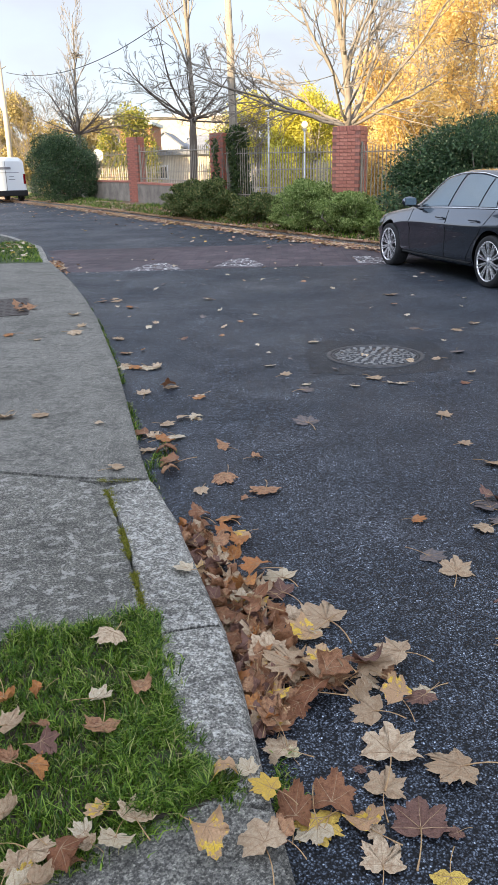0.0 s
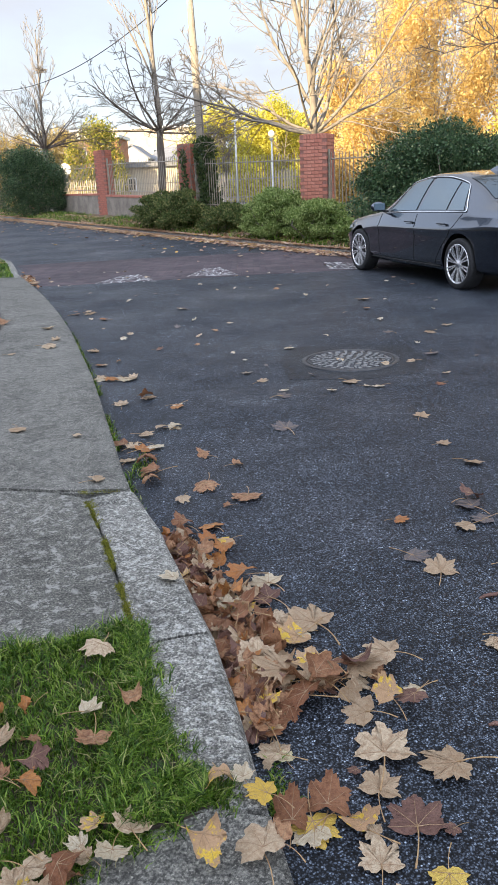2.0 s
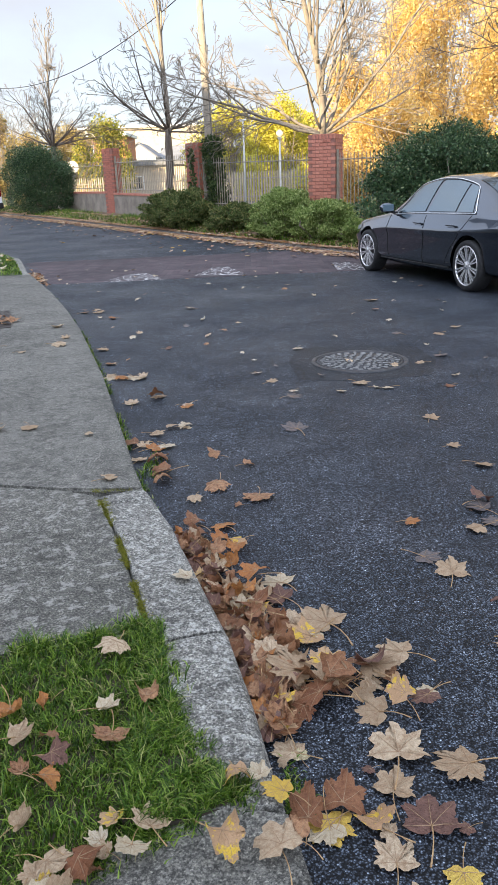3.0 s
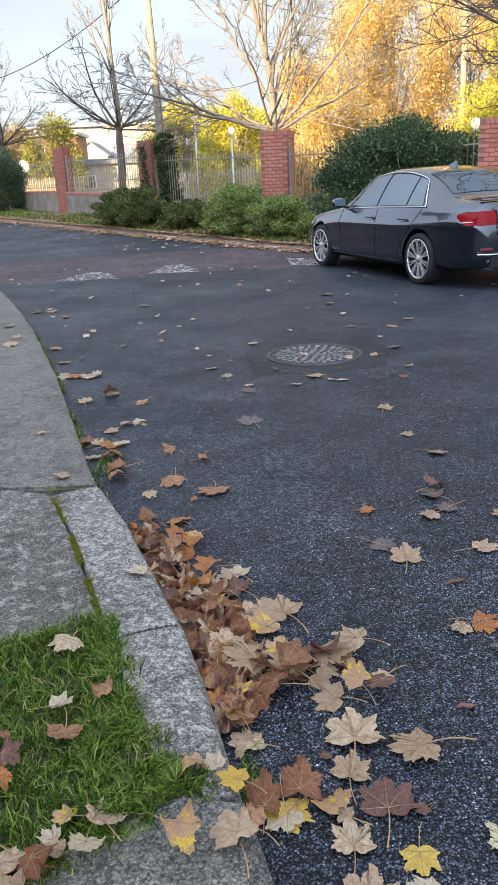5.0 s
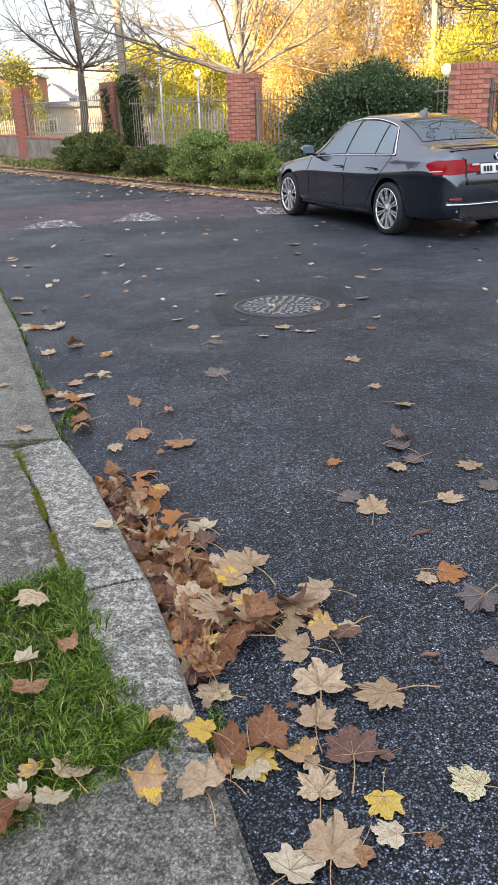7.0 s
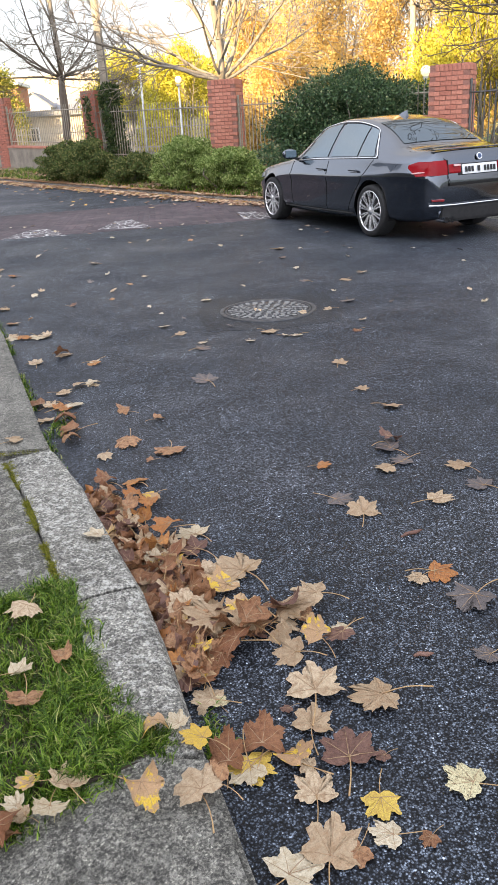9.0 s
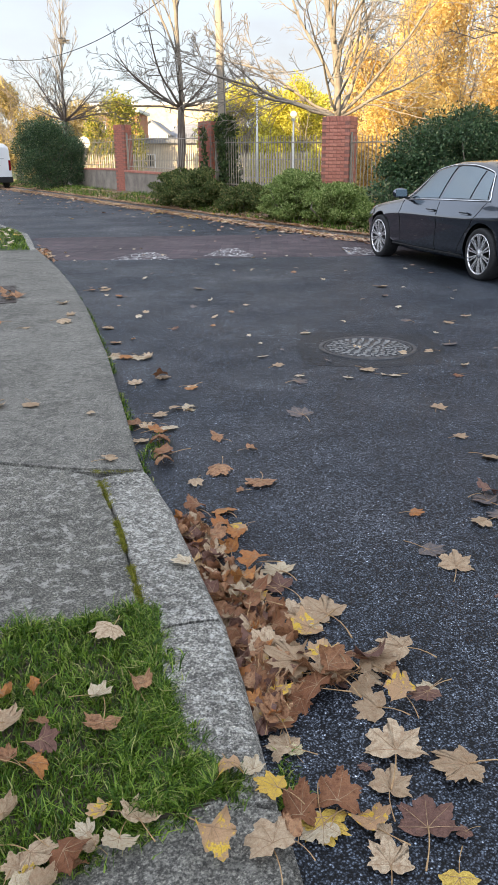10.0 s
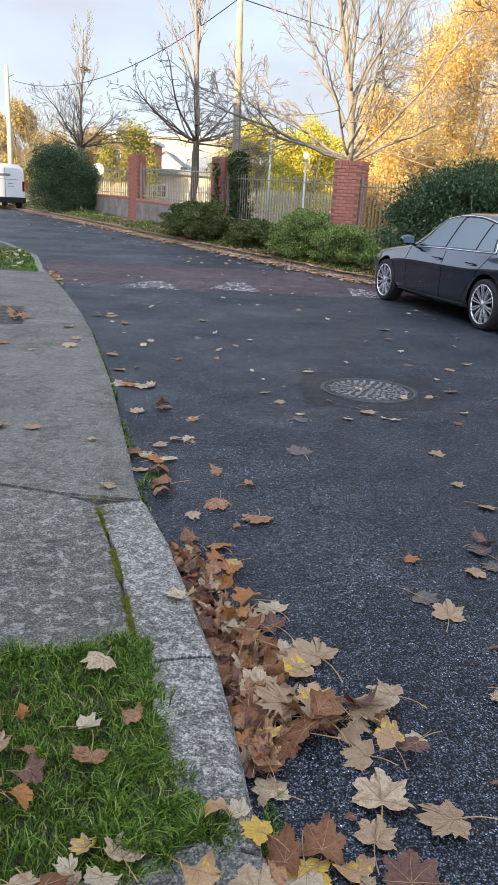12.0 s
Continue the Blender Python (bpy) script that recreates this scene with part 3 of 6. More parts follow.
# ---- trees ----


def swing(d, angle, azimuth):
    u = d.cross(Vector((0.3, 0.5, 0.81)))
    if u.length < 1e-3:
        u = d.cross(Vector((1, 0, 0)))
    u.normalize()
    w = d.cross(u)
    return (d * math.cos(angle) + (u * math.cos(azimuth) + w * math.sin(azimuth)) * math.sin(angle)).normalized()


def limb(rng, out, p, d, length, r, level, top, lift, kids, wob=0.10, thin=0.008, reach=1.0, fan=(24, 52)):
    n = max(3, int(length / (0.32 if level < 2 else 0.2)))
    pts, radii = [p.copy()], [r]
    for i in range(n):
        d = (d + Vector((rng.gauss(0, wob), rng.gauss(0, wob), rng.gauss(0, wob) + lift)) * (1 if i else 0.4)).normalized()
        p = p + d * (length / n)
        pts.append(p.copy())
        radii.append(max(thin, r * (1 - 0.78 * (i + 1) / n)))
    out.append(tube(pts, radii, (8, 6, 5, 4, 3)[min(level, 4)], level < 2))
    if level >= top:
        return
    for k in range(kids[level]):
        u = 0.18 + 0.80 * (k + rng.random()) / kids[level]
        i = min(n - 1, int(u * n))
        q = pts[i].lerp(pts[i + 1], u * n - i)
        dd = (pts[i + 1] - pts[i]).normalized()
        limb(rng, out, q, swing(dd, radians(rng.uniform(*fan)), rng.uniform(0, 6.28)), length * reach * rng.uniform(0.30, 0.55) * (1.15 - 0.5 * u), max(thin, radii[i] * rng.uniform(0.42, 0.62)), level + 1, top, lift * 1.1, kids, wob * 1.2, thin, 1.0, fan)


def bare_tree(x, y, seed, trunk_r, fork, limbs, leader, label, kids=(6, 5, 3), extra=(), bark=None, spread=0.0, fan=(24, 52)):
    """limbs: count, lowest and highest elevation, length, radius; leader: length, radius."""
    rng = random.Random(seed)
    base = rise(y) + (0.0 if y > 18 else 0.1) - 0.06
    t = thing("bare_tree", pose(x, y, base), label, "tree", "bare street trees")
    pts = [Vector((0, 0, 0))]
    for i in range(7):
        pts.append(Vector((rng.gauss(0, 0.02), rng.gauss(0, 0.02), fork * (i + 1) / 7)))
    radii = [trunk_r * 1.3, trunk_r * 1.08] + [trunk_r] * 4 + [trunk_r * 0.98, trunk_r * 0.72]
    part("trunk", mesh_of("trunk", *tube(pts, radii, 14), True), bark or BARK, t)
    head = pts[-1]
    n, lo, hi, length, r = limbs
    for k in range(n):
        az = 6.283 * (k + rng.uniform(-0.3, 0.3)) / n
        el = radians(lo + (hi - lo) * ((k * 0.618) % 1))
        out = []
        limb(rng, out, head + Vector((0, 0, spread * ((k * 0.618) % 1) - 0.12 * rng.random())), Vector((math.cos(az) * math.cos(el), math.sin(az) * math.cos(el), math.sin(el))), length * rng.uniform(0.8, 1.15), r * rng.uniform(0.8, 1.2), 0, 3, 0.035, kids, thin=0.006)
        part("limb", mesh_of("limb", *joined(out), True), bark or BARK, t)
    for az, el, length, r, lift in extra:
        out = []
        az, el = radians(az), radians(el)
        limb(rng, out, head, Vector((math.cos(az) * math.cos(el), math.sin(az) * math.cos(el), math.sin(el))), length, r, 0, 3, lift, kids)
        part("limb", mesh_of("limb", *joined(out), True), bark or BARK, t)
    if leader:
        length, r = leader
        out = []
        limb(rng, out, head, Vector((0, 0, 1)), length, r, 0, 3, 0.06, (13, 5, 4) if spread else (15, 6, 3), 0.04, 0.007, 1.0 if spread else 0.8, fan)
        # leader always gets the paler bark, standing in for sun on the crown
        part("leader", mesh_of("leader", *joined(out), True), BARK, t)
    return t


bare_tree(-2.85, 27.4, 19, 0.125, 2.95, (12, 0, 44, 2.9, 0.038), (6.9, 0.08), "bare pollarded street tree with spreading dark branches, upright stems coloured paler for sunlight", (6, 4, 3), bark=BARK_DARK, fan=(13, 30))
bare_tree(1.78, 22.2, 11, 0.17, 2.48, (8, 38, 68, 4.6, 0.044), (6.6, 0.10), "large bare tree with many upswept sunlit branches", (9, 5, 4), ((178, 14, 4.6, 0.052, 0.004), (195, 6, 3.8, 0.045, 0.0), (8, 18, 3.6, 0.05, 0.02), (165, 28, 4.4, 0.045, 0.01), (30, 55, 4.8, 0.06, 0.02)), spread=1.5, fan=(20, 42))
bare_tree(-9.75, 40.0, 23, 0.14, 3.1, (13, 12, 50, 2.9, 0.042), (5.2, 0.075), "bare street tree with a pollarded crown", (7, 5, 3), bark=BARK_DARK, fan=(16, 34))
bare_tree(8.3, 15.4, 31, 0.2, 2.5, (3, 40, 65, 4.0, 0.06), (5.0, 0.1), "bare tree reaching over the railing", (6, 5, 3), ((172, 24, 5.0, 0.055, 0.0), (186, 12, 5.0, 0.05, 0.004), (200, 20, 4.8, 0.05, 0.0), (180, 33, 4.8, 0.05, -0.01)), BARK_DARK)
rng = random.Random(4)
twigs = []
for k in range(70):
    a = Vector((rng.gauss(0, 0.13), rng.gauss(0, 0.13), rng.gauss(0, 0.07)))
    b = a + Vector((rng.gauss(0, 1), rng.gauss(0, 1), rng.gauss(0, 0.4))).normalized() * 0.3
    twigs.append(tube([a, b], [0.012, 0.008], 3))
tagged(part("bird_nest", mesh_of("nest", *joined(twigs)), BARK, None, "", pose(-9.55, 40.0, 6.75)), "dark twig nest high in a bare tree", "nest")


def stems(rng, count, rx, ry, height, r):
    out = []
    for k in range(count):
        a, u = rng.uniform(0, 6.28), math.sqrt(rng.random())
        p = Vector((0.35 * rx * u * math.cos(a), 0.35 * ry * u * math.sin(a), 0))
        q = Vector((rx * 0.9 * u * math.cos(a), ry * 0.9 * u * math.sin(a), height * rng.uniform(0.7, 0.95)))
        mid = p.lerp(q, 0.5) + Vector((rng.gauss(0, 0.1), rng.gauss(0, 0.1), 0.1))
        out.append(tube([p, mid, q], [r, r * 0.7, r * 0.25], 5))
    return out


def bush(name, x, y, z, label, lobes, count, size, material, seed, height, group="", shell=0.5, droop=0.0, category="bush", turn=0):
    """Woody stems under many separate leaves set in uneven lobes."""
    rng = np.random.default_rng(seed)
    b = thing(name, pose(x, y, z, 0, 0, turn), label, category, group)
    rx = max(abs(l[0]) + l[3] for l in lobes)
    ry = max(abs(l[1]) + l[4] for l in lobes)
    part("stem_bundle", mesh_of("stem_bundle", *joined(stems(random.Random(seed), 22, rx * 0.8, ry * 0.8, height, 0.025))), BARK, b)
    v, f = leaf_cloud(rng, [l[:3] for l in lobes], [l[3:] for l in lobes], count, size, shell, 0, droop)
    v[:, 2] = np.maximum(v[:, 2], 0.01)
    tagged(part("foliage", mesh_of("foliage", v, f), material, b), kind="stuff")
    return b


def lobes_block(seed, count, rx, ry, height, r):
    """Lobes over a full, squarish clipped shape."""
    g = random.Random(seed)
    out = [(0, 0, height * 0.45, rx * 0.8, ry * 0.8, height * 0.48)]
    for k in range(count):
        a, z = g.uniform(0, 6.28), g.random() ** 0.8
        c, s = math.cos(a), math.sin(a)
        q = (abs(c) ** 3.5 + abs(s) ** 3.5) ** (-1 / 3.5)
        rr = r * g.uniform(0.7, 1.3)
        t = 1.0 if z < 0.72 else g.uniform(0.15, 0.95)
        out.append(((rx - rr) * c * q * t, (ry - rr) * s * q * t, rr * 0.6 + (height - 1.5 * rr) * z, rr, rr, rr))
    return out


def lobes_over(seed, count, rx, ry, height, r, low=0.15):
    """Lobes spread over a dome."""
    g = random.Random(seed)
    out = [(0, 0, height * 0.42, rx * 0.72, ry * 0.72, height * 0.46)]
    for k in range(count):
        a, e = g.uniform(0, 6.28), g.uniform(low, 1.45)
        push = g.uniform(0.72, 1.16)
        rr = r * g.uniform(0.7, 1.3)
        out.append(((rx - rr) * push * math.cos(a) * math.cos(e) ** 0.6, (ry - rr) * push * math.sin(a) * math.cos(e) ** 0.6, max(rr * 0.7, (height - rr) * push * math.sin(e) ** 0.8), rr * 1.25, rr * 1.25, rr * 0.55))
    return out


bush("laurel_bush", 3.70, 15.4, 0.12, "big dense dark green laurel bush behind the car", lobes_over(1, 64, 1.86, 1.25, 2.04, 0.36) + [(-0.15, 0, 1.62, 0.95, 0.75, 0.62), (-0.80, 0, 1.38, 0.80, 0.70, 0.58), (0.60, 0, 1.42, 0.75, 0.70, 0.58), (0.05, -0.2, 1.86, 0.5, 0.45, 0.40)], 110000, 0.052, HEDGE, 1, 2.0)
bush("laurel_bush", -9.02, 34.0, 0.30, "tall dense dark green laurel bush by the roadside", lobes_block(2, 46, 1.5, 1.2, 2.85, 0.45), 56000, 0.065, HEDGE, 2, 2.3)
bush("spreading_shrub", 0.62, 19.0, 0.12, "low rounded bright green shrub on the verge", lobes_over(3, 80, 1.0, 0.75, 1.10, 0.15), 34000, 0.048, SHRUB, 3, 0.8, "verge shrubs", 0.6, turn=-57)
bush("spreading_shrub", 1.50, 17.75, 0.10, "low rounded bright green shrub with layered twigs", lobes_over(4, 70, 0.88, 0.65, 0.90, 0.14), 28000, 0.048, SHRUB, 4, 0.6, "verge shrubs", 0.6, turn=-57)
bush("spreading_shrub", 2.15, 16.75, 0.10, "small scrubby green shrub on the verge", lobes_over(14, 34, 0.6, 0.45, 0.56, 0.12), 10000, 0.06, SHRUB, 14, 0.4, "verge shrubs", 0.5, turn=-57)
bush("juniper_shrub", -2.25, 23.3, 0.20, "dark olive green feathery shrub below the wall", lobes_over(5, 90, 1.85, 0.80, 1.06, 0.17), 38000, 0.065, SHRUB_DARK, 5, 0.8, "verge shrubs", 0.5, turn=-57)
bush("juniper_shrub", -0.62, 21.1, 0.16, "scrubby dark green shrub on the verge", lobes_over(6, 44, 0.95, 0.60, 0.74, 0.15), 16000, 0.065, SHRUB_DARK, 6, 0.6, "verge shrubs", 0.5, turn=-57)
bush("ivy", -1.20, 23.42, 0.1, "dark green ivy climbing a brick pillar", [(0, 0, 2.2, 0.30, 0.26, 0.36), (0.05, -0.05, 1.55, 0.27, 0.24, 0.5), (0.1, -0.1, 0.85, 0.30, 0.26, 0.6), (-0.62, -0.1, 2.0, 0.06, 0.08, 0.3), (-0.60, -0.15, 1.3, 0.07, 0.08, 0.35)], 5200, 0.09, IVY, 7, 2.2, category="climber")
bush("laurel_bush", 2.65, 16.5, 0.12, "small straggling shrub between pillar and laurel", lobes_over(8, 10, 0.5, 0.4, 0.75, 0.2), 3500, 0.07, SHRUB_DARK, 8, 0.6)

# ---- sunlit planting behind the railing ----


def leafy_tree(name, x, y, label, height, rx, ry, low, count, size, material, seed, lobes=26, trunk=0.055):
    rng = np.random.default_rng(seed)
    g = random.Random(seed)
    t = thing(name, pose(x, y, rise(y) - 0.08), label, "tree")
    out = []
    for k in range(9):
        a = g.uniform(0, 6.28)
        limb(g, out, Vector((0.1 * math.cos(a), 0.1 * math.sin(a), 0)), Vector((0.22 * math.cos(a), 0.22 * math.sin(a), 1)).normalized(), height * g.uniform(0.75, 0.98), trunk * g.uniform(0.5, 0.8), 0, 2, 0.02, (9, 4), 0.05, 0.010)
    part("trunk", mesh_of("trunk", *joined(out), True), BARK, t)
    ls = []
    for k in range(lobes):
        a, u, zz = g.uniform(0, 6.28), math.sqrt(g.random()), g.random()
        taper = 1.0 - 0.65 * max(0, zz - 0.45) / 0.55
        r = g.uniform(0.35, 0.75) * min(rx, 1.6) * 0.62
        ls.append((rx * u * taper * math.cos(a), ry * u * taper * math.sin(a), low + (height - low) * zz, r, r, r * 1.5))
    v, f = leaf_cloud(rng, [l[:3] for l in ls], [l[3:] for l in ls], count, size, 0.15)
    v[:, 2] = np.maximum(v[:, 2], 0.05)
    tagged(part("crown", mesh_of("crown", v, f), material, t), kind="stuff")
    return t


leafy_tree("golden_tree", 6.2, 29.5, "tall golden-leaved tree in low sun", 8.3, 2.3, 1.6, 0.8, 59800, 0.085, GOLD, 41, 110)
leafy_tree("golden_tree", 9.4, 28.0, "tall golden-leaved tree in low sun", 9.8, 2.4, 1.8, 0.8, 65000, 0.085, GOLD, 42, 110)
leafy_tree("golden_tree", 3.9, 31.5, "golden-leaved tree in low sun", 4.9, 1.7, 1.5, 0.5, 26000, 0.10, GOLD, 43, 30)
leafy_tree("golden_tree", 12.6, 27.0, "tall golden-leaved tree in low sun", 9.0, 2.2, 1.8, 0.8, 46800, 0.085, GOLD, 44, 110)
leafy_tree("yellow_tree", 8.6, 21.0, "bright yellow-green tree close behind the railing", 4.6, 2.4, 1.4, 0.3, 40000, 0.08, YELLOW, 45, 40)
leafy_tree("yellow_tree", 12.0, 18.5, "bright yellow-green tree close behind the railing", 5.2, 2.4, 1.6, 0.3, 24000, 0.10, YELLOW, 46, 40)
leafy_tree("yellow_hedge", 1.5, 44.5, "yellow-green overgrown hedge in low sun", 4.6, 2.8, 1.4, 0.2, 24000, 0.13, YELLOW, 47, 34)
leafy_tree("yellow_hedge", -1.6, 46.5, "green and yellow overgrown hedge in low sun", 4.6, 2.4, 1.4, 0.2, 20000, 0.13, YELLOW, 48, 30)
leafy_tree("yellow_hedge", 4.0, 26.5, "golden overgrown hedge in low sun", 2.9, 2.2, 0.9, 0.2, 34000, 0.085, GOLD, 49, 34)
leafy_tree("yellow_hedge", -9.6, 52.0, "yellow-green far tree in low sun", 4.4, 2.2, 1.5, 0.4, 12000, 0.15, GREEN, 50, 24)
leafy_tree("golden_tree", -16.8, 55.0, "olive brown far tree in low sun", 6.0, 3.4, 2.0, 0.4, 20000, 0.15, OLIVE, 51, 34)
leafy_tree("golden_tree", -13.2, 58.0, "olive brown far tree in low sun", 5.0, 2.8, 2.0, 0.4, 12000, 0.15, OLIVE, 52, 26)

# ---- the parked car ----


def paint_material():
    n = Nodes("dark_grey_metallic_paint")
    flake = n.ramp(n.noise(900.0, 1), [(0.35, (0.058, 0.070, 0.092)), (0.65, (0.092, 0.108, 0.136))])
    return n.set(flake, 0.20, 1.0, None, coat_weight=1.0, coat_roughness=0.02, coat_ior=1.6)


CAR_PAINT = paint_material()
CAR_PAINT.node_tree.nodes["Principled BSDF"].inputs["Specular IOR Level"].default_value = 0.1
CAR_GLASS = Nodes("car_glass").set((0.010, 0.012, 0.014), 0.02, 0.0, None, ior=2.9)
# blue tint on reflections stands in for blue sky
CAR_GLASS.node_tree.nodes["Principled BSDF"].inputs["Specular Tint"].default_value = (0.74, 0.90, 1.0, 1)
CHROME = Nodes("bright_trim").set((0.82, 0.83, 0.85), 0.13, 1.0)
ALLOY = Nodes("silver_alloy").set((0.86, 0.86, 0.86), 0.24, 0.8)
RUBBER = simple("rubber", (0.012, 0.012, 0.013), (0.025, 0.025, 0.026), 30, 0.75, 0, 0.2, 0.002)
BLACK_PLASTIC = simple("black_plastic", (0.008, 0.008, 0.009), (0.016, 0.016, 0.017), 20, 0.8)
DARK_GAP = Nodes("shut_line").set((0.003, 0.003, 0.003), 0.8)
RED_LENS = Nodes("red_lens").set((0.25, 0.004, 0.008), 0.2)
RED_LENS.node_tree.nodes["Principled BSDF"].inputs["Specular IOR Level"].default_value = 0.2
RED_DARK = Nodes("dark_red_lens").set((0.20, 0.006, 0.010), 0.08, 0.0, None, coat_weight=1.0)
PALE_LENS = Nodes("clear_lens").set((0.70, 0.42, 0.40), 0.06, 0.0, None, coat_weight=1.0)
PLATE_WHITE = Nodes("plate_white").set((0.72, 0.73, 0.74), 0.4)
PLATE_INK = Nodes("plate_ink").set((0.01, 0.01, 0.012), 0.5)
BRAKE = Nodes("brake_disc").set((0.03, 0.03, 0.03), 0.5, 0.5)

# stations from nose to tail: y, bottom, sill half width, shoulder z and half width, belt z and half width, rail z and half width, crown
CAR_STATIONS = np.array([
    (2.185, .30, .45, .50, .55, .58, .50, .60, .40, .61), (2.12, .24, .62, .52, .72, .66, .66, .70, .50, .71),
    (1.95, .20, .74, .56, .82, .72, .76, .77, .60, .785), (1.70, .20, .80, .62, .87, .78, .80, .83, .62, .845),
    (1.30, .20, .83, .68, .895, .84, .82, .885, .64, .90), (0.95, .20, .84, .72, .90, .885, .82, .93, .66, .955)])
CAR_CABIN = np.array([
    (0.75, .20, .845, .73, .905, .905, .83, .975, .70, 1.015), (0.40, .19, .85, .74, .905, .915, .835, 1.185, .665, 1.235),
    (0.05, .19, .85, .74, .905, .925, .84, 1.355, .62, 1.405), (-0.35, .19, .85, .745, .905, .935, .84, 1.42, .59, 1.47),
    (-0.80, .19, .85, .75, .905, .945, .84, 1.41, .58, 1.46), (-1.15, .20, .85, .76, .905, .955, .84, 1.345, .585, 1.395)])
CAR_TAIL = np.array([
    (-1.45, .20, .845, .77, .90, .965, .83, 1.235, .60, 1.28), (-1.74, .21, .835, .78, .895, .98, .80, 1.085, .66, 1.105),
    (-1.95, .22, .82, .79, .88, .985, .785, 1.045, .66, 1.06), (-2.15, .23, .79, .79, .855, .975, .76, 1.04, .64, 1.055),
    (-2.26, .24, .755, .785, .82, .96, .735, 1.04, .62, 1.055), (-2.34, .26, .70, .775, .775, .935, .70, 1.035, .60, 1.05),
    (-2.385, .29, .63, .76, .715, .89, .66, .985, .56, 1.0), (-2.43, .36, .50, .62, .60, .70, .54, .79, .45, .81)])
CAR_ROWS = np.concatenate([CAR_STATIONS, CAR_CABIN, CAR_TAIL])


def car_station(y):
    ys = CAR_ROWS[::-1, 0]
    q = np.array([np.interp(y, ys, CAR_ROWS[::-1, k]) for k in range(1, 10)])
    lo = np.array([np.interp(max(y - 0.11, -2.43), ys, CAR_ROWS[::-1, k]) for k in range(1, 10)])
    hi = np.array([np.interp(min(y + 0.11, 2.185), ys, CAR_ROWS[::-1, k]) for k in range(1, 10)])
    end = min(1.0, max(0.0, (min(2.185 - y, y + 2.43) - 0.05) / 0.3))
    return q * (1 - 0.5 * end) + (lo + hi) * 0.25 * end


def car_section(y):
    """Half a cross-section, from under the sill up to the crown."""
    zb, ws, zs, wsh, zbelt, wbelt, zr, wr, zt = car_station(y)
    key = [(0, zb), (ws * 0.9, zb), (ws, zb + 0.05), (ws + (wsh - ws) * 0.62, zb + (zs - zb) * 0.30), (wsh - 0.030, zs - 0.12), (wsh - 0.016, zs - 0.066), (wsh - 0.007, zs - 0.036), (wsh, zs - 0.012), (wsh - 0.020, zs + 0.022), ((wsh + wbelt) / 2 - 0.008, (zs + zbelt) / 2 + 0.022),
           (wbelt, zbelt), (wbelt + (wr - wbelt) * 0.30, zbelt + (zr - zbelt) * 0.36), (wbelt + (wr - wbelt) * 0.66, zbelt + (zr - zbelt) * 0.72), (wr, zr), (wr * 0.86, zr + (zt - zr) * 0.42), (wr * 0.55, zr + (zt - zr) * 0.80), (0, zt)]
    return key


def car_side(y, f):
    """Point on the window surface: f runs from the belt (0) to the roof rail (1)."""
    k = car_section(y)[10:14]
    s = f * 3
    i = min(2, int(s))
    a, b = k[i], k[i + 1]
    u = s - i
    return Vector((a[0] + (b[0] - a[0]) * u, y, a[1] + (b[1] - a[1]) * u))


def car_top(y, u):
    """Point on roof, bonnet or rear screen: u runs from -1 to 1 across."""
    k = car_section(y)[13:]
    w = abs(u) * k[0][0]
    for (xa, za), (xb, zb) in zip(k, k[1:]):
        if xb <= w <= xa:
            z = zb + (za - zb) * (w - xb) / (xa - xb)
            return Vector((math.copysign(w, u), y, z))
    return Vector((0, y, k[-1][1]))


def car_shell():
    bm = bmesh.new()
    rings = []
    for y in sorted(set([2.185, 2.15, 2.12, -2.33, -2.355, -2.38, -2.405, -2.43] + steps(-2.3, 2.1, 0.07)), reverse=True):
        half = car_section(y)
        ring = [bm.verts.new((x, y, z)) for x, z in half] + [bm.verts.new((-x, y, z)) for x, z in half[-2:0:-1]]
        rings.append(ring)
    for a, b in zip(rings, rings[1:]):
        for k in range(len(a)):
            bm.faces.new((a[k], a[(k + 1) % len(a)], b[(k + 1) % len(a)], b[k]))
    bm.faces.new(rings[0][::-1])
    bm.faces.new(rings[-1])
    bmesh.ops.recalc_face_normals(bm, faces=bm.faces[:])
    return bm


def cut(ob, cutters):
    """Cuts the cutters' volumes out of a mesh object for good."""
    for c in cutters:
        mod = ob.modifiers.new("cut", 'BOOLEAN')
        mod.operation, mod.solver, mod.object = 'DIFFERENCE', 'EXACT', c
    bpy.context.view_layer.update()
    ev = ob.evaluated_get(bpy.context.evaluated_depsgraph_get())
    me = bpy.data.meshes.new_from_object(ev)
    ob.modifiers.clear()
    ob.data = me
    for c in cutters:
        bpy.data.objects.remove(c)


def surface_patch(point, us, vs, lift):
    """A smooth sheet over a surface function, lifted off it, with a turned-in rim."""
    bm = bmesh.new()
    grid = []
    for u in us:
        row = []
        for v in vs:
            p = point(u, v)
            e = 0.01
            n = (point(u + e, v) - point(u - e, v)).cross(point(u, v + e) - point(u, v - e))
            n = n.normalized() if n.length > 1e-9 else Vector((0, 0, 1))
            c = p - Vector((0, 0, 0.6))
            if n.dot(c) < 0:
                n = -n
            row.append(bm.verts.new(p + n * lift))
        grid.append(row)
    for a, b in zip(grid, grid[1:]):
        for k in range(len(a) - 1):
            bm.faces.new((a[k], a[k + 1], b[k + 1], b[k]))
    for f in bm.faces:
        f.smooth = True
    return bm


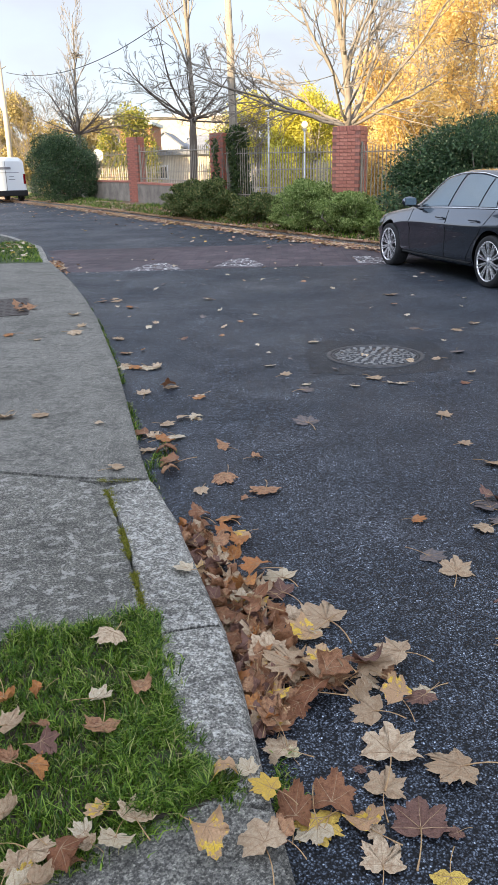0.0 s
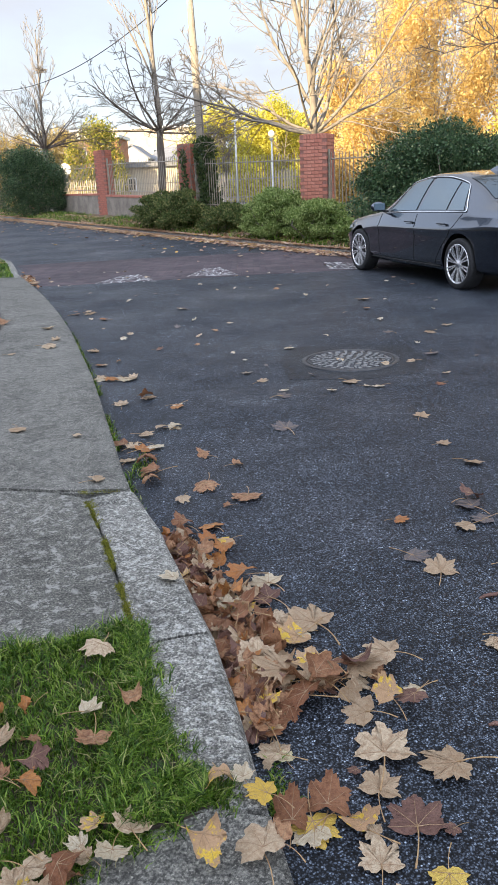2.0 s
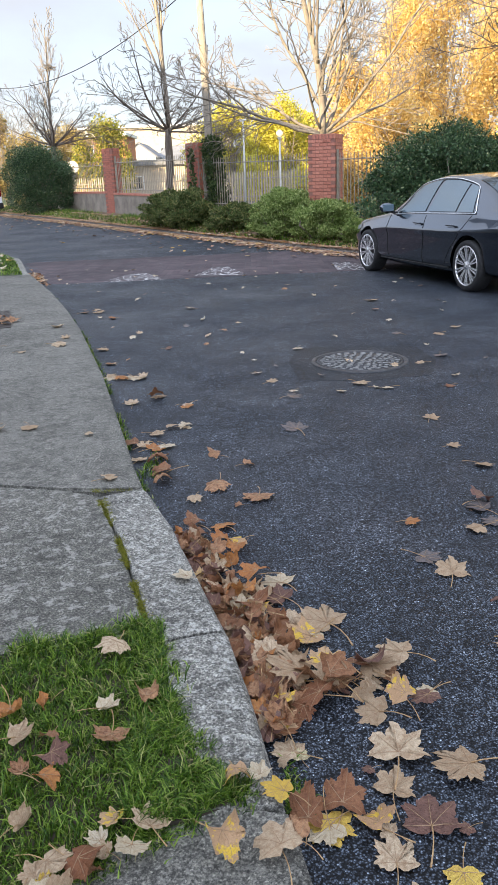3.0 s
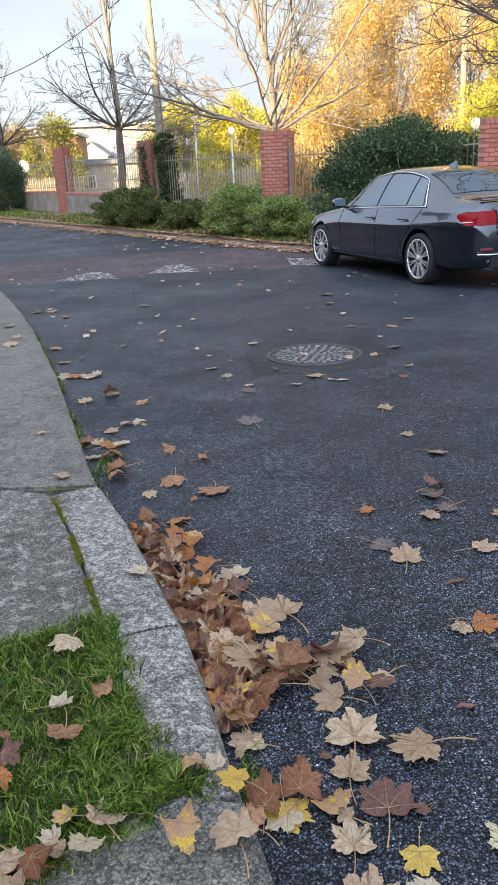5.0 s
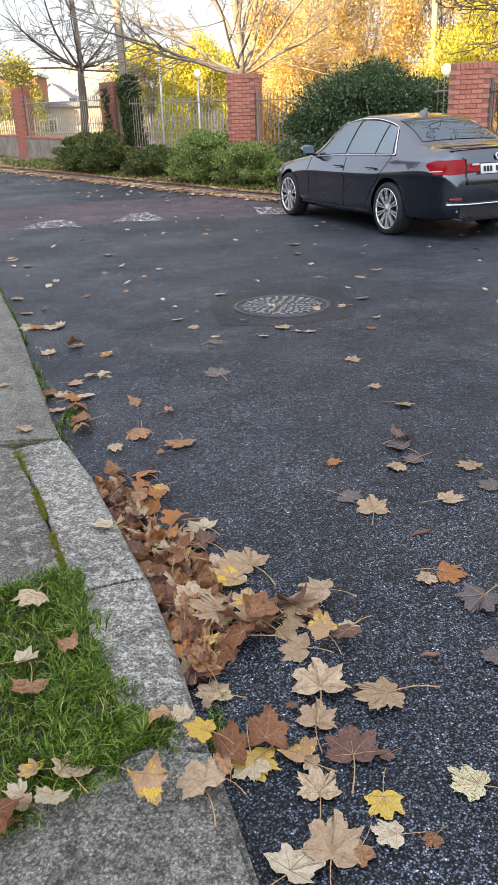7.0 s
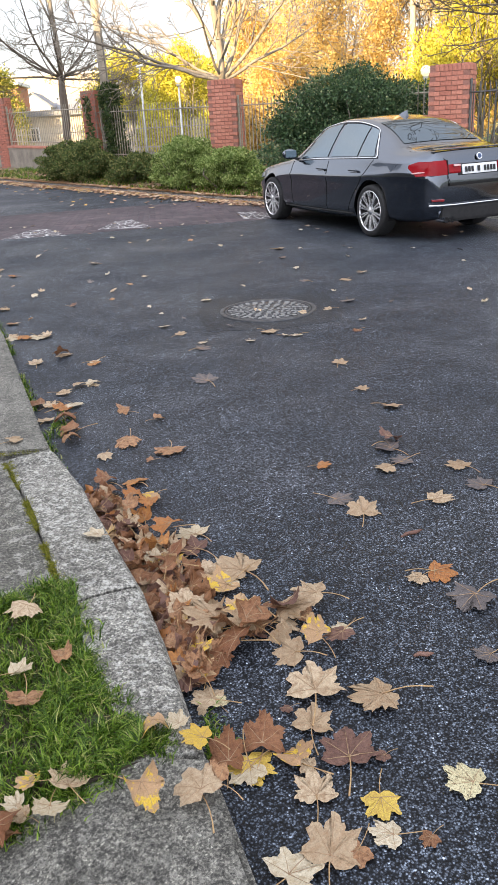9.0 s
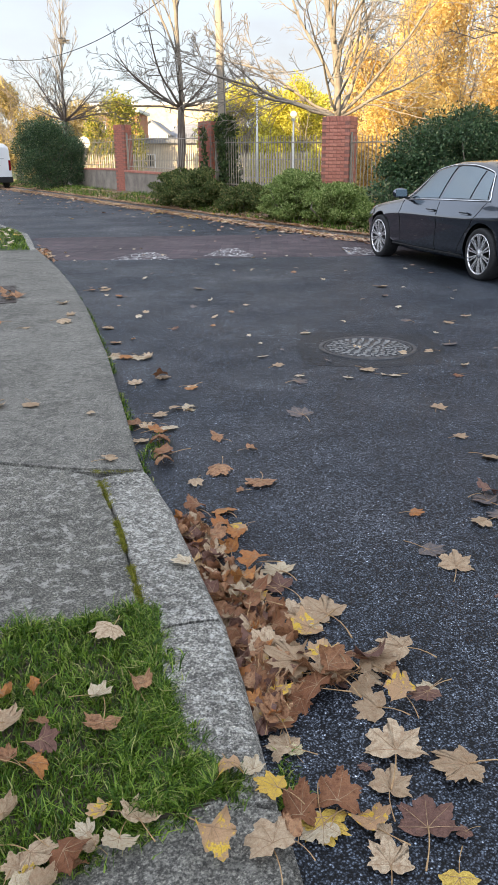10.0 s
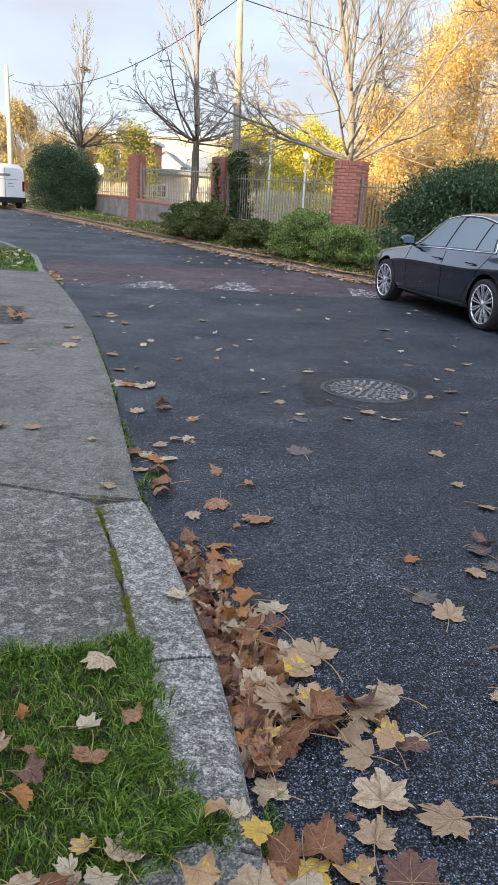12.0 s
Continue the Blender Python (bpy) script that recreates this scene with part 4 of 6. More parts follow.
def lathe(profile, sides, axis_x=True):
    """Turns a profile of (radius, x) round the x axis."""
    bm = bmesh.new()
    rings = []
    for k in range(sides):
        a = 2 * math.pi * k / sides
        rings.append([bm.verts.new((x, r * math.cos(a), r * math.sin(a))) for r, x in profile])
    for k in range(sides):
        a, b = rings[k], rings[(k + 1) % sides]
        for i in range(len(profile) - 1):
            bm.faces.new((a[i], a[i + 1], b[i + 1], b[i]))
    for f in bm.faces:
        f.smooth = True
    return bm


def make_car_wheel(car, x, y, spin):
    s = -1 if x < 0 else 1
    m = pose(x, y, 0.325, spin, 0, 0 if s > 0 else 180)
    tyre = part("wheel", lathe([(0.230, -0.11), (0.25, -0.113), (0.30, -0.112), (0.319, -0.10), (0.325, -0.075), (0.325, 0.0), (0.325, 0.075), (0.319, 0.10), (0.30, 0.112), (0.268, 0.114), (0.248, 0.108), (0.244, 0.098)], 48), RUBBER, car, "black tyre with silver multi-spoke alloy rim", m)
    part("rim", lathe([(0.252, 0.104), (0.256, 0.112), (0.248, 0.117), (0.240, 0.110), (0.236, 0.10)], 48), ALLOY, tyre)
    part("rim_barrel", lathe([(0.238, 0.10), (0.228, 0.06), (0.218, -0.02), (0.0, -0.03)], 48), BLACK_PLASTIC, tyre)
    part("brake_disc", lathe([(0.155, 0.02), (0.155, 0.03), (0.04, 0.03), (0.0, 0.03)], 32), BRAKE, tyre)
    bm = bmesh.new()
    for k in range(20):
        a = 2 * math.pi * (k + (0.18 if k % 2 else -0.18)) / 20
        made = bmesh.ops.create_cube(bm, size=1.0)["verts"]
        for v in made:
            out = v.co.z > 0
            v.co = Vector((v.co.x * 0.026 + (0.104 if out else 0.088), v.co.y * (0.021 if out else 0.013), 0.240 if out else 0.045))
        bmesh.ops.rotate(bm, verts=made, cent=(0, 0, 0), matrix=Matrix.Rotation(a, 3, 'X'))
    part("spokes", bm, ALLOY, tyre)
    part("hub_cap", lathe([(0.06, 0.075), (0.062, 0.095), (0.05, 0.103), (0.035, 0.104), (0.033, 0.108), (0.0, 0.109)], 24), ALLOY, tyre)
    return tyre


CAR_AT = pose(3.045, 11.766, 0.0, 0, 0, 18.93)
car = thing("car", CAR_AT, "dark grey metallic saloon car parked by the verge", "car")
body = part("body", car_shell(), CAR_PAINT, car)
cutters = []
for wy in (1.405, -1.405):
    for sx in (-1, 1):
        bm = bmesh.new()
        bmesh.ops.create_cone(bm, cap_ends=True, segments=48, radius1=0.375, radius2=0.375, depth=0.42, matrix=pose(sx * 0.86, wy, 0.335, 0, 90, 0))
        c = part("cutter", bm, DARK_GAP)
        c.parent = car
        cutters.append(c)
cut(body, cutters)
body.data.polygons.foreach_set("use_smooth", [True] * len(body.data.polygons))
body.data.set_sharp_from_angle(angle=radians(48))
for wy in (1.405, -1.405):
    for sx in (-1, 1):
        make_car_wheel(car, sx * 0.772, wy, 7 * sx + 11 * wy)
        # dark lining of the wheel arch and its rolled lip
        ring = [(sx * 0.66, wy + 0.372 * math.cos(a), 0.335 + 0.372 * math.sin(a)) for a in (radians(d) for d in range(-18, 200, 8))]
        bm = bmesh.new()
        va = [bm.verts.new(p) for p in ring]
        vb = [bm.verts.new((sx * 0.84, p[1], p[2])) for p in ring]
        vc = [bm.verts.new((sx * 0.655, wy, 0.335))]
        for i in range(len(va) - 1):
            bm.faces.new((va[i], va[i + 1], vb[i + 1], vb[i]))
            bm.faces.new((va[i], va[i + 1], vc[0]))
        part("wheel_arch_liner", bm, DARK_GAP, car)


def on_body(y, z, sx=-1, lift=0.004):
    """Point on the flank at a height."""
    k = car_section(y)
    for (xa, za), (xb, zb) in zip(k[1:], k[2:]):
        if za <= z <= zb and zb > za:
            w = xa + (xb - xa) * (z - za) / (zb - za)
            return Vector((sx * (w + lift), y, z))
    return Vector((sx * k[10][0], y, z))


for sx in (-1, 1):
    def side(y, f, sx=sx):
        p = car_side(y, f)
        return Vector((p.x * -1 if sx < 0 else p.x, p.y, p.z))
    # door glass, rear door glass, quarter light

    def window(name, ya, yb, slant_a, slant_b):
        bm = bmesh.new()
        fs = [0.07 + 0.83 * i / 7 for i in range(8)]
        n = 12
        grid = []
        for f in fs:
            row = []
            for i in range(n + 1):
                y = (ya + slant_a * f) + ((yb + slant_b * f) - (ya + slant_a * f)) * i / n
                p = side(y, f)
                row.append(bm.verts.new(p + Vector((0.007 * sx, 0, 0.003))))
            grid.append(row)
        for a, b in zip(grid, grid[1:]):
            for k in range(n):
                bm.faces.new((a[k], a[k + 1], b[k + 1], b[k]))
        for f in bm.faces:
            f.smooth = True
        return part(name, bm, CAR_GLASS, car, "glossy dark side window reflecting the sky")
    window("front_side_window", 0.56, -0.26, -0.50, -0.12)
    window("rear_side_window", -0.34, -1.02, -0.12, -0.02)
    window("quarter_window", -1.06, -1.43, -0.02, 0.22)
    # bright trim round the side glass
    line = [side(0.62 - 2.10 * i / 24, 0.03) + Vector((0.010 * sx, 0, 0)) for i in range(25)]
    arch = [side(-1.50 + 0.26 * u, 0.03 + 0.92 * u) + Vector((0.011 * sx, 0, 0.002)) for u in (0.15, 0.4, 0.65, 0.85, 0.96)]
    arch += [side(-1.20 + 1.32 * i / 16, 0.955) + Vector((0.011 * sx, 0, 0.003)) for i in range(17)]
    arch += [side(0.16 + 0.46 * u, 0.955 - 0.90 * u) + Vector((0.011 * sx, 0, 0.002)) for u in (0.25, 0.5, 0.75, 1.0)]
    pts = line + arch
    part("window_trim", mesh_of("trim", *tube(pts, [0.0085] * len(pts), 6), True), CHROME, car, "bright metal window surround")
    # shut lines of the doors
    for name, pts in (("door_gap", [(0.70, 0.30), (0.74, 0.5), (0.74, 0.72), (0.70, 0.90)]), ("door_gap", [(-0.30, 0.26), (-0.30, 0.5), (-0.31, 0.75), (-0.33, 0.92)]), ("door_gap", [(-0.86, 0.30), (-1.0, 0.52), (-1.20, 0.72), (-1.34, 0.86), (-1.42, 0.95)]), ("door_gap", [(0.68, 0.275), (0.2, 0.26), (-0.3, 0.26), (-0.84, 0.28)])):
        dense = []
        for (ya, za), (yb, zb) in zip(pts, pts[1:]):
            dense += [on_body(ya + (yb - ya) * i / 5, za + (zb - za) * i / 5, sx, 0.0005) for i in range(5)]
        dense.append(on_body(*pts[-1], sx, 0.0005))
        part(name, mesh_of("gap", *tube(dense, [0.0042] * len(dense), 5)), DARK_GAP, car)
    # sill moulding and lower black band
    sill = [on_body(y, 0.262, sx, 0.006) for y in steps(-0.98, 0.98, 0.1)]
    part("sill_moulding", mesh_of("sill", *tube(sill, [0.012] * len(sill), 6), True), BLACK_PLASTIC, car)
    for y in (-0.16, -1.02):
        h = part("door_handle", surface_patch(lambda a, b, y=y, sx=sx: on_body(y - a, 0.80 + b * 0.5, sx, 0.0), steps(-0.10, 0.10, 0.02), steps(-0.024, 0.024, 0.008), 0.012), CAR_PAINT, car, "body-coloured door handle")
        bm = bmesh.new()
        box(bm, 0.022, 0.20, 0.022, Matrix.Translation(on_body(y, 0.806, sx, 0.024)) @ pose(0, 0, 0, 0, 0, 3 * sx), 0.007)
        part("grip", bm, CAR_PAINT, h)
    # door mirror
    bm = bmesh.new()
    bmesh.ops.create_uvsphere(bm, u_segments=20, v_segments=12, radius=1.0)
    for v in bm.verts:
        v.co = Vector((v.co.x * 0.115, v.co.y * (0.085 if v.co.y > 0 else 0.035), v.co.z * 0.072))
    bmesh.ops.transform(bm, verts=bm.verts[:], matrix=pose(sx * 0.965, 0.60, 1.005, 0, 0, 8 * sx))
    for f in bm.faces:
        f.smooth = True
    mirror = part("door_mirror", bm, CAR_PAINT, car, "dark grey door mirror")
    bm = bmesh.new()
    box(bm, 0.16, 0.07, 0.035, pose(sx * 0.865, 0.61, 0.925, 0, -20 * sx, 0), 0.012)
    part("mirror_stalk", bm, BLACK_PLASTIC, mirror)
    bm = bmesh.new()
    box(bm, 0.18, 0.012, 0.105, pose(sx * 0.965, 0.563, 0.953, 0, 0, 0), 0.005)
    part("mirror_glass", bm, CAR_GLASS, mirror)
    # tail lamp: flank part and boot part
    bm = bmesh.new()
    grid = []
    for i in range(9):
        u = i / 8
        y = -2.13 - 0.23 * u
        lo, hi = 0.862 - 0.09 * min(1, u * 1.6), 0.895 + 0.035 * min(1, u * 2)
        grid.append([bm.verts.new(on_body(y, lo + (hi - lo) * j / 5, sx, 0.008)) for j in range(6)])
    for x in (0.66, 0.60, 0.54, 0.48, 0.46):
        grid.append([bm.verts.new((sx * x, -2.405 - 0.01 * (1 - abs(j - 2.5) / 2.5) - 0.035 * (1 - j / 5), 0.772 + (0.935 - 0.772) * j / 5)) for j in range(6)])
    for a, b in zip(grid, grid[1:]):
        for k in range(5):
            bm.faces.new((a[k], a[k + 1], b[k + 1], b[k]))
    for f in bm.faces:
        f.smooth = True
    lamp = part("tail_lamp", bm, RED_LENS, car, "red tail lamp")
    band = [on_body(-2.20 - 0.15 * i / 6, 0.80 + 0.012 * i / 6, sx, 0.010) for i in range(7)]
    part("light_band", mesh_of("band", *tube(band, [0.004, 0.008, 0.010, 0.010, 0.010, 0.008, 0.004], 6), True), PALE_LENS, lamp)
    gap = [Vector((sx * 0.468, -2.418 - 0.03 * (1 - i / 4), 0.775 + 0.04 * i)) for i in range(5)]
    part("lamp_gap", mesh_of("gap", *tube(gap, [0.006] * 5, 5)), DARK_GAP, lamp)
    bm = bmesh.new()
    box(bm, 0.185, 0.03, 0.105, pose(sx * 0.372, -2.437, 0.783, -14, 0, 0), 0.016)
    part("boot_lamp", bm, RED_LENS, lamp)
    bm = bmesh.new()
    box(bm, 0.10, 0.014, 0.022, pose(sx * 0.35, -2.455, 0.862, -14, 0, 0), 0.005)
    part("reversing_lens", bm, PALE_LENS, lamp)
    bm = bmesh.new()
    box(bm, 0.16, 0.02, 0.028, pose(sx * 0.60, -2.435, 0.475, 0, 0, 18 * sx), 0.006)
    part("rear_reflector", bm, RED_DARK, car, "slim red reflector in the bumper")
    # headlamp wrapping round the front corner
    bm = bmesh.new()
    grid = []
    for i in range(8):
        y = 1.70 + 0.40 * i / 7
        lo, hi = 0.60 + 0.06 * (1 - i / 7), 0.70 - 0.03 * i / 7 + 0.02 * (1 - i / 7)
        grid.append([bm.verts.new(on_body(y, lo + (hi - lo) * j / 4, sx, 0.006)) for j in range(5)])
    for a, b in zip(grid, grid[1:]):
        for k in range(4):
            bm.faces.new((a[k], a[k + 1], b[k + 1], b[k]))
    part("headlamp", bm, Nodes("headlamp_glass").set((0.45, 0.47, 0.5), 0.05, 0.3), car, "clear headlamp")

part("windscreen", surface_patch(car_top, [0.84 - 0.76 * i / 10 for i in range(11)], [-0.9 + 1.8 * i / 12 for i in range(13)], 0.006), CAR_GLASS, car)
part("rear_window", surface_patch(car_top, [-1.10 - 0.60 * i / 10 for i in range(11)], [-0.88 + 1.76 * i / 12 for i in range(13)], 0.006), CAR_GLASS, car, "sloping rear window reflecting bare branches")
# boot lid edges, spoiler lip, bumper step, strip, plate, exhausts
bm = bmesh.new()
box(bm, 1.22, 0.07, 0.018, pose(0, -2.30, 1.046, 6, 0, 0), 0.007)
part("boot_lip", bm, CAR_PAINT, car)
for x in (-0.475, 0.475):
    gap = [Vector((x * 1.25, -1.80, 1.052)), Vector((x * 1.22, -2.2, 1.03)), Vector((x * 1.2, -2.345, 1.0)), Vector((x * 1.0, -2.412, 0.93)), Vector((x * 0.98, -2.44, 0.75)), Vector((x * 0.9, -2.452, 0.66))]
    part("boot_gap", mesh_of("gap", *tube(gap, [0.004] * len(gap), 5)), DARK_GAP, car)
# dark strip painted in as the shadow under the boot lid
bm = bmesh.new()
box(bm, 0.90, 0.02, 0.035, pose(0, -2.445, 0.645), 0.006)
part("boot_shadow_line", bm, DARK_GAP, car)
bm = bmesh.new()
box(bm, 0.62, 0.02, 0.135, pose(0, -2.43, 0.755, -12, 0, 0), 0.006)
part("plate_recess", bm, BLACK_PLASTIC, car)
bm = bmesh.new()
box(bm, 0.52, 0.012, 0.112, pose(0, -2.448, 0.765, -12, 0, 0), 0.004)
plate = part("number_plate", bm, PLATE_WHITE, car, "white number plate with dark characters")
for i, w in enumerate((0.045, 0.045, 0.045, 0.0, 0.05, 0.0, 0.045, 0.045, 0.045, 0.045)):
    if w:
        bm = bmesh.new()
        box(bm, w - 0.012, 0.004, 0.062, pose(-0.212 + 0.047 * i, -2.459, 0.789, -12, 0, 0))
        part("plate_bar", bm, PLATE_INK, plate)
bm = bmesh.new()
bmesh.ops.create_cone(bm, cap_ends=True, segments=28, radius1=0.041, radius2=0.038, depth=0.014, matrix=pose(0, -2.418, 0.955, 70, 0, 0))
badge = part("badge", bm, CHROME, car, "round bright badge")
bm = bmesh.new()
bmesh.ops.create_cone(bm, cap_ends=True, segments=28, radius1=0.028, radius2=0.028, depth=0.016, matrix=pose(0, -2.4195, 0.955, 70, 0, 0))
part("badge_disc", bm, Nodes("badge_blue").set((0.03, 0.06, 0.14), 0.3), badge)
strip_pts = [Vector((x, -2.452 + 0.18 * max(0, abs(x) - 0.42) ** 1.5, 0.425 + 0.03 * max(0, abs(x) - 0.4))) for x in steps(-0.72, 0.72, 0.08)]
part("bumper_strip", mesh_of("strip", *tube(strip_pts, [0.011] * len(strip_pts), 6), True), CHROME, car, "bright bumper strip")
bm = bmesh.new()
box(bm, 1.06, 0.14, 0.19, pose(0, -2.37, 0.225), 0.04)
part("diffuser", bm, BLACK_PLASTIC, car, "black lower bumper")
for x in (-0.50, -0.42):
    bm = bmesh.new()
    bmesh.ops.create_cone(bm, cap_ends=False, segments=20, radius1=0.034, radius2=0.037, depth=0.16, matrix=pose(x, -2.41, 0.262, 90, 0, 0))
    pipe = part("exhaust_pipe", bm, CHROME, car)
bm = bmesh.new()
fin = [bm.verts.new(v) for v in ((-0.028, -0.80, 1.455), (0.028, -0.80, 1.455), (0.022, -0.96, 1.43), (-0.022, -0.96, 1.43), (0, -0.955, 1.51), (0, -0.86, 1.49))]
for f in ((0, 1, 5), (1, 2, 4, 5), (2, 3, 4), (3, 0, 5, 4), (0, 3, 2, 1)):
    bm.faces.new([fin[i] for i in f])
part("antenna_fin", bm, CAR_PAINT, car)

# ---- road surface details ----


def manhole(x, y):
    m = thing("manhole_cover", pose(x, y, 0.004, 0, 0, 24), "round cast iron manhole cover with raised tread set in the road", "manhole cover")
    iron = simple("cast_iron", (0.05, 0.05, 0.053), (0.10, 0.10, 0.105), 14, 0.5, 0.55, 0.4, 0.002)
    worn = simple("worn_iron", (0.16, 0.16, 0.16), (0.28, 0.28, 0.275), 22, 0.5, 0.3)

    def ring(r0, r1, z0, z1):
        b = lathe([(r0, z0), (r0, z1), (r0 + 0.004, z1 + 0.002), (r1 - 0.004, z1 + 0.002), (r1, z1), (r1, z0)], 64)
        bmesh.ops.rotate(b, verts=b.verts[:], cent=(0, 0, 0), matrix=Matrix.Rotation(radians(-90), 3, 'Y'))
        return b
    part("frame_ring", ring(0.372, 0.405, -0.02, 0.006), iron, m)
    b = lathe([(0.364, -0.02), (0.364, 0.0), (0.0, 0.0)], 64)
    bmesh.ops.rotate(b, verts=b.verts[:], cent=(0, 0, 0), matrix=Matrix.Rotation(radians(-90), 3, 'Y'))
    part("plate", b, iron, m)
    part("outer_rib", ring(0.346, 0.360, -0.01, 0.006), iron, m)
    g = random.Random(3)
    for k, (r, n) in enumerate(((0.04, 4), (0.09, 8), (0.14, 12), (0.185, 16), (0.23, 20), (0.275, 24), (0.315, 27))):
        for i in range(n):
            a = 6.283 * (i + 0.5 * (k % 2)) / n
            b = bmesh.new()
            box(b, 0.046, 0.026 if i % 2 else 0.016, 0.010, pose(r * math.cos(a), r * math.sin(a), 0, 0, 0, math.degrees(a) + (0 if (i + k) % 2 else 90) + g.uniform(-8, 8)), 0.003, 1)
            part("tread_block", b, worn, m)


patch = slab("patch", ((0.28, 5.78), (0.80, 5.68), (1.32, 5.80), (1.46, 6.30), (1.40, 6.86), (0.90, 7.02), (0.34, 6.94), (0.22, 6.4)), 0.0015, -0.03, ASPHALT_PATCH, 0.001)
tagged(part("asphalt_patch", patch, ASPHALT_PATCH), "darker repaired asphalt round the manhole", "road patch", kind="structure")
manhole(0.822, 6.34)
# band of red pavers across the road
PAVER = Nodes("red_paver")
PAVER = PAVER.set(PAVER.mix(PAVER.ramp(PAVER.island(), [(0.0, (0.060, 0.047, 0.054)), (0.6, (0.084, 0.061, 0.068)), (1.0, (0.115, 0.080, 0.086))]), PAVER.ramp(PAVER.noise(0.9, 5), [(0.3, (0.45, 0.47, 0.5)), (0.7, (1.1, 1.1, 1.1))]), 0.9, 'MULTIPLY'), 0.75, 0.0, PAVER.bump(PAVER.noise(60, 3), 0.4, 0.004))
pv, pf = [], []
for j in range(46):
    y0 = 12.62 + 0.085 * j
    for i in range(60):
        x0 = -6.4 + 0.205 * i + (0.10 if j % 2 else 0)
        yy = y0 + 0.08 * (x0 + 2)
        if along(NEAR_KERB, yy) + 0.05 < x0 < along(FAR_KERB, yy) - 0.22:
            z = rise(yy) + 0.005 + 0.0015 * math.sin(i * 7.1 + j * 3.3)
            o = len(pv)
            for dz, c in ((0, 0.0), (0.006, 0.006)):
                pv += [(x0 + c, yy + c, z - 0.006 + dz), (x0 + 0.198 - c, yy + c, z - 0.006 + dz), (x0 + 0.198 - c, yy + 0.078 - c, z - 0.006 + dz), (x0 + c, yy + 0.078 - c, z - 0.006 + dz)]
            pf += [(o + 4, o + 5, o + 6, o + 7), (o, o + 1, o + 5, o + 4), (o + 1, o + 2, o + 6, o + 5), (o + 2, o + 3, o + 7, o + 6), (o + 3, o, o + 4, o + 7)]
tagged(part("paver_band", mesh_of("pavers", pv, pf), PAVER), "faded dull red block paving band across the road", "paving", kind="stuff")


def worn_paint():
    n = Nodes("worn_white_paint")
    n.set(n.ramp(n.noise(8, 4), [(0.3, (0.45, 0.44, 0.44)), (0.7, (0.68, 0.67, 0.66))]), 0.7)
    mask = n.ramp(n.cells(7.0, 'DISTANCE_TO_EDGE'), [(0.035, (1, 1, 1)), (0.06, (0, 0, 0))])
    mask = n.mix(mask, n.ramp(n.noise(2.5, 8, 0.75), [(0.56, (0, 0, 0)), (0.60, (1, 1, 1))]), 0.9, 'LIGHTEN')
    mask = n.mix(mask, n.ramp(n.noise(14.0, 6, 0.7), [(0.38, (0, 0, 0)), (0.46, (1, 1, 1))]), 1.0, 'MULTIPLY')
    tr = n.add("ShaderNodeBsdfTransparent")
    mx = n.add("ShaderNodeMixShader")
    n.link(mask, mx.inputs[0])
    n.link(tr.outputs[0], mx.inputs[1])
    n.link(n.b.outputs[0], mx.inputs[2])
    n.link(mx.outputs[0], n.out.inputs[0])
    return n.mat


WORN = worn_paint()
for pts in ([(-2.50, 12.45), (-1.50, 12.45), (-1.62, 12.75), (-1.95, 13.55), (-2.2, 13.5), (-2.40, 12.9)], [(-1.06, 12.9), (-0.2, 12.8), (-0.30, 13.2), (-0.55, 14.1), (-0.85, 14.0)], [(1.30, 13.05), (2.15, 12.75), (2.0, 13.35), (1.55, 14.15), (1.30, 14.1)]):
    bm = bmesh.new()
    bm.faces.new([bm.verts.new((x, y, rise(y) + 0.011)) for x, y in pts])
    tagged(part("road_marking", bm, WORN), "worn white painted triangle on the red pavers", "road marking", "white road triangles", "structure")

# drain cover in the pavement
d = thing("drain_cover", pose(-3.1, 8.52, PAVE_Z + 0.002, 0, 0, 17), "rusty square ribbed iron cover in the pavement", "drain cover")
iron = simple("rusty_iron", (0.045, 0.038, 0.034), (0.10, 0.085, 0.075), 18, 0.7, 0.3, 0.4, 0.003)
bm = bmesh.new()
box(bm, 0.60, 1.24, 0.006)
part("plate", bm, iron, d)
for i in range(7):
    for j in range(11):
        bm = bmesh.new()
        box(bm, 0.05, 0.05, 0.010, pose(-0.255 + 0.085 * i, -0.53 + 0.106 * j, 0, 0, 0, 45 * ((i + j) % 2)), 0.004, 1)
        part("stud", bm, iron, d)

# ---- grass, moss and weeds ----


def inside(poly, x, y):
    hit, n = False, len(poly)
    for i in range(n):
        (xa, ya), (xb, yb) = poly[i], poly[(i + 1) % n]
        if (ya > y) != (yb > y) and x < (xb - xa) * (y - ya) / (yb - ya) + xa:
            hit = not hit
    return hit


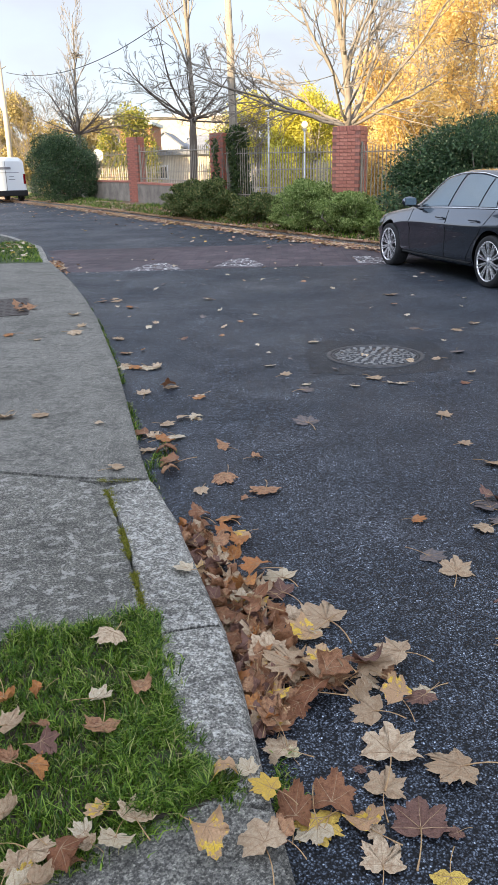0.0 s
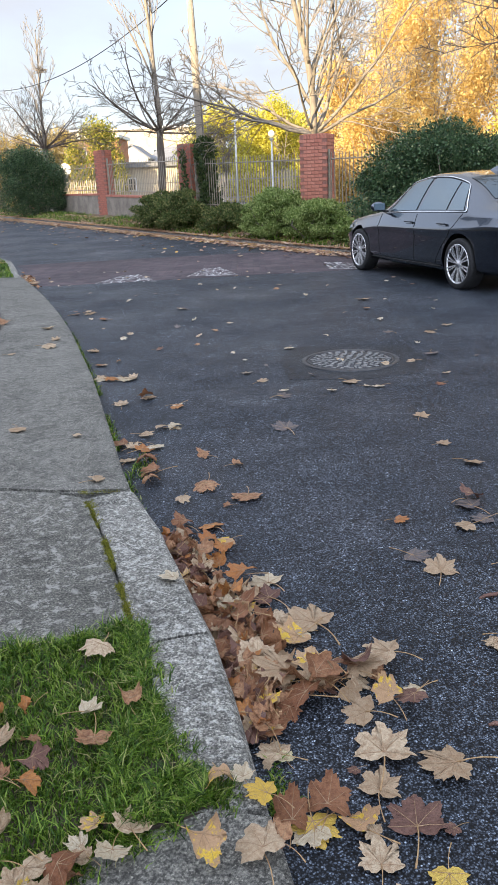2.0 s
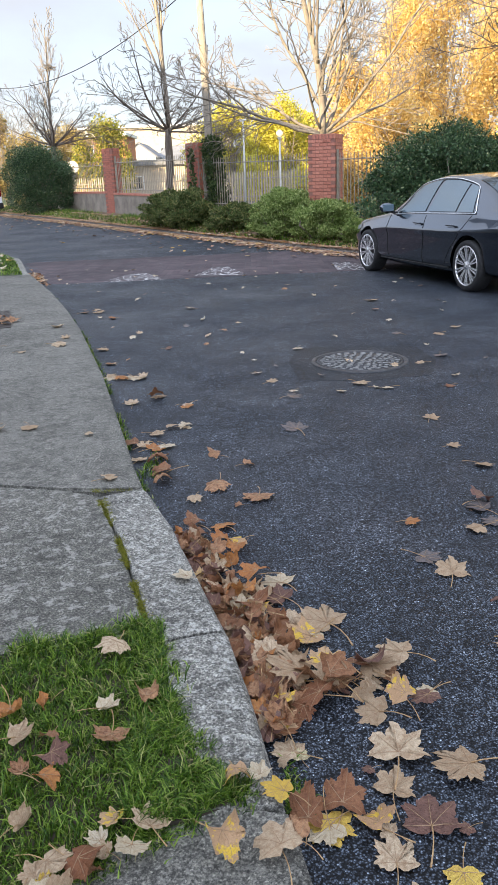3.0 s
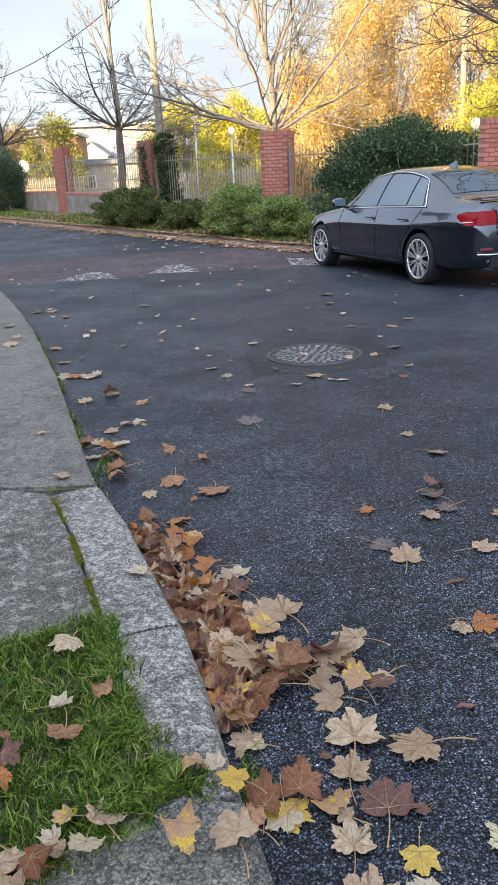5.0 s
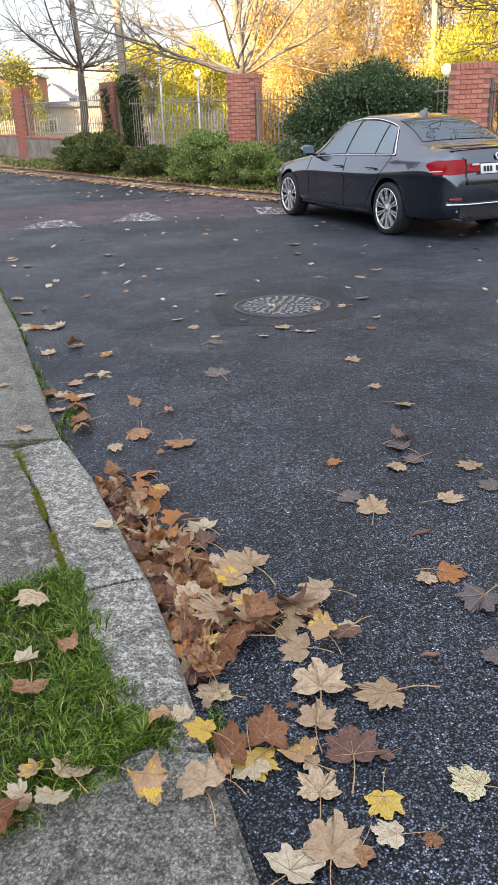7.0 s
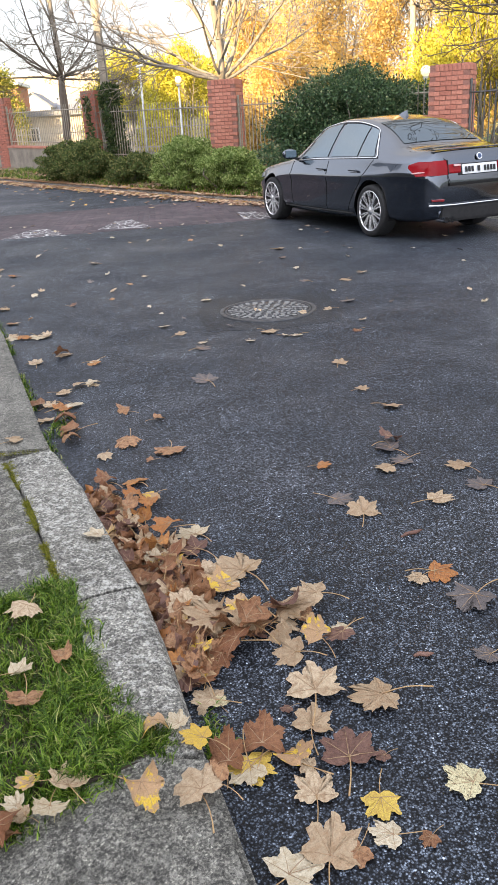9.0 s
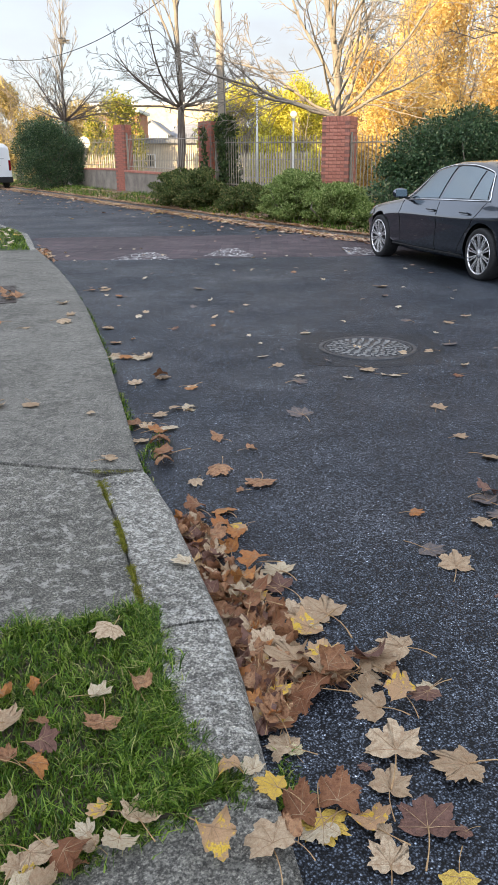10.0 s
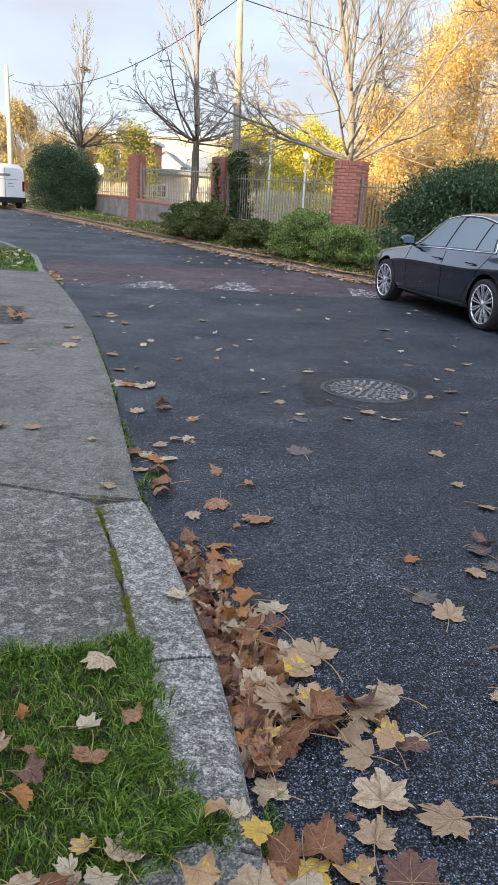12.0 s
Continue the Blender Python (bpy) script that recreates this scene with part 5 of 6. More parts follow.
def blades(rng, spots, length, width, lean):
    verts, faces = [], []
    for x, y, z in spots:
        a = rng.uniform(0, 6.28)
        h = length * rng.uniform(0.45, 1.25) * (0.85 + 0.9 * max(-0.5, noise.noise(Vector((x * 16, y * 16, 7)))))
        w = width * rng.uniform(0.7, 1.3)
        dx, dy = math.cos(a), math.sin(a)
        l = lean * rng.uniform(0.2, 1.6) * h
        b = rng.uniform(0, 6.28)
        px, py = math.cos(b) * w, math.sin(b) * w
        o = len(verts)
        verts += [(x - px, y - py, z), (x + px, y + py, z), (x + dx * l * 0.3 + px * 0.8, y + dy * l * 0.3 + py * 0.8, z + h * 0.55), (x + dx * l * 0.3 - px * 0.8, y + dy * l * 0.3 - py * 0.8, z + h * 0.55), (x + dx * l, y + dy * l, z + h * (1 - 0.25 * lean))]
        faces += [(o, o + 1, o + 2, o + 3), (o + 3, o + 2, o + 4)]
    return verts, faces


LAWN = [(-0.27, 1.60), (-0.33, 1.9), (-0.42, 2.14), (-0.56, 2.08), (-0.83, 2.005), (-1.6, 1.87), (-2.0, 1.8), (-1.9, 0.5), (-0.80, 0.75), (-0.58, 1.06), (-0.40, 1.20), (-0.25, 1.285), (-0.10, 1.36), (-0.17, 1.46)]
rng = random.Random(8)
spots = []
while len(spots) < 34000:
    x, y = rng.uniform(-1.5, -0.08), rng.uniform(0.7, 2.15)
    if inside(LAWN, x, y) and noise.noise(Vector((x * 7, y * 7, 0))) > -0.35 - 0.3 * (x < -0.4):
        x, y = x + rng.gauss(0, 0.012), y + rng.gauss(0, 0.012)
        spots.append((x, y, PAVE_Z + (0.017 if inside(SPILL, x, y) else 0.008 if x > along(NEAR_KERB, y) - 0.24 else -0.012)))
rim = list(zip(LAWN, LAWN[1:] + LAWN[:1]))
rim = [e for e in rim if e[0][0] > -1.3 and e[1][0] > -1.3]
for k in range(9000):
    (xa, ya), (xb, yb) = rng.choice(rim)
    u = rng.random()
    x, y = xa + (xb - xa) * u + rng.gauss(0, 0.022), ya + (yb - ya) * u + rng.gauss(0, 0.022)
    if noise.noise(Vector((x * 11, y * 11, 5))) > -0.2:
        spots.append((x, y, PAVE_Z + (0.017 if inside(SPILL, x, y) else 0.010 if x > along(NEAR_KERB, y) - 0.24 else -0.004)))
for k in range(9000):
    x, y = rng.uniform(-0.43, -0.08), rng.uniform(1.28, 2.14)
    if inside(SPILL, x, y) and noise.noise(Vector((x * 14, y * 14, 2))) > -0.3:
        spots.append((x, y, PAVE_Z + 0.017))
tagged(part("grass", mesh_of("grass", *blades(rng, spots, 0.043, 0.0020, 0.9), True), GRASS), "short green grass on the corner bed", "grass", kind="stuff")
spots = []
for k in range(14000):
    x, y = rng.uniform(-6.4, -1.3), rng.uniform(-8, 1.5)
    if x < -1.5 or y < 0.7:
        spots.append((x, y, PAVE_Z - 0.012))
tagged(part("grass", mesh_of("grass", *blades(rng, spots, 0.06, 0.006, 0.8), True), GRASS), "short green grass beside the path", "grass", kind="stuff")
spots = []
for k in range(4200):
    y = rng.uniform(13.15, 17.2)
    x = along(NEAR_KERB, y) - 0.14 - rng.random() ** 1.4 * 3.4
    spots.append((x, y, 0.095))
tagged(part("grass", mesh_of("grass", *blades(rng, spots, 0.09, 0.007, 0.8), True), GRASS), "rough green grass beyond the pavement end", "grass", kind="stuff")
spots = []
for k in range(16000):
    y = rng.uniform(14, 46)
    u = rng.random()
    if noise.noise(Vector((y * 0.5, u * 2, 3))) > -0.15:
        x = along(FAR_KERB, y) + 0.16 + u * 1.5
        spots.append((x, y, rise(y) + 0.07 + 0.12 * smooth_step(0, 1.2, u * 1.5)))
tagged(part("verge_grass", mesh_of("verge_grass", *blades(rng, spots, 0.15, 0.010, 0.9), True), GRASS), "patchy weeds and grass along the verge", "grass", kind="stuff")
spots = []
for k in range(5200):
    y = 3.35 + 9.5 * rng.random() ** 1.2
    if noise.noise(Vector((y * 2.1, 0.3, 9))) > -0.02:
        spots.append((along(NEAR_KERB, y) + abs(rng.gauss(0, 0.022)), y, 0.0))
for k in range(220):
    spots.append((along(NEAR_KERB, 3.75) + 0.03 + abs(rng.gauss(0, 0.05)), rng.gauss(3.95, 0.10), 0.0))
    spots.append((along(NEAR_KERB, 1.42) + 0.02 + abs(rng.gauss(0, 0.025)), rng.gauss(1.47, 0.06), 0.0))
tagged(part("gutter_weeds", mesh_of("gutter_weeds", *blades(rng, spots, 0.035, 0.0025, 1.0), True), GRASS), "small weeds growing along the pavement edge", "weeds", kind="stuff")
g = np.random.default_rng(5)
seam = []
for k in range(230):
    u = g.random()
    y = 2.13 + 1.17 * u
    x = along(NEAR_KERB, y) - 0.238 + g.normal() * 0.008
    if noise.noise(Vector((y * 5, 2, 1))) > -0.25:
        seam.append((x, y, PAVE_Z + 0.002 + g.normal() * 0.003, 0.017, 0.022, 0.012))
for k in range(14):
    seam.append((-0.85 + g.random() * 0.25, 3.37 + g.normal() * 0.008, PAVE_Z - 0.004, 0.016, 0.008, 0.006))
v, f = leaf_cloud(g, [s[:3] for s in seam], [s[3:] for s in seam], 14000, 0.006, 0.2)
tagged(part("moss", mesh_of("moss", v, f), MOSS), "yellow-green moss in the joint beside the kerb", "moss", kind="stuff")

# ---- fallen leaves ----
VEIN = simple("leaf_vein", (0.26, 0.155, 0.085), (0.42, 0.29, 0.17), 20, 0.6)
LOBES = ((0, 1.0), (5, 0.93), (9, 0.94), (14, 0.84), (17, 0.85), (22, 0.71), (26, 0.66), (31, 0.79), (34, 0.83), (37, 0.88), (42, 0.97), (47, 0.88), (51, 0.89), (57, 0.77), (62, 0.69), (67, 0.61), (74, 0.68), (82, 0.66), (90, 0.72), (96, 0.80), (102, 0.68), (110, 0.60), (118, 0.54), (132, 0.48), (152, 0.38), (170, 0.20))


def leaf_mesh(seed, material, rough_curl):
    """A dry five-lobed leaf, one unit wide, curled and folded along its veins."""
    g = random.Random(seed)
    ring = [(a, r) for a, r in LOBES] + [(360 - a, r) for a, r in LOBES[:0:-1]]
    ring = [(a + g.gauss(0, 1.6), r * (1 + g.gauss(0, 0.05))) for a, r in ring]
    bend_x = g.choice((-1, 1, 1)) * g.uniform(0.35, 0.95) * rough_curl
    bend_y = g.choice((-1, 1)) * g.uniform(0.15, 0.7) * rough_curl
    twist = g.uniform(-0.35, 0.35) * rough_curl
    wave, phase = 0.035 * rough_curl, g.uniform(0, 6.28)

    def rolled(u, k):
        return (u, 0.0) if abs(k) < 0.02 else (math.sin(k * u) / k, (1 - math.cos(k * u)) / k)

    def place(a, r):
        x, y = r * math.sin(radians(a)), r * math.cos(radians(a))
        d = min(abs((a - t + 180) % 360 - 180) for t in (0, 42, 95, 265, 318))
        vein = 0.045 * max(0, 1 - d / 20) * r
        x2, zx = rolled(x, bend_x * (1.0 + 0.5 * twist * y))
        y2, zy = rolled(y, bend_y)
        z = zx + zy + twist * x * y * 0.5 + wave * math.sin(6 * x + 5 * y + phase) * r + wave * 0.8 * math.sin(radians(a) * 5 + phase) * r * r + vein + g.gauss(0, 0.010)
        return (x2 / 1.62, y2 / 1.62, z / 1.62)
    verts = [(0, -0.02, 0)]
    n = len(ring)
    for s in (0.34, 0.68, 1.0):
        verts += [place(a, r * s) for a, r in ring]
    low = min(v[2] for v in verts)
    verts = [(x, y, z - low * 0.9) for x, y, z in verts]
    faces = [(0, 1 + i, 1 + (i + 1) % n) for i in range(n)]
    for k in range(2):
        o = 1 + k * n
        faces += [(o + i, o + n + i, o + n + (i + 1) % n, o + (i + 1) % n) for i in range(n)]
    blade = len(faces)
    for a in (0, 43, 97, 263, 317):
        i = min(range(n), key=lambda k: abs((ring[k][0] - a + 180) % 360 - 180))
        pts = [Vector(verts[0]) + Vector((0, 0, 0.004))] + [Vector(verts[1 + k * n + i]) + Vector((0, 0, 0.004)) for k in range(3)]
        o = len(verts)
        tv, tf = tube(pts, [0.009, 0.006, 0.004, 0.0015], 4, False)
        verts += [tuple(v) for v in tv]
        faces += [tuple(k + o for k in f) for f in tf]
    me = mesh_of("leaf", verts, faces, True)
    me.materials.append(material)
    me.materials.append(VEIN)
    me.polygons.foreach_set("material_index", [0] * blade + [1] * (len(faces) - blade))
    return me


def stalk_mesh(seed):
    g = random.Random(seed)
    bend = g.uniform(-0.25, 0.25)
    pts = [(bend * u * u, -0.82 * u, 0.02 + 0.05 * math.sin(3 * u)) for u in (0, 0.25, 0.5, 0.75, 1.0)]
    me = mesh_of("stalk", *tube(pts, [0.015, 0.012, 0.011, 0.012, 0.018], 5), True)
    me.materials.append(STALK)
    return me


KINDS = {"tan": LEAF_TAN, "brown": LEAF_BROWN, "dark": LEAF_DARK, "yellow": LEAF_YELLOW, "orange": LEAF_ORANGE, "pale": LEAF_PALE, "mixed": LEAF_MIXED, "spotted": LEAF_SPOTTED, "grey": LEAF_GREY}
LEAF_SET = {k: [leaf_mesh(100 * i + s, m, (0.7, 1.1, 1.5, 1.9, 1.3)[s]) for s in range(5)] for i, (k, m) in enumerate(KINDS.items())}
FLAT_SET = {k: [leaf_mesh(1000 + 100 * i + s, m, (0.18, 0.32, 0.45)[s]) for s in range(3)] for i, (k, m) in enumerate(KINDS.items())}
CRUMPLED_SET = {k: [leaf_mesh(3000 + 100 * i + s, m, (1.7, 2.1, 2.5, 2.8, 1.9)[s]) for s in range(5)] for i, (k, m) in enumerate(KINDS.items())}
STALKS = [stalk_mesh(s) for s in range(5)]
WORDS = {"tan": "pale tan dry sycamore leaf lying flat", "brown": "curled brown dry sycamore leaf", "dark": "dull dark brown wet sycamore leaf", "yellow": "yellow sycamore leaf with brown edges", "orange": "orange brown dry sycamore leaf", "pale": "bleached pale cream dry sycamore leaf", "mixed": "brown sycamore leaf with a bright yellow blotch", "spotted": "pale yellow sycamore leaf with black spots", "grey": "flat wet grey brown sycamore leaf"}
leaf_rng = random.Random(77)


def fallen_leaf(kind, x, y, z, size, flat=False, tilt=10, where="on the road", heading=None, crumpled=False):
    """One leaf with its stalk, laid at a place and turned to a heading."""
    meshes = (FLAT_SET if flat else CRUMPLED_SET if crumpled else LEAF_SET)[kind]
    turn = leaf_rng.uniform(0, 360) if heading is None else heading
    m = pose(x, y, z, leaf_rng.gauss(0, tilt), leaf_rng.gauss(0, tilt), turn) @ Matrix.Diagonal((size * leaf_rng.uniform(0.88, 1.12), size, size, 1))
    ob = part("fallen_leaf", leaf_rng.choice(meshes), None, None, "", m)
    tagged(ob, WORDS[kind] + " " + where, "leaf", "fallen leaves")
    part("stalk", leaf_rng.choice(STALKS), None, ob)
    return ob


# stalk end x, y, heading of the tip and width of the leaves that lie singly
NEAR_LEAVES = {
    "spotted": [(0.066, 1.612, 10, 0.07)],
    "tan": [(0.33, 1.618, -4, 0.261), (0.51, 1.575, 96, 0.191), (0.296, 1.487, -16, 0.144), (0.266, 1.266, -2, 0.139), (0.413, 2.033, 68, 0.156), (0.312, 1.973, -123, 0.171), (0.305, 1.796, 73, 0.135), (0.269, 1.353, 64, 0.063), (0.044, 1.634, 51, 0.148), (0.024, 1.593, 65, 0.054), (0.078, 1.962, 81, 0.208), (0.186, 1.915, 49, 0.201), (-0.005, 2.029, 9, 0.27), (0.08, 2.282, 8, 0.172), (0.192, 2.282, 42, 0.256), (-0.022, 2.418, 61, 0.137)],
    "dark": [(0.369, 1.372, -4, 0.235), (0.451, 1.818, 129, 0.161), (0.456, 1.362, 121, 0.07), (0.247, 1.565, 123, 0.062), (0.308, 1.936, 7, 0.191), (0.04, 2.467, 52, 0.2)],
    "mixed": [(0.378, 1.817, 36, 0.146), (0.244, 1.37, 29, 0.173), (0.163, 1.978, -3, 0.196), (0.015, 1.8, 35, 0.171), (0.132, 2.198, 121, 0.215), (-0.125, 2.959, 134, 0.126)],
    "brown": [(0.066, 1.389, 3, 0.183), (0.161, 1.426, -14, 0.18), (0.25, 1.964, -6, 0.248), (0.186, 1.915, -84, 0.197), (0.14, 1.832, 46, 0.193), (0.016, 1.715, 39, 0.15), (-0.324, 3.135, 52, 0.164), (-0.301, 2.999, 42, 0.165), (-0.236, 2.75, 36, 0.205), (-0.05, 2.322, 38, 0.198), (-0.077, 2.231, 35, 0.179)],
    "pale": [(0.123, 1.376, 132, 0.131), (0.16, 2.218, 120, 0.064), (0.041, 2.578, 41, 0.155)],
    "yellow": [(0.121, 1.393, -168, 0.138)],
    "orange": [(-0.047, 2.578, 42, 0.197), (-0.193, 3.103, 37, 0.177), (-0.204, 2.959, 20, 0.148), (-0.132, 2.904, 167, 0.148), (-0.094, 2.398, 40, 0.17)],
}
SIDE_LEAVES = {
    "tan": [(0.265, 1.101, -19, 0.193), (0.788, 2.122, 119, 0.11), (0.714, 2.618, -8, 0.177), (1.031, 2.672, -75, 0.161), (1.247, 2.961, 31, 0.161), (0.928, 3.019, 106, 0.132)],
    "pale": [(0.172, 1.068, -45, 0.148), (0.411, 1.133, 77, 0.113), (0.475, 1.889, 124, 0.1)],
    "brown": [(0.328, 1.109, 134, 0.099), (0.493, 1.116, 132, 0.061)],
    "yellow": [(0.411, 1.231, 175, 0.125)],
    "spotted": [(0.635, 1.244, 55, 0.143)],
    "orange": [(0.849, 2.147, -112, 0.15), (0.639, 3.111, -112, 0.105)],
    "grey": [(0.926, 1.984, 131, 0.217), (0.862, 1.694, 104, 0.108), (0.633, 2.769, -122, 0.157), (1.267, 2.764, 42, 0.146), (1.026, 3.091, 112, 0.153), (0.999, 3.23, 45, 0.162)],
}
BED_LEAVES = {
    "tan": [(-0.492, 1.982, 158, 0.176), (-0.685, 1.569, -66, 0.142), (-0.591, 1.276, -50, 0.127), (-0.289, 1.265, 12, 0.159), (-0.514, 1.127, 46, 0.099), (-0.498, 1.17, -127, 0.172), (-0.375, 1.194, 68, 0.077)],
    "brown": [(-0.355, 1.698, 19, 0.239), (-0.59, 1.57, 157, 0.084), (-0.43, 1.572, 178, 0.162), (-0.632, 1.445, 60, 0.094), (-0.426, 1.164, -109, 0.163), (-0.399, 1.143, -136, 0.075)],
    "pale": [(-0.473, 1.679, -68, 0.122), (-0.395, 1.224, 46, 0.092), (-0.323, 1.21, -180, 0.139)],
    "orange": [(-0.626, 1.709, 130, 0.098), (-0.573, 1.401, -111, 0.13), (-0.73, 1.684, -170, 0.191)],
    "dark": [(-0.559, 1.486, -122, 0.127)],
    "mixed": [(-0.373, 1.285, 64, 0.101)],
    "yellow": [(-0.484, 1.107, 46, 0.079)],
}
SLAB_LEAVES = {
    "mixed": [(-0.096, 1.408, -175, 0.21), (-0.122, 1.212, -152, 0.165)],
    "yellow": [(0.013, 1.37, 70, 0.112)],
    "pale": [(-0.042, 1.424, 27, 0.089), (-0.306, 2.431, 80, 0.112)],
    "tan": [(0.003, 1.199, 25, 0.144)],
    "brown": [(0.043, 1.224, 54, 0.112)],
}
# further off: x, y, width
ROAD_LEAVES = {
    "tan": [(-0.36, 3.45, 0.08), (0.2, 4.53, 0.18), (1.06, 4.66, 0.12), (1.07, 4.12, 0.08), (1.15, 3.81, 0.12), (0.93, 5.45, 0.12), (0.72, 5.62, 0.17), (0.83, 5.46, 0.08), (1.34, 7.47, 0.13), (1.73, 7.39, 0.13), (1.37, 9.64, 0.24), (1.96, 7.72, 0.14), (-0.55, 5.17, 0.1), (-0.95, 5.26, 0.09), (-2.0, 9.47, 0.18)],
    "brown": [(-0.25, 3.62, 0.18), (-0.04, 3.47, 0.2), (-0.13, 3.35, 0.05), (-0.61, 4.01, 0.19), (-0.54, 3.83, 0.15), (-0.55, 3.71, 0.13), (0.2, 5.29, 0.14), (0.06, 5.74, 0.11), (0.23, 5.45, 0.09), (0.57, 5.4, 0.09), (1.38, 5.45, 0.1), (0.33, 6.93, 0.13), (-1.51, 7.17, 0.14), (-1.33, 6.55, 0.13), (-1.22, 6.03, 0.13), (-1.03, 6.0, 0.21), (-0.78, 5.41, 0.13), (-0.28, 4.08, 0.1), (-0.11, 3.91, 0.08)],
    "dark": [(1.0, 3.31, 0.12), (1.32, 6.21, 0.1), (-0.86, 9.58, 0.1), (-1.72, 8.95, 0.11), (-0.89, 7.13, 0.1)],
    "yellow": [(-0.5, 4.62, 0.07)],
    "orange": [(1.53, 6.47, 0.14), (-0.05, 6.04, 0.1)],
}
PAVE_LEAVES = {
    "tan": [(-1.65, 4.39, 0.14), (-1.44, 4.42, 0.11), (-0.8, 3.5, 0.09), (-1.04, 4.24, 0.06), (-1.89, 7.3, 0.1)],
    "brown": [(-1.88, 6.97, 0.15), (-2.13, 7.95, 0.13), (-2.15, 6.7, 0.08)],
    "orange": [(-2.46, 6.93, 0.12)],
}
DRIFT_EDGE = [(1.70, 0.07), (1.75, 0.11), (1.85, 0.17), (1.96, 0.20), (2.12, 0.20), (2.29, 0.24), (2.52, 0.25), (2.7, 0.21), (2.9, 0.13), (3.2, 0.07)]
for kind, spots in NEAR_LEAVES.items():
    for x, y, turn, s in spots:
        drift = x - along(NEAR_KERB, y) < along(DRIFT_EDGE, y) + 0.02 or 1.8 < y < 2.05
        flat = kind in ("tan", "pale", "yellow", "dark") and not (drift and leaf_rng.random() < 0.6)
        fallen_leaf(kind, x, y, 0.045 if drift and y > 1.7 else 0.008, min(0.14 if drift and not flat else 0.19, s * (0.70 if kind == "dark" else 0.88 if flat else 0.72)), flat, 13 if drift else 5, "in the gutter" if drift else "on the road", turn, leaf_rng.random() < 0.5)
for kind, spots in SIDE_LEAVES.items():
    for x, y, turn, s in spots:
        fallen_leaf(kind, x, y, 0.004 if kind == "grey" else 0.007, min(0.17, s * 0.82), True, 2 if kind == "grey" else 4, "on the road", turn)
for kind, spots in BED_LEAVES.items():
    for x, y, turn, s in spots:
        fallen_leaf(kind, x, y, PAVE_Z + 0.034, min(0.11, s * 0.68), False, 12, "on the grass", turn, kind in ("brown", "dark", "orange") or leaf_rng.random() < 0.4)
for kind, spots in SLAB_LEAVES.items():
    for x, y, turn, s in spots:
        fallen_leaf(kind, x, y, PAVE_Z + 0.024, min(0.115, s * 0.8), kind in ("yellow", "pale"), 6, "on the pavement", turn, kind == "mixed")
for kind, spots in ROAD_LEAVES.items():
    for x, y, s in spots:
        far = y > 4.4
        pick = leaf_rng.random()
        fallen_leaf(("pale" if pick < 0.3 else "tan" if pick < 0.65 else "grey" if pick < 0.8 else kind) if far else kind, x, y, 0.006, min(0.165, s * (0.9 if far else 1.05)), far or leaf_rng.random() < 0.5, 5)
for kind, spots in PAVE_LEAVES.items():
    for x, y, s in spots:
        fallen_leaf("tan" if kind == "brown" else kind, x, y, PAVE_Z + (0.021 if y < 3.36 else 0.006), s * 1.1, False, 5, "on the pavement")
# leaves strung out along the pavement edge
EDGE_LEAVES = [(-1.49, 7.13), (-1.32, 6.53), (-1.23, 6.05), (-1.15, 6.01), (-1.06, 6.02), (-0.98, 5.98), (-0.77, 5.38), (-0.94, 5.23), (-0.53, 5.14), (-0.5, 4.63), (-0.69, 4.51), (-0.79, 4.33), (-0.73, 4.27), (-0.66, 4.22), (-0.59, 4.27), (-0.58, 4.63), (-2.17, 9.42), (-2.04, 9.63), (-1.72, 8.97), (-0.84, 9.47), (-0.72, 4.03), (-0.6, 4.07)]
for i, (x, y) in enumerate(EDGE_LEAVES):
    fallen_leaf(("tan", "brown", "tan", "orange", "pale")[i % 5], x, y, 0.010, leaf_rng.uniform(0.09, 0.14), i % 3 > 0, 8, "along the pavement edge")
# leaves caught along the edge of the grass
for k in range(9):
    u = leaf_rng.random()
    kind = leaf_rng.choices(("brown", "tan", "pale", "yellow"), (4, 6, 3, 1))[0]
    fallen_leaf(kind, -0.80 + 0.40 * u + leaf_rng.gauss(0, 0.03), 0.90 + 0.28 * u + leaf_rng.gauss(0, 0.03), PAVE_Z + 0.024 + 0.02 * leaf_rng.random(), leaf_rng.uniform(0.07, 0.11), False, 20, "along the grass edge", None, True)
for x, y, l, a in ((0.85, 2.42, 0.10, 22), (0.67, 1.72, 0.06, 2)):
    bits = tube([(-l / 2, 0, 0.006), (-l / 5, 0.004, 0.009), (l / 6, -0.003, 0.008), (l / 2, 0.002, 0.006)], [0.004, 0.007, 0.008, 0.003], 7)
    tagged(part("twig", mesh_of("twig", *bits, True), LEAF_DARK, None, "", pose(x, y, 0.002, 0, 0, a)), "short dark brown curled dead twig on the road", "twig", "fallen twigs")
# drift in the gutter
under = []
for k in range(250):
    y = 1.71 + 1.30 * leaf_rng.random() ** 1.1
    spread = along(DRIFT_EDGE, y)
    off = min(0.02 + abs(leaf_rng.gauss(0, 0.5)) * spread, spread)
    kind = leaf_rng.choices(("brown", "tan", "dark", "orange", "mixed", "pale"), (46, 20, 24, 6, 4, 2))[0]
    z = 0.006 + 0.055 * leaf_rng.random() * max(0.0, 1 - off / 0.26)
    if k % 9 > 4:
        under.append((kind, along(NEAR_KERB, y) + off, y, z * 0.6, leaf_rng.uniform(0.07, 0.12)))
    else:
        fallen_leaf(kind, along(NEAR_KERB, y) + off, y, z, leaf_rng.uniform(0.07, 0.115), False, 30, "in the gutter drift", None, leaf_rng.random() < 0.6)


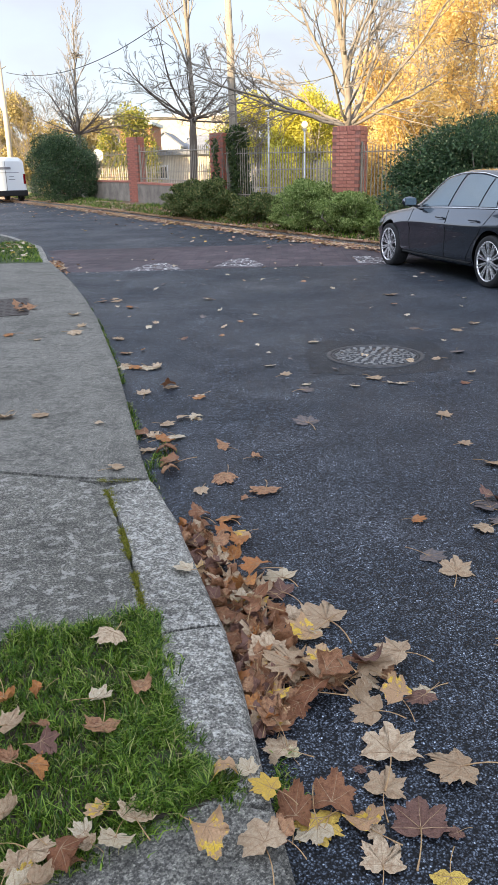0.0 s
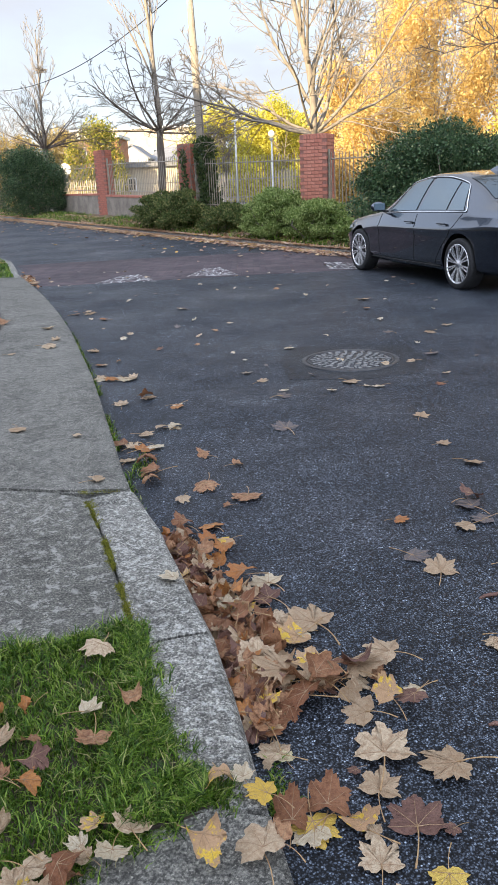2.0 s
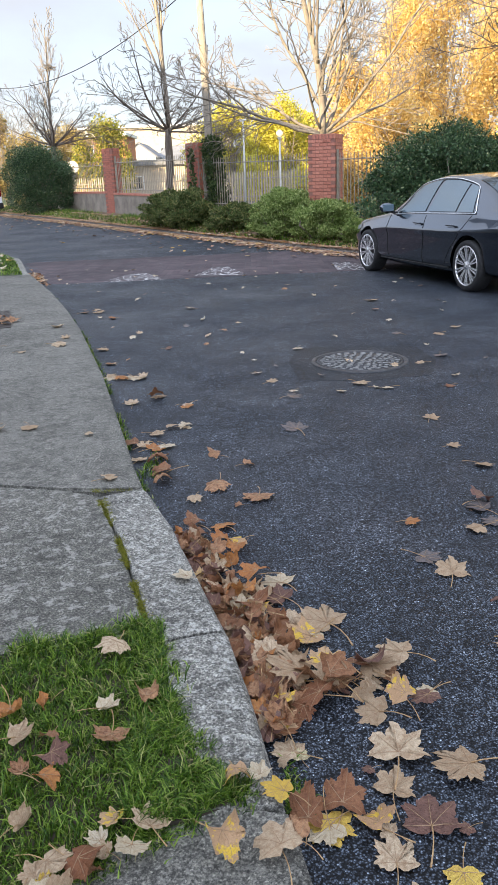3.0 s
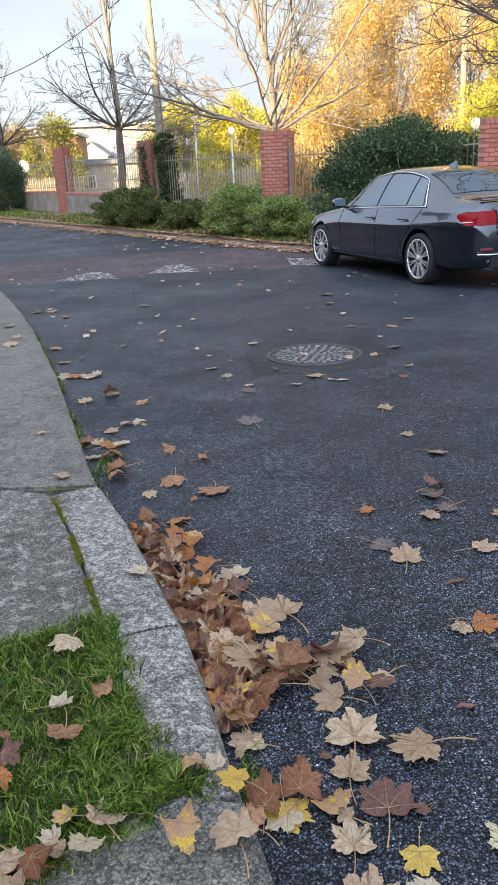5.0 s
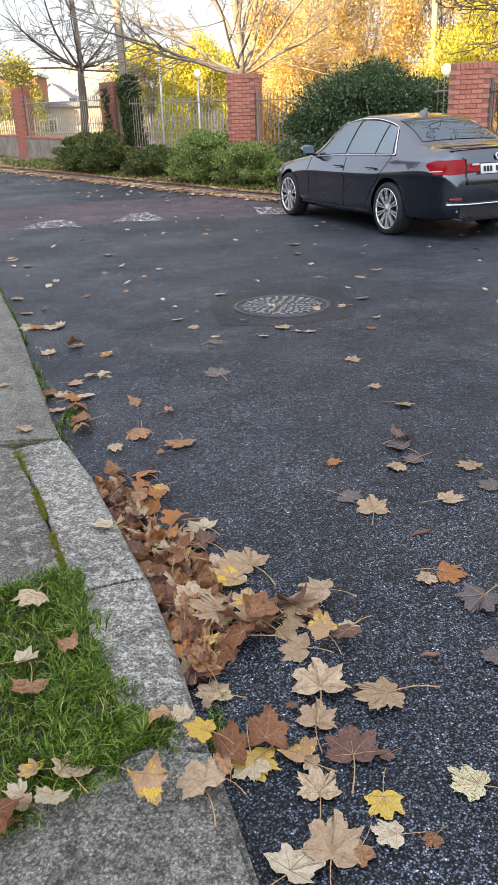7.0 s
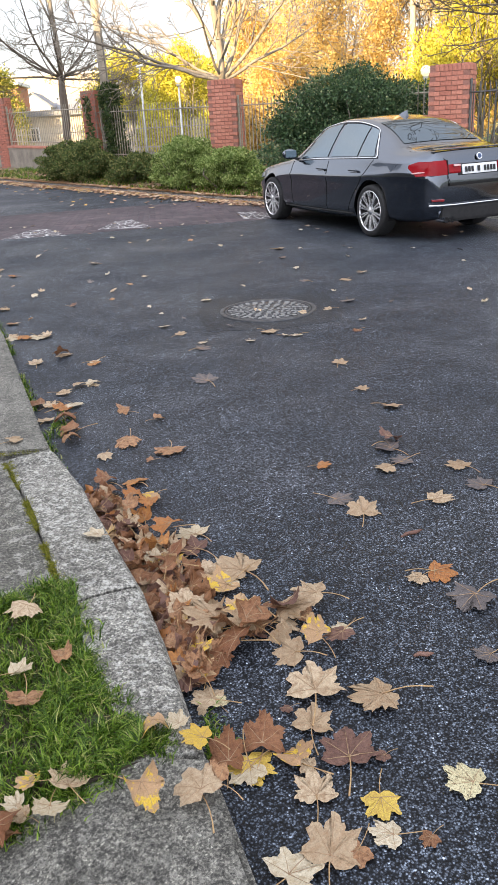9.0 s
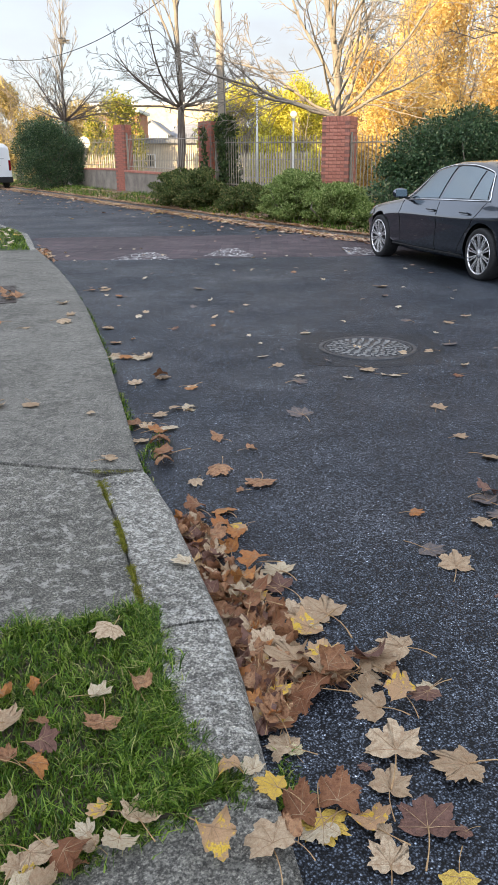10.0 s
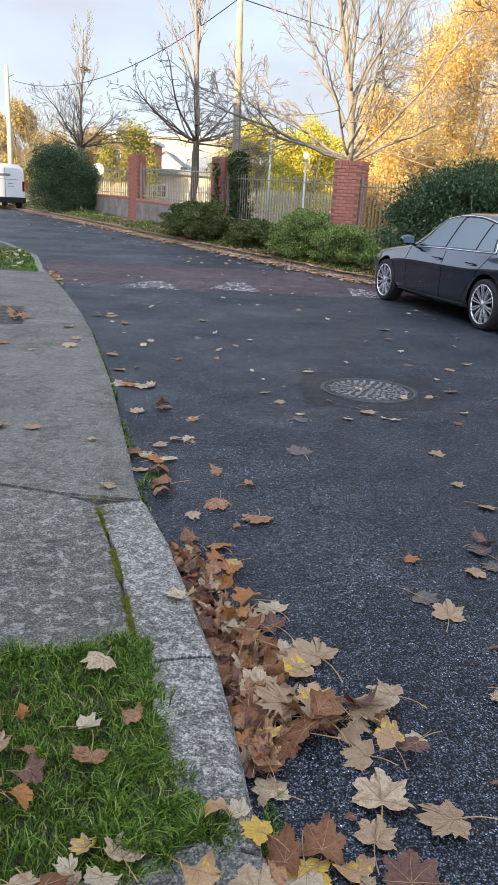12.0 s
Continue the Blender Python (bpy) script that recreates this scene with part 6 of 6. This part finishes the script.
def heap(name, leaves, tilt, label):
    """Many small dry leaves joined into one heap."""
    verts, faces, slots = [], [], []
    order = list(KINDS)
    for kind, x, y, z, size in leaves:
        me = leaf_rng.choice((CRUMPLED_SET if tilt > 20 and leaf_rng.random() < 0.6 else LEAF_SET)[kind])
        m = pose(x, y, z, leaf_rng.gauss(0, tilt), leaf_rng.gauss(0, tilt), leaf_rng.uniform(0, 360)) @ Matrix.Scale(size, 4)
        o = len(verts)
        verts += [tuple(m @ v.co) for v in me.vertices]
        for p in me.polygons:
            faces.append(tuple(o + i for i in p.vertices))
            slots.append(len(order) if p.material_index else order.index(kind))
    me = mesh_of(name, verts, faces, True)
    for k in order:
        me.materials.append(KINDS[k])
    me.materials.append(VEIN)
    me.polygons.foreach_set("material_index", slots)
    tagged(part(name, me, None), label, "leaf litter", kind="stuff")


heap("leaf_drift", under, 30, "brown dry leaves heaped under the gutter drift")
for k in range(14):
    fallen_leaf(leaf_rng.choices(("brown", "tan", "dark"), (6, 3, 2))[0], leaf_rng.uniform(0.05, 0.38), leaf_rng.gauss(1.94, 0.06), 0.01 + 0.02 * leaf_rng.random(), leaf_rng.uniform(0.07, 0.12), False, 18, "in the gutter drift")
for k in range(16):
    fallen_leaf(leaf_rng.choices(("brown", "tan", "orange"), (6, 3, 2))[0], along(NEAR_KERB, 13) + leaf_rng.uniform(-0.45, 0.25), leaf_rng.gauss(13.35, 0.28), 0.02, leaf_rng.uniform(0.09, 0.14), False, 15, "by the kerb")
for x, y in ((-2.72, 8.15), (-2.80, 8.3), (-2.88, 8.5), (-2.70, 8.4)):
    fallen_leaf("brown", x, y, PAVE_Z + 0.016, 0.15, False, 8, "on the drain cover")
# loose scatter further out
loose = []
for k in range(95):
    y = 5.5 + 9 * leaf_rng.random()
    a, b = along(NEAR_KERB, y) + 0.1, min(4.0, along(FAR_KERB, y) - 0.2)
    loose.append((leaf_rng.choices(("tan", "pale", "grey", "brown"), (5, 4, 3, 2))[0], a + (b - a) * leaf_rng.random(), y, rise(y) + 0.010, leaf_rng.uniform(0.05, 0.10)))
for k in range(60):
    y = leaf_rng.gauss(13.2, 0.5)
    loose.append((leaf_rng.choices(("brown", "tan", "orange"), (6, 4, 1))[0], along(NEAR_KERB, y) + leaf_rng.gauss(0.08, 0.09), y, 0.012 + 0.02 * leaf_rng.random(), leaf_rng.uniform(0.07, 0.12)))
for k in range(70):
    y = 13.2 + 3.2 * leaf_rng.random()
    loose.append((leaf_rng.choices(("tan", "pale", "yellow", "orange"), (5, 4, 2, 2))[0], along(NEAR_KERB, y) - 0.2 - 1.8 * leaf_rng.random(), y, 0.15, leaf_rng.uniform(0.08, 0.14)))
heap("scattered_leaves", loose, 8, "small dry leaves scattered over the road and kerb")


def litter(rng, spots, size):
    verts, faces = [], []
    for x, y, z in spots:
        a, s = rng.uniform(0, 6.28), size * rng.uniform(0.6, 1.3)
        c, d = math.cos(a) * s, math.sin(a) * s
        o = len(verts)
        verts += [(x - c, y - d, z + rng.uniform(0, 0.03)), (x + d * 0.6, y - c * 0.6, z + rng.uniform(0, 0.03)), (x + c, y + d, z + rng.uniform(0, 0.04)), (x - d * 0.6, y + c * 0.6, z + rng.uniform(0, 0.03)), (x, y, z + 0.005)]
        faces += [(o, o + 1, o + 4), (o + 1, o + 2, o + 4), (o + 2, o + 3, o + 4), (o + 3, o, o + 4)]
    return verts, faces


LITTER = leafy("leaf_litter", [(0.0, (0.30, 0.16, 0.10)), (0.45, (0.50, 0.32, 0.21)), (0.8, (0.64, 0.50, 0.36)), (1.0, (0.60, 0.36, 0.06))], 0.65, 0.1)
rng = random.Random(15)
spots = []
for k in range(18000):
    y = rng.uniform(14.5, 46)
    off = rng.gauss(-0.14, 0.24) if rng.random() < 0.6 else 1.3 * rng.random() ** 1.5
    x = along(FAR_KERB, y) + off
    spots.append((x, y, rise(y) + (0.008 if off < -0.02 else 0.082 if off < 0.18 else 0.062 + 0.135 * smooth_step(0.05, 1.2, off))))
for k in range(260):
    y = rng.uniform(15, 40)
    spots.append((along(FAR_KERB, y) - abs(rng.gauss(0, 1.3)), y, rise(y) + 0.012))
tagged(part("leaf_litter", mesh_of("leaf_litter", *litter(rng, spots, 0.065)), LITTER), "drift of brown fallen leaves along the far kerb", "leaf litter", kind="stuff")

# ---- poles, cables, lamps ----
WHITE_PAINT = simple("white_paint", (0.62, 0.62, 0.60), (0.74, 0.74, 0.72), 5, 0.5)
CREAM = simple("cream_render", (0.42, 0.35, 0.26), (0.54, 0.47, 0.36), 1.2, 0.9, 0, 0.2, 0.01, 20)
TERRACOTTA = simple("orange_brick", (0.42, 0.17, 0.09), (0.52, 0.23, 0.12), 3, 0.9)
SLATE = simple("grey_slate", (0.16, 0.165, 0.18), (0.26, 0.26, 0.27), 4, 0.7)
WINDOW_DARK = Nodes("far_window").set((0.03, 0.035, 0.04), 0.08)
# faint warm emission added to brighten a globe that stands in shade
LAMP_GLOBE = Nodes("milk_glass_globe").set((0.85, 0.82, 0.72), 0.25, 0.0, None, emission_strength=0.14)
LAMP_GLOBE.node_tree.nodes["Principled BSDF"].inputs["Emission Color"].default_value = (1.0, 0.86, 0.52, 1)
CABLE = Nodes("cable_black").set((0.02, 0.02, 0.022), 0.6)

pole = thing("utility_pole", pose(-1.52, 27.0, 0.1), "tall weathered timber utility pole leaning slightly", "pole")
part("shaft", mesh_of("shaft", *tube([(0.06, 0, 0), (0.03, 0, 3), (-0.03, 0, 6), (-0.09, 0, 8.9)], [0.15, 0.135, 0.105, 0.085], 14), True), TIMBER_POLE, pole)
part("conduit", mesh_of("conduit", *tube([(0.16, -0.10, 0), (0.12, -0.09, 3), (0.05, -0.07, 6), (-0.02, -0.06, 8.6)], [0.02] * 4, 6), True), GALV_DARK, pole)
part("steel_sleeve", mesh_of("sleeve", *tube([(0.045, 0, 1.6), (0.034, 0, 2.6)], [0.152, 0.145], 14), True), GALV_DARK, pole)
pole = thing("utility_pole", pose(-14.85, 45.0, 0.2), "distant pale concrete utility pole with a small bracket", "pole")
part("shaft", mesh_of("shaft", *tube([(0, 0, 0), (0, 0, 3.6), (-0.05, 0, 7.2)], [0.17, 0.14, 0.10], 12), True), CREAM, pole)
part("bracket", mesh_of("bracket", *tube([(-0.05, 0, 6.6), (0.35, -0.1, 6.75)], [0.03, 0.025], 6)), GALV_DARK, pole)
for x, y, h in ((8.35, 27.0, 9.0), (7.05, 31.5, 8.5)):
    pole = thing("concrete_pole", pose(x, y, rise(y) - 0.1), "tall pale concrete pole among golden trees", "pole", "pale poles")
    part("shaft", mesh_of("shaft", *tube([(0, 0, 0), (0, 0, h)], [0.11, 0.075], 12), True), CREAM, pole)


def cable(a, b, sag):
    a, b = Vector(a), Vector(b)
    pts = []
    for i in range(41):
        u = i / 40
        p = a.lerp(b, u)
        p.z -= 4 * sag * u * (1 - u)
        pts.append(p)
    tagged(part("overhead_cable", mesh_of("cable", *tube(pts, [0.016] * 41, 5), True), CABLE), "black overhead cable strung between poles", "cable", "overhead cables")


cable((-1.67, 27.00, 7.24), (-14.50, 44.90, 6.65), 1.10)
cable((-1.62, 27.0, 7.30), (18.26, 35.80, 4.61), 0.15)


def globe_lamp(x, y, top, r=0.11):
    l = thing("globe_lamp", pose(x, y, rise(y) - 0.1), "white globe lamp on a slim pale post", "street lamp", "globe lamps")
    h = top - rise(y) + 0.1
    part("post", mesh_of("post", *tube([(0, 0, 0), (0, 0, 0.5), (0, 0, 0.55), (0, 0, h - 0.22)], [0.06, 0.055, 0.034, 0.028], 10), True), WHITE_PAINT, l)
    bm = bmesh.new()
    bmesh.ops.create_uvsphere(bm, u_segments=20, v_segments=14, radius=r, matrix=Matrix.Translation((0, 0, h - 0.10)))
    for f in bm.faces:
        f.smooth = True
    part("globe", bm, LAMP_GLOBE, l)
    part("collar", mesh_of("collar", *tube([(0, 0, h - 0.29), (0, 0, h - 0.22)], [0.06, 0.075], 10)), WHITE_PAINT, l)


globe_lamp(0.84, 28.0, 2.98)
globe_lamp(6.65, 20.3, 2.50, 0.13)
post = thing("lamp_post", pose(-0.40, 30.0, 0.15), "slim pale metal lamp post", "street lamp")
part("shaft", mesh_of("shaft", *tube([(0, 0, 0), (0, 0, 3.3)], [0.04, 0.03], 10), True), WHITE_PAINT, post)
part("lamp_head", mesh_of("head", *tube([(-0.12, 0, 3.3), (0.12, 0, 3.34)], [0.05, 0.04], 8)), WHITE_PAINT, post)
sign = thing("road_sign", pose(-10.0, 45.0, 0.25), "round pale road sign on a thin post", "sign")
part("post", mesh_of("post", *tube([(0, 0, 0), (0, 0, 2.5)], [0.035, 0.035], 8)), GALV, sign)
bm = bmesh.new()
bmesh.ops.create_cone(bm, cap_ends=True, segments=24, radius1=0.32, radius2=0.32, depth=0.02, matrix=pose(0, -0.05, 2.15, 90, 0, 0))
part("disc", bm, WHITE_PAINT, sign)

# ---- the parked van ----
VAN_WHITE = Nodes("van_white").set((0.74, 0.76, 0.77), 0.3, 0.0, None, coat_weight=0.6)
van = thing("van", pose(-12.72, 37.6, 0.28, 0, 0, 31.5) @ Matrix.Diagonal((1, 1, 1.08, 1)), "white panel van parked at the roadside, seen from behind", "van")
bm = bmesh.new()
rings = []
for y, top, w, tuck in ((0.0, 1.70, 0.86, 0.80), (0.06, 1.84, 0.92, 0.78), (0.3, 1.87, 0.94, 0.78), (3.0, 1.87, 0.94, 0.78), (3.3, 1.80, 0.93, 0.76), (3.75, 1.15, 0.90, 0.74), (4.5, 0.95, 0.86, 0.7), (4.7, 0.6, 0.78, 0.62)):
    prof = [(w * 0.96, 0.32), (w, 0.45), (w, 0.95), (w * 0.985, 1.1 if top > 1.2 else top * 0.93), (tuck + 0.06 if top > 1.2 else w * 0.93, top - 0.14 if top > 1.2 else top * 0.97), (tuck - 0.1, top - 0.02), (0, top)]
    half = [bm.verts.new((x, y, z)) for x, z in prof]
    rings.append(half + [bm.verts.new((-x, y, z)) for x, z in prof[-2::-1]])
for a, b in zip(rings, rings[1:]):
    for k in range(len(a) - 1):
        bm.faces.new((a[k], a[k + 1], b[k + 1], b[k]))
    bm.faces.new((a[-1], a[0], b[0], b[-1]))
bm.faces.new(rings[0])
bm.faces.new(rings[-1][::-1])
part("body", bm, VAN_WHITE, van)
bm = bmesh.new()
box(bm, 1.84, 0.16, 0.24, pose(0, -0.04, 0.26), 0.04)
part("bumper", bm, BLACK_PLASTIC, van)
bm = bmesh.new()
box(bm, 0.014, 0.012, 1.2, pose(0, -0.003, 0.5))
part("door_seam", bm, DARK_GAP, van)
for sx in (-1, 1):
    bm = bmesh.new()
    box(bm, 0.11, 0.05, 0.42, pose(sx * 0.84, 0.0, 0.75), 0.02)
    part("tail_lamp", bm, RED_DARK, van)
    for y in (0.85, 3.75):
        m = pose(sx * 0.80, y, 0.31, 0, 0, 0 if sx > 0 else 180)
        w = part("wheel", lathe([(0.19, -0.1), (0.30, -0.1), (0.31, 0.0), (0.30, 0.1), (0.19, 0.1), (0.0, 0.09)], 28), RUBBER, van, "", m)
for z, x, l, hgt in ((1.36, 0.10, 0.50, 0.10), (1.05, 0.36, 0.22, 0.025), (0.94, 0.36, 0.30, 0.025), (1.22, 0.25, 0.9, 0.02)):
    bm = bmesh.new()
    box(bm, l, 0.008, hgt, pose(x - 0.1, -0.006 - (0.0 if z < 1.3 else -0.0), z))
    part("lettering_bar", bm, SLATE, van)

# ---- far fence and buildings ----
pieces = []
for i in range(110):
    u = i / 109
    x, y = -10.5 + 14.5 * u, 46.5 - 8.0 * u
    z = rise(y) - 0.05
    w = 0.026
    pieces.append(([(x - w, y, z), (x + w, y, z), (x + w, y, z + 1.5), (x, y, z + 1.62), (x - w, y, z + 1.5), (x - w, y + 0.02, z), (x + w, y + 0.02, z), (x + w, y + 0.02, z + 1.5), (x, y + 0.02, z + 1.62), (x - w, y + 0.02, z + 1.5)],
                   [(0, 1, 2, 3, 4), (9, 8, 7, 6, 5), (0, 5, 6, 1), (1, 6, 7, 2), (4, 9, 5, 0)]))
far_fence = thing("far_fence", pose(0, 0, 0), "long grey palisade fence across the grounds", "fence")
tagged(part("palisade", mesh_of("palisade", *joined(pieces)), CREAM, far_fence), kind="stuff")
for z in (0.4, 1.25):
    part("rail", mesh_of("rail", *tube([(-10.5, 46.53, 0.23 + z), (4.0, 38.53, 0.23 + z)], [0.025, 0.025], 5)), GALV, far_fence)
lot = strip("yard", steps(30, 60, 5), lambda y: -9 + (y - 30) * -0.25, lambda y: 4.0, lambda x, y: rise(y) - 0.03, 4, PAVE)
tagged(lot, "pale concrete yard behind the railing", "yard", kind="structure")


def building(name, x0, x1, y0, y1, eaves, ridge, label, wall, roof, windows, gable_front=False, overhang=0.3):
    """A house: walls, pitched or flat roof, and windows set into the front."""
    b = thing(name, pose((x0 + x1) / 2, (y0 + y1) / 2, 0.2), label, "house")
    w, d = x1 - x0, y1 - y0
    bm = bmesh.new()
    if ridge > eaves and gable_front:
        pts = [(-w / 2, 0), (w / 2, 0), (w / 2, eaves), (0, ridge), (-w / 2, eaves)]
        fa, fb = [bm.verts.new((x, -d / 2, z)) for x, z in pts], [bm.verts.new((x, d / 2, z)) for x, z in pts]
        bm.faces.new(fa)
        bm.faces.new(fb[::-1])
        for i in range(5):
            bm.faces.new((fa[i], fb[i], fb[(i + 1) % 5], fa[(i + 1) % 5]))
    else:
        box(bm, w, d, eaves)
    part("wall", bm, wall, b)
    bm = bmesh.new()
    o = overhang
    if ridge > eaves and gable_front:
        pts = [(-w / 2 - o, eaves - o * 0.6), (0, ridge + 0.05), (w / 2 + o, eaves - o * 0.6), (w / 2 + o, eaves - o * 0.6 + 0.18), (0, ridge + 0.25), (-w / 2 - o, eaves - o * 0.6 + 0.18)]
        fa, fb = [bm.verts.new((x, -d / 2 - o, z)) for x, z in pts], [bm.verts.new((x, d / 2 + o, z)) for x, z in pts]
        for i in range(6):
            bm.faces.new((fa[i], fb[i], fb[(i + 1) % 6], fa[(i + 1) % 6]))
        bm.faces.new(fa[:3] + fa[3:])
        bm.faces.new((fb[:3] + fb[3:])[::-1])
    elif ridge > eaves:
        v = [bm.verts.new(c) for c in ((-w / 2 - o, -d / 2 - o, eaves), (w / 2 + o, -d / 2 - o, eaves), (w / 2 + o, d / 2 + o, eaves), (-w / 2 - o, d / 2 + o, eaves), (-w / 2 + w * 0.1, 0, ridge), (w / 2 - w * 0.1, 0, ridge))]
        for f in ((0, 1, 5, 4), (1, 2, 5), (2, 3, 4, 5), (3, 0, 4), (0, 3, 2, 1)):
            bm.faces.new([v[i] for i in f])
    else:
        box(bm, w + 2 * o, d + 2 * o, 0.35, Matrix.Translation((0, 0, eaves)), 0.04)
    part("roof", bm, roof, b)
    for wx, wz, ww, wh in windows:
        bm = bmesh.new()
        box(bm, ww + 0.16, 0.10, wh + 0.16, pose(wx, -d / 2 - 0.01, wz - 0.08), 0.02)
        win = part("window", bm, WHITE_PAINT, b)
        bm = bmesh.new()
        box(bm, ww, 0.04, wh, pose(wx, -d / 2 - 0.05, wz))
        part("pane", bm, WINDOW_DARK, win)
    return b


building("house", -17.4, -13.0, 108, 118, 4.4, 6.0, "far white gabled house with grey slate roof", WHITE_PAINT, SLATE, [(-0.9, 1.8, 0.8, 1.2), (0.9, 1.8, 0.8, 1.2)], True)
building("house", -13.4, -4.5, 112, 121, 4.0, 6.0, "far low house with grey slate roof", CREAM, SLATE, [(-2.5, 1.6, 1.2, 1.2), (1.0, 1.6, 1.2, 1.2)])
building("apartment_block", -18.6, -13.8, 88, 96, 6.0, 6.0, "far orange brick block with a pale flat roof", TERRACOTTA, WHITE_PAINT, [(-1.4, 3.9, 0.9, 1.2), (1.4, 3.9, 0.9, 1.2), (0.0, 1.4, 0.9, 1.2)])
building("warehouse", -30, -6.5, 135, 155, 9.6, 9.6, "long pale flat-roofed building in the distance", CREAM, WHITE_PAINT, [(-8 + 4 * i, 5.0, 2.0, 1.4) for i in range(5)])
building("house", -3.6, -1.8, 64, 70, 4.4, 5.0, "narrow yellow rendered house end in the distance", CREAM, SLATE, [(0.2, 2.8, 0.6, 0.9)])
building("garage_row", -9.2, -3.4, 54, 58, 2.3, 2.3, "low beige garage row behind the grounds", CREAM, SLATE, [(-1.6, 0.9, 0.9, 0.7)])
leafy_tree("far_tree", -26.0, 74.0, "orange-brown distant tree in low sun", 6.5, 4.5, 2.0, 0.5, 9000, 0.26, OLIVE, 61, 26)
leafy_tree("far_tree", 2.6, 60.0, "yellow distant tree in low sun", 5.0, 3.4, 2.0, 0.5, 8000, 0.24, YELLOW, 62, 26)
leafy_tree("far_tree", 16.0, 40.0, "tall golden distant tree in low sun", 9.5, 4.2, 2.4, 0.6, 20000, 0.18, GOLD, 63, 40)
# ---- single bricks of the nearest pillars ----
brick_pillar(*PILLARS[3], True)
brick_pillar(*PILLARS[4], True)
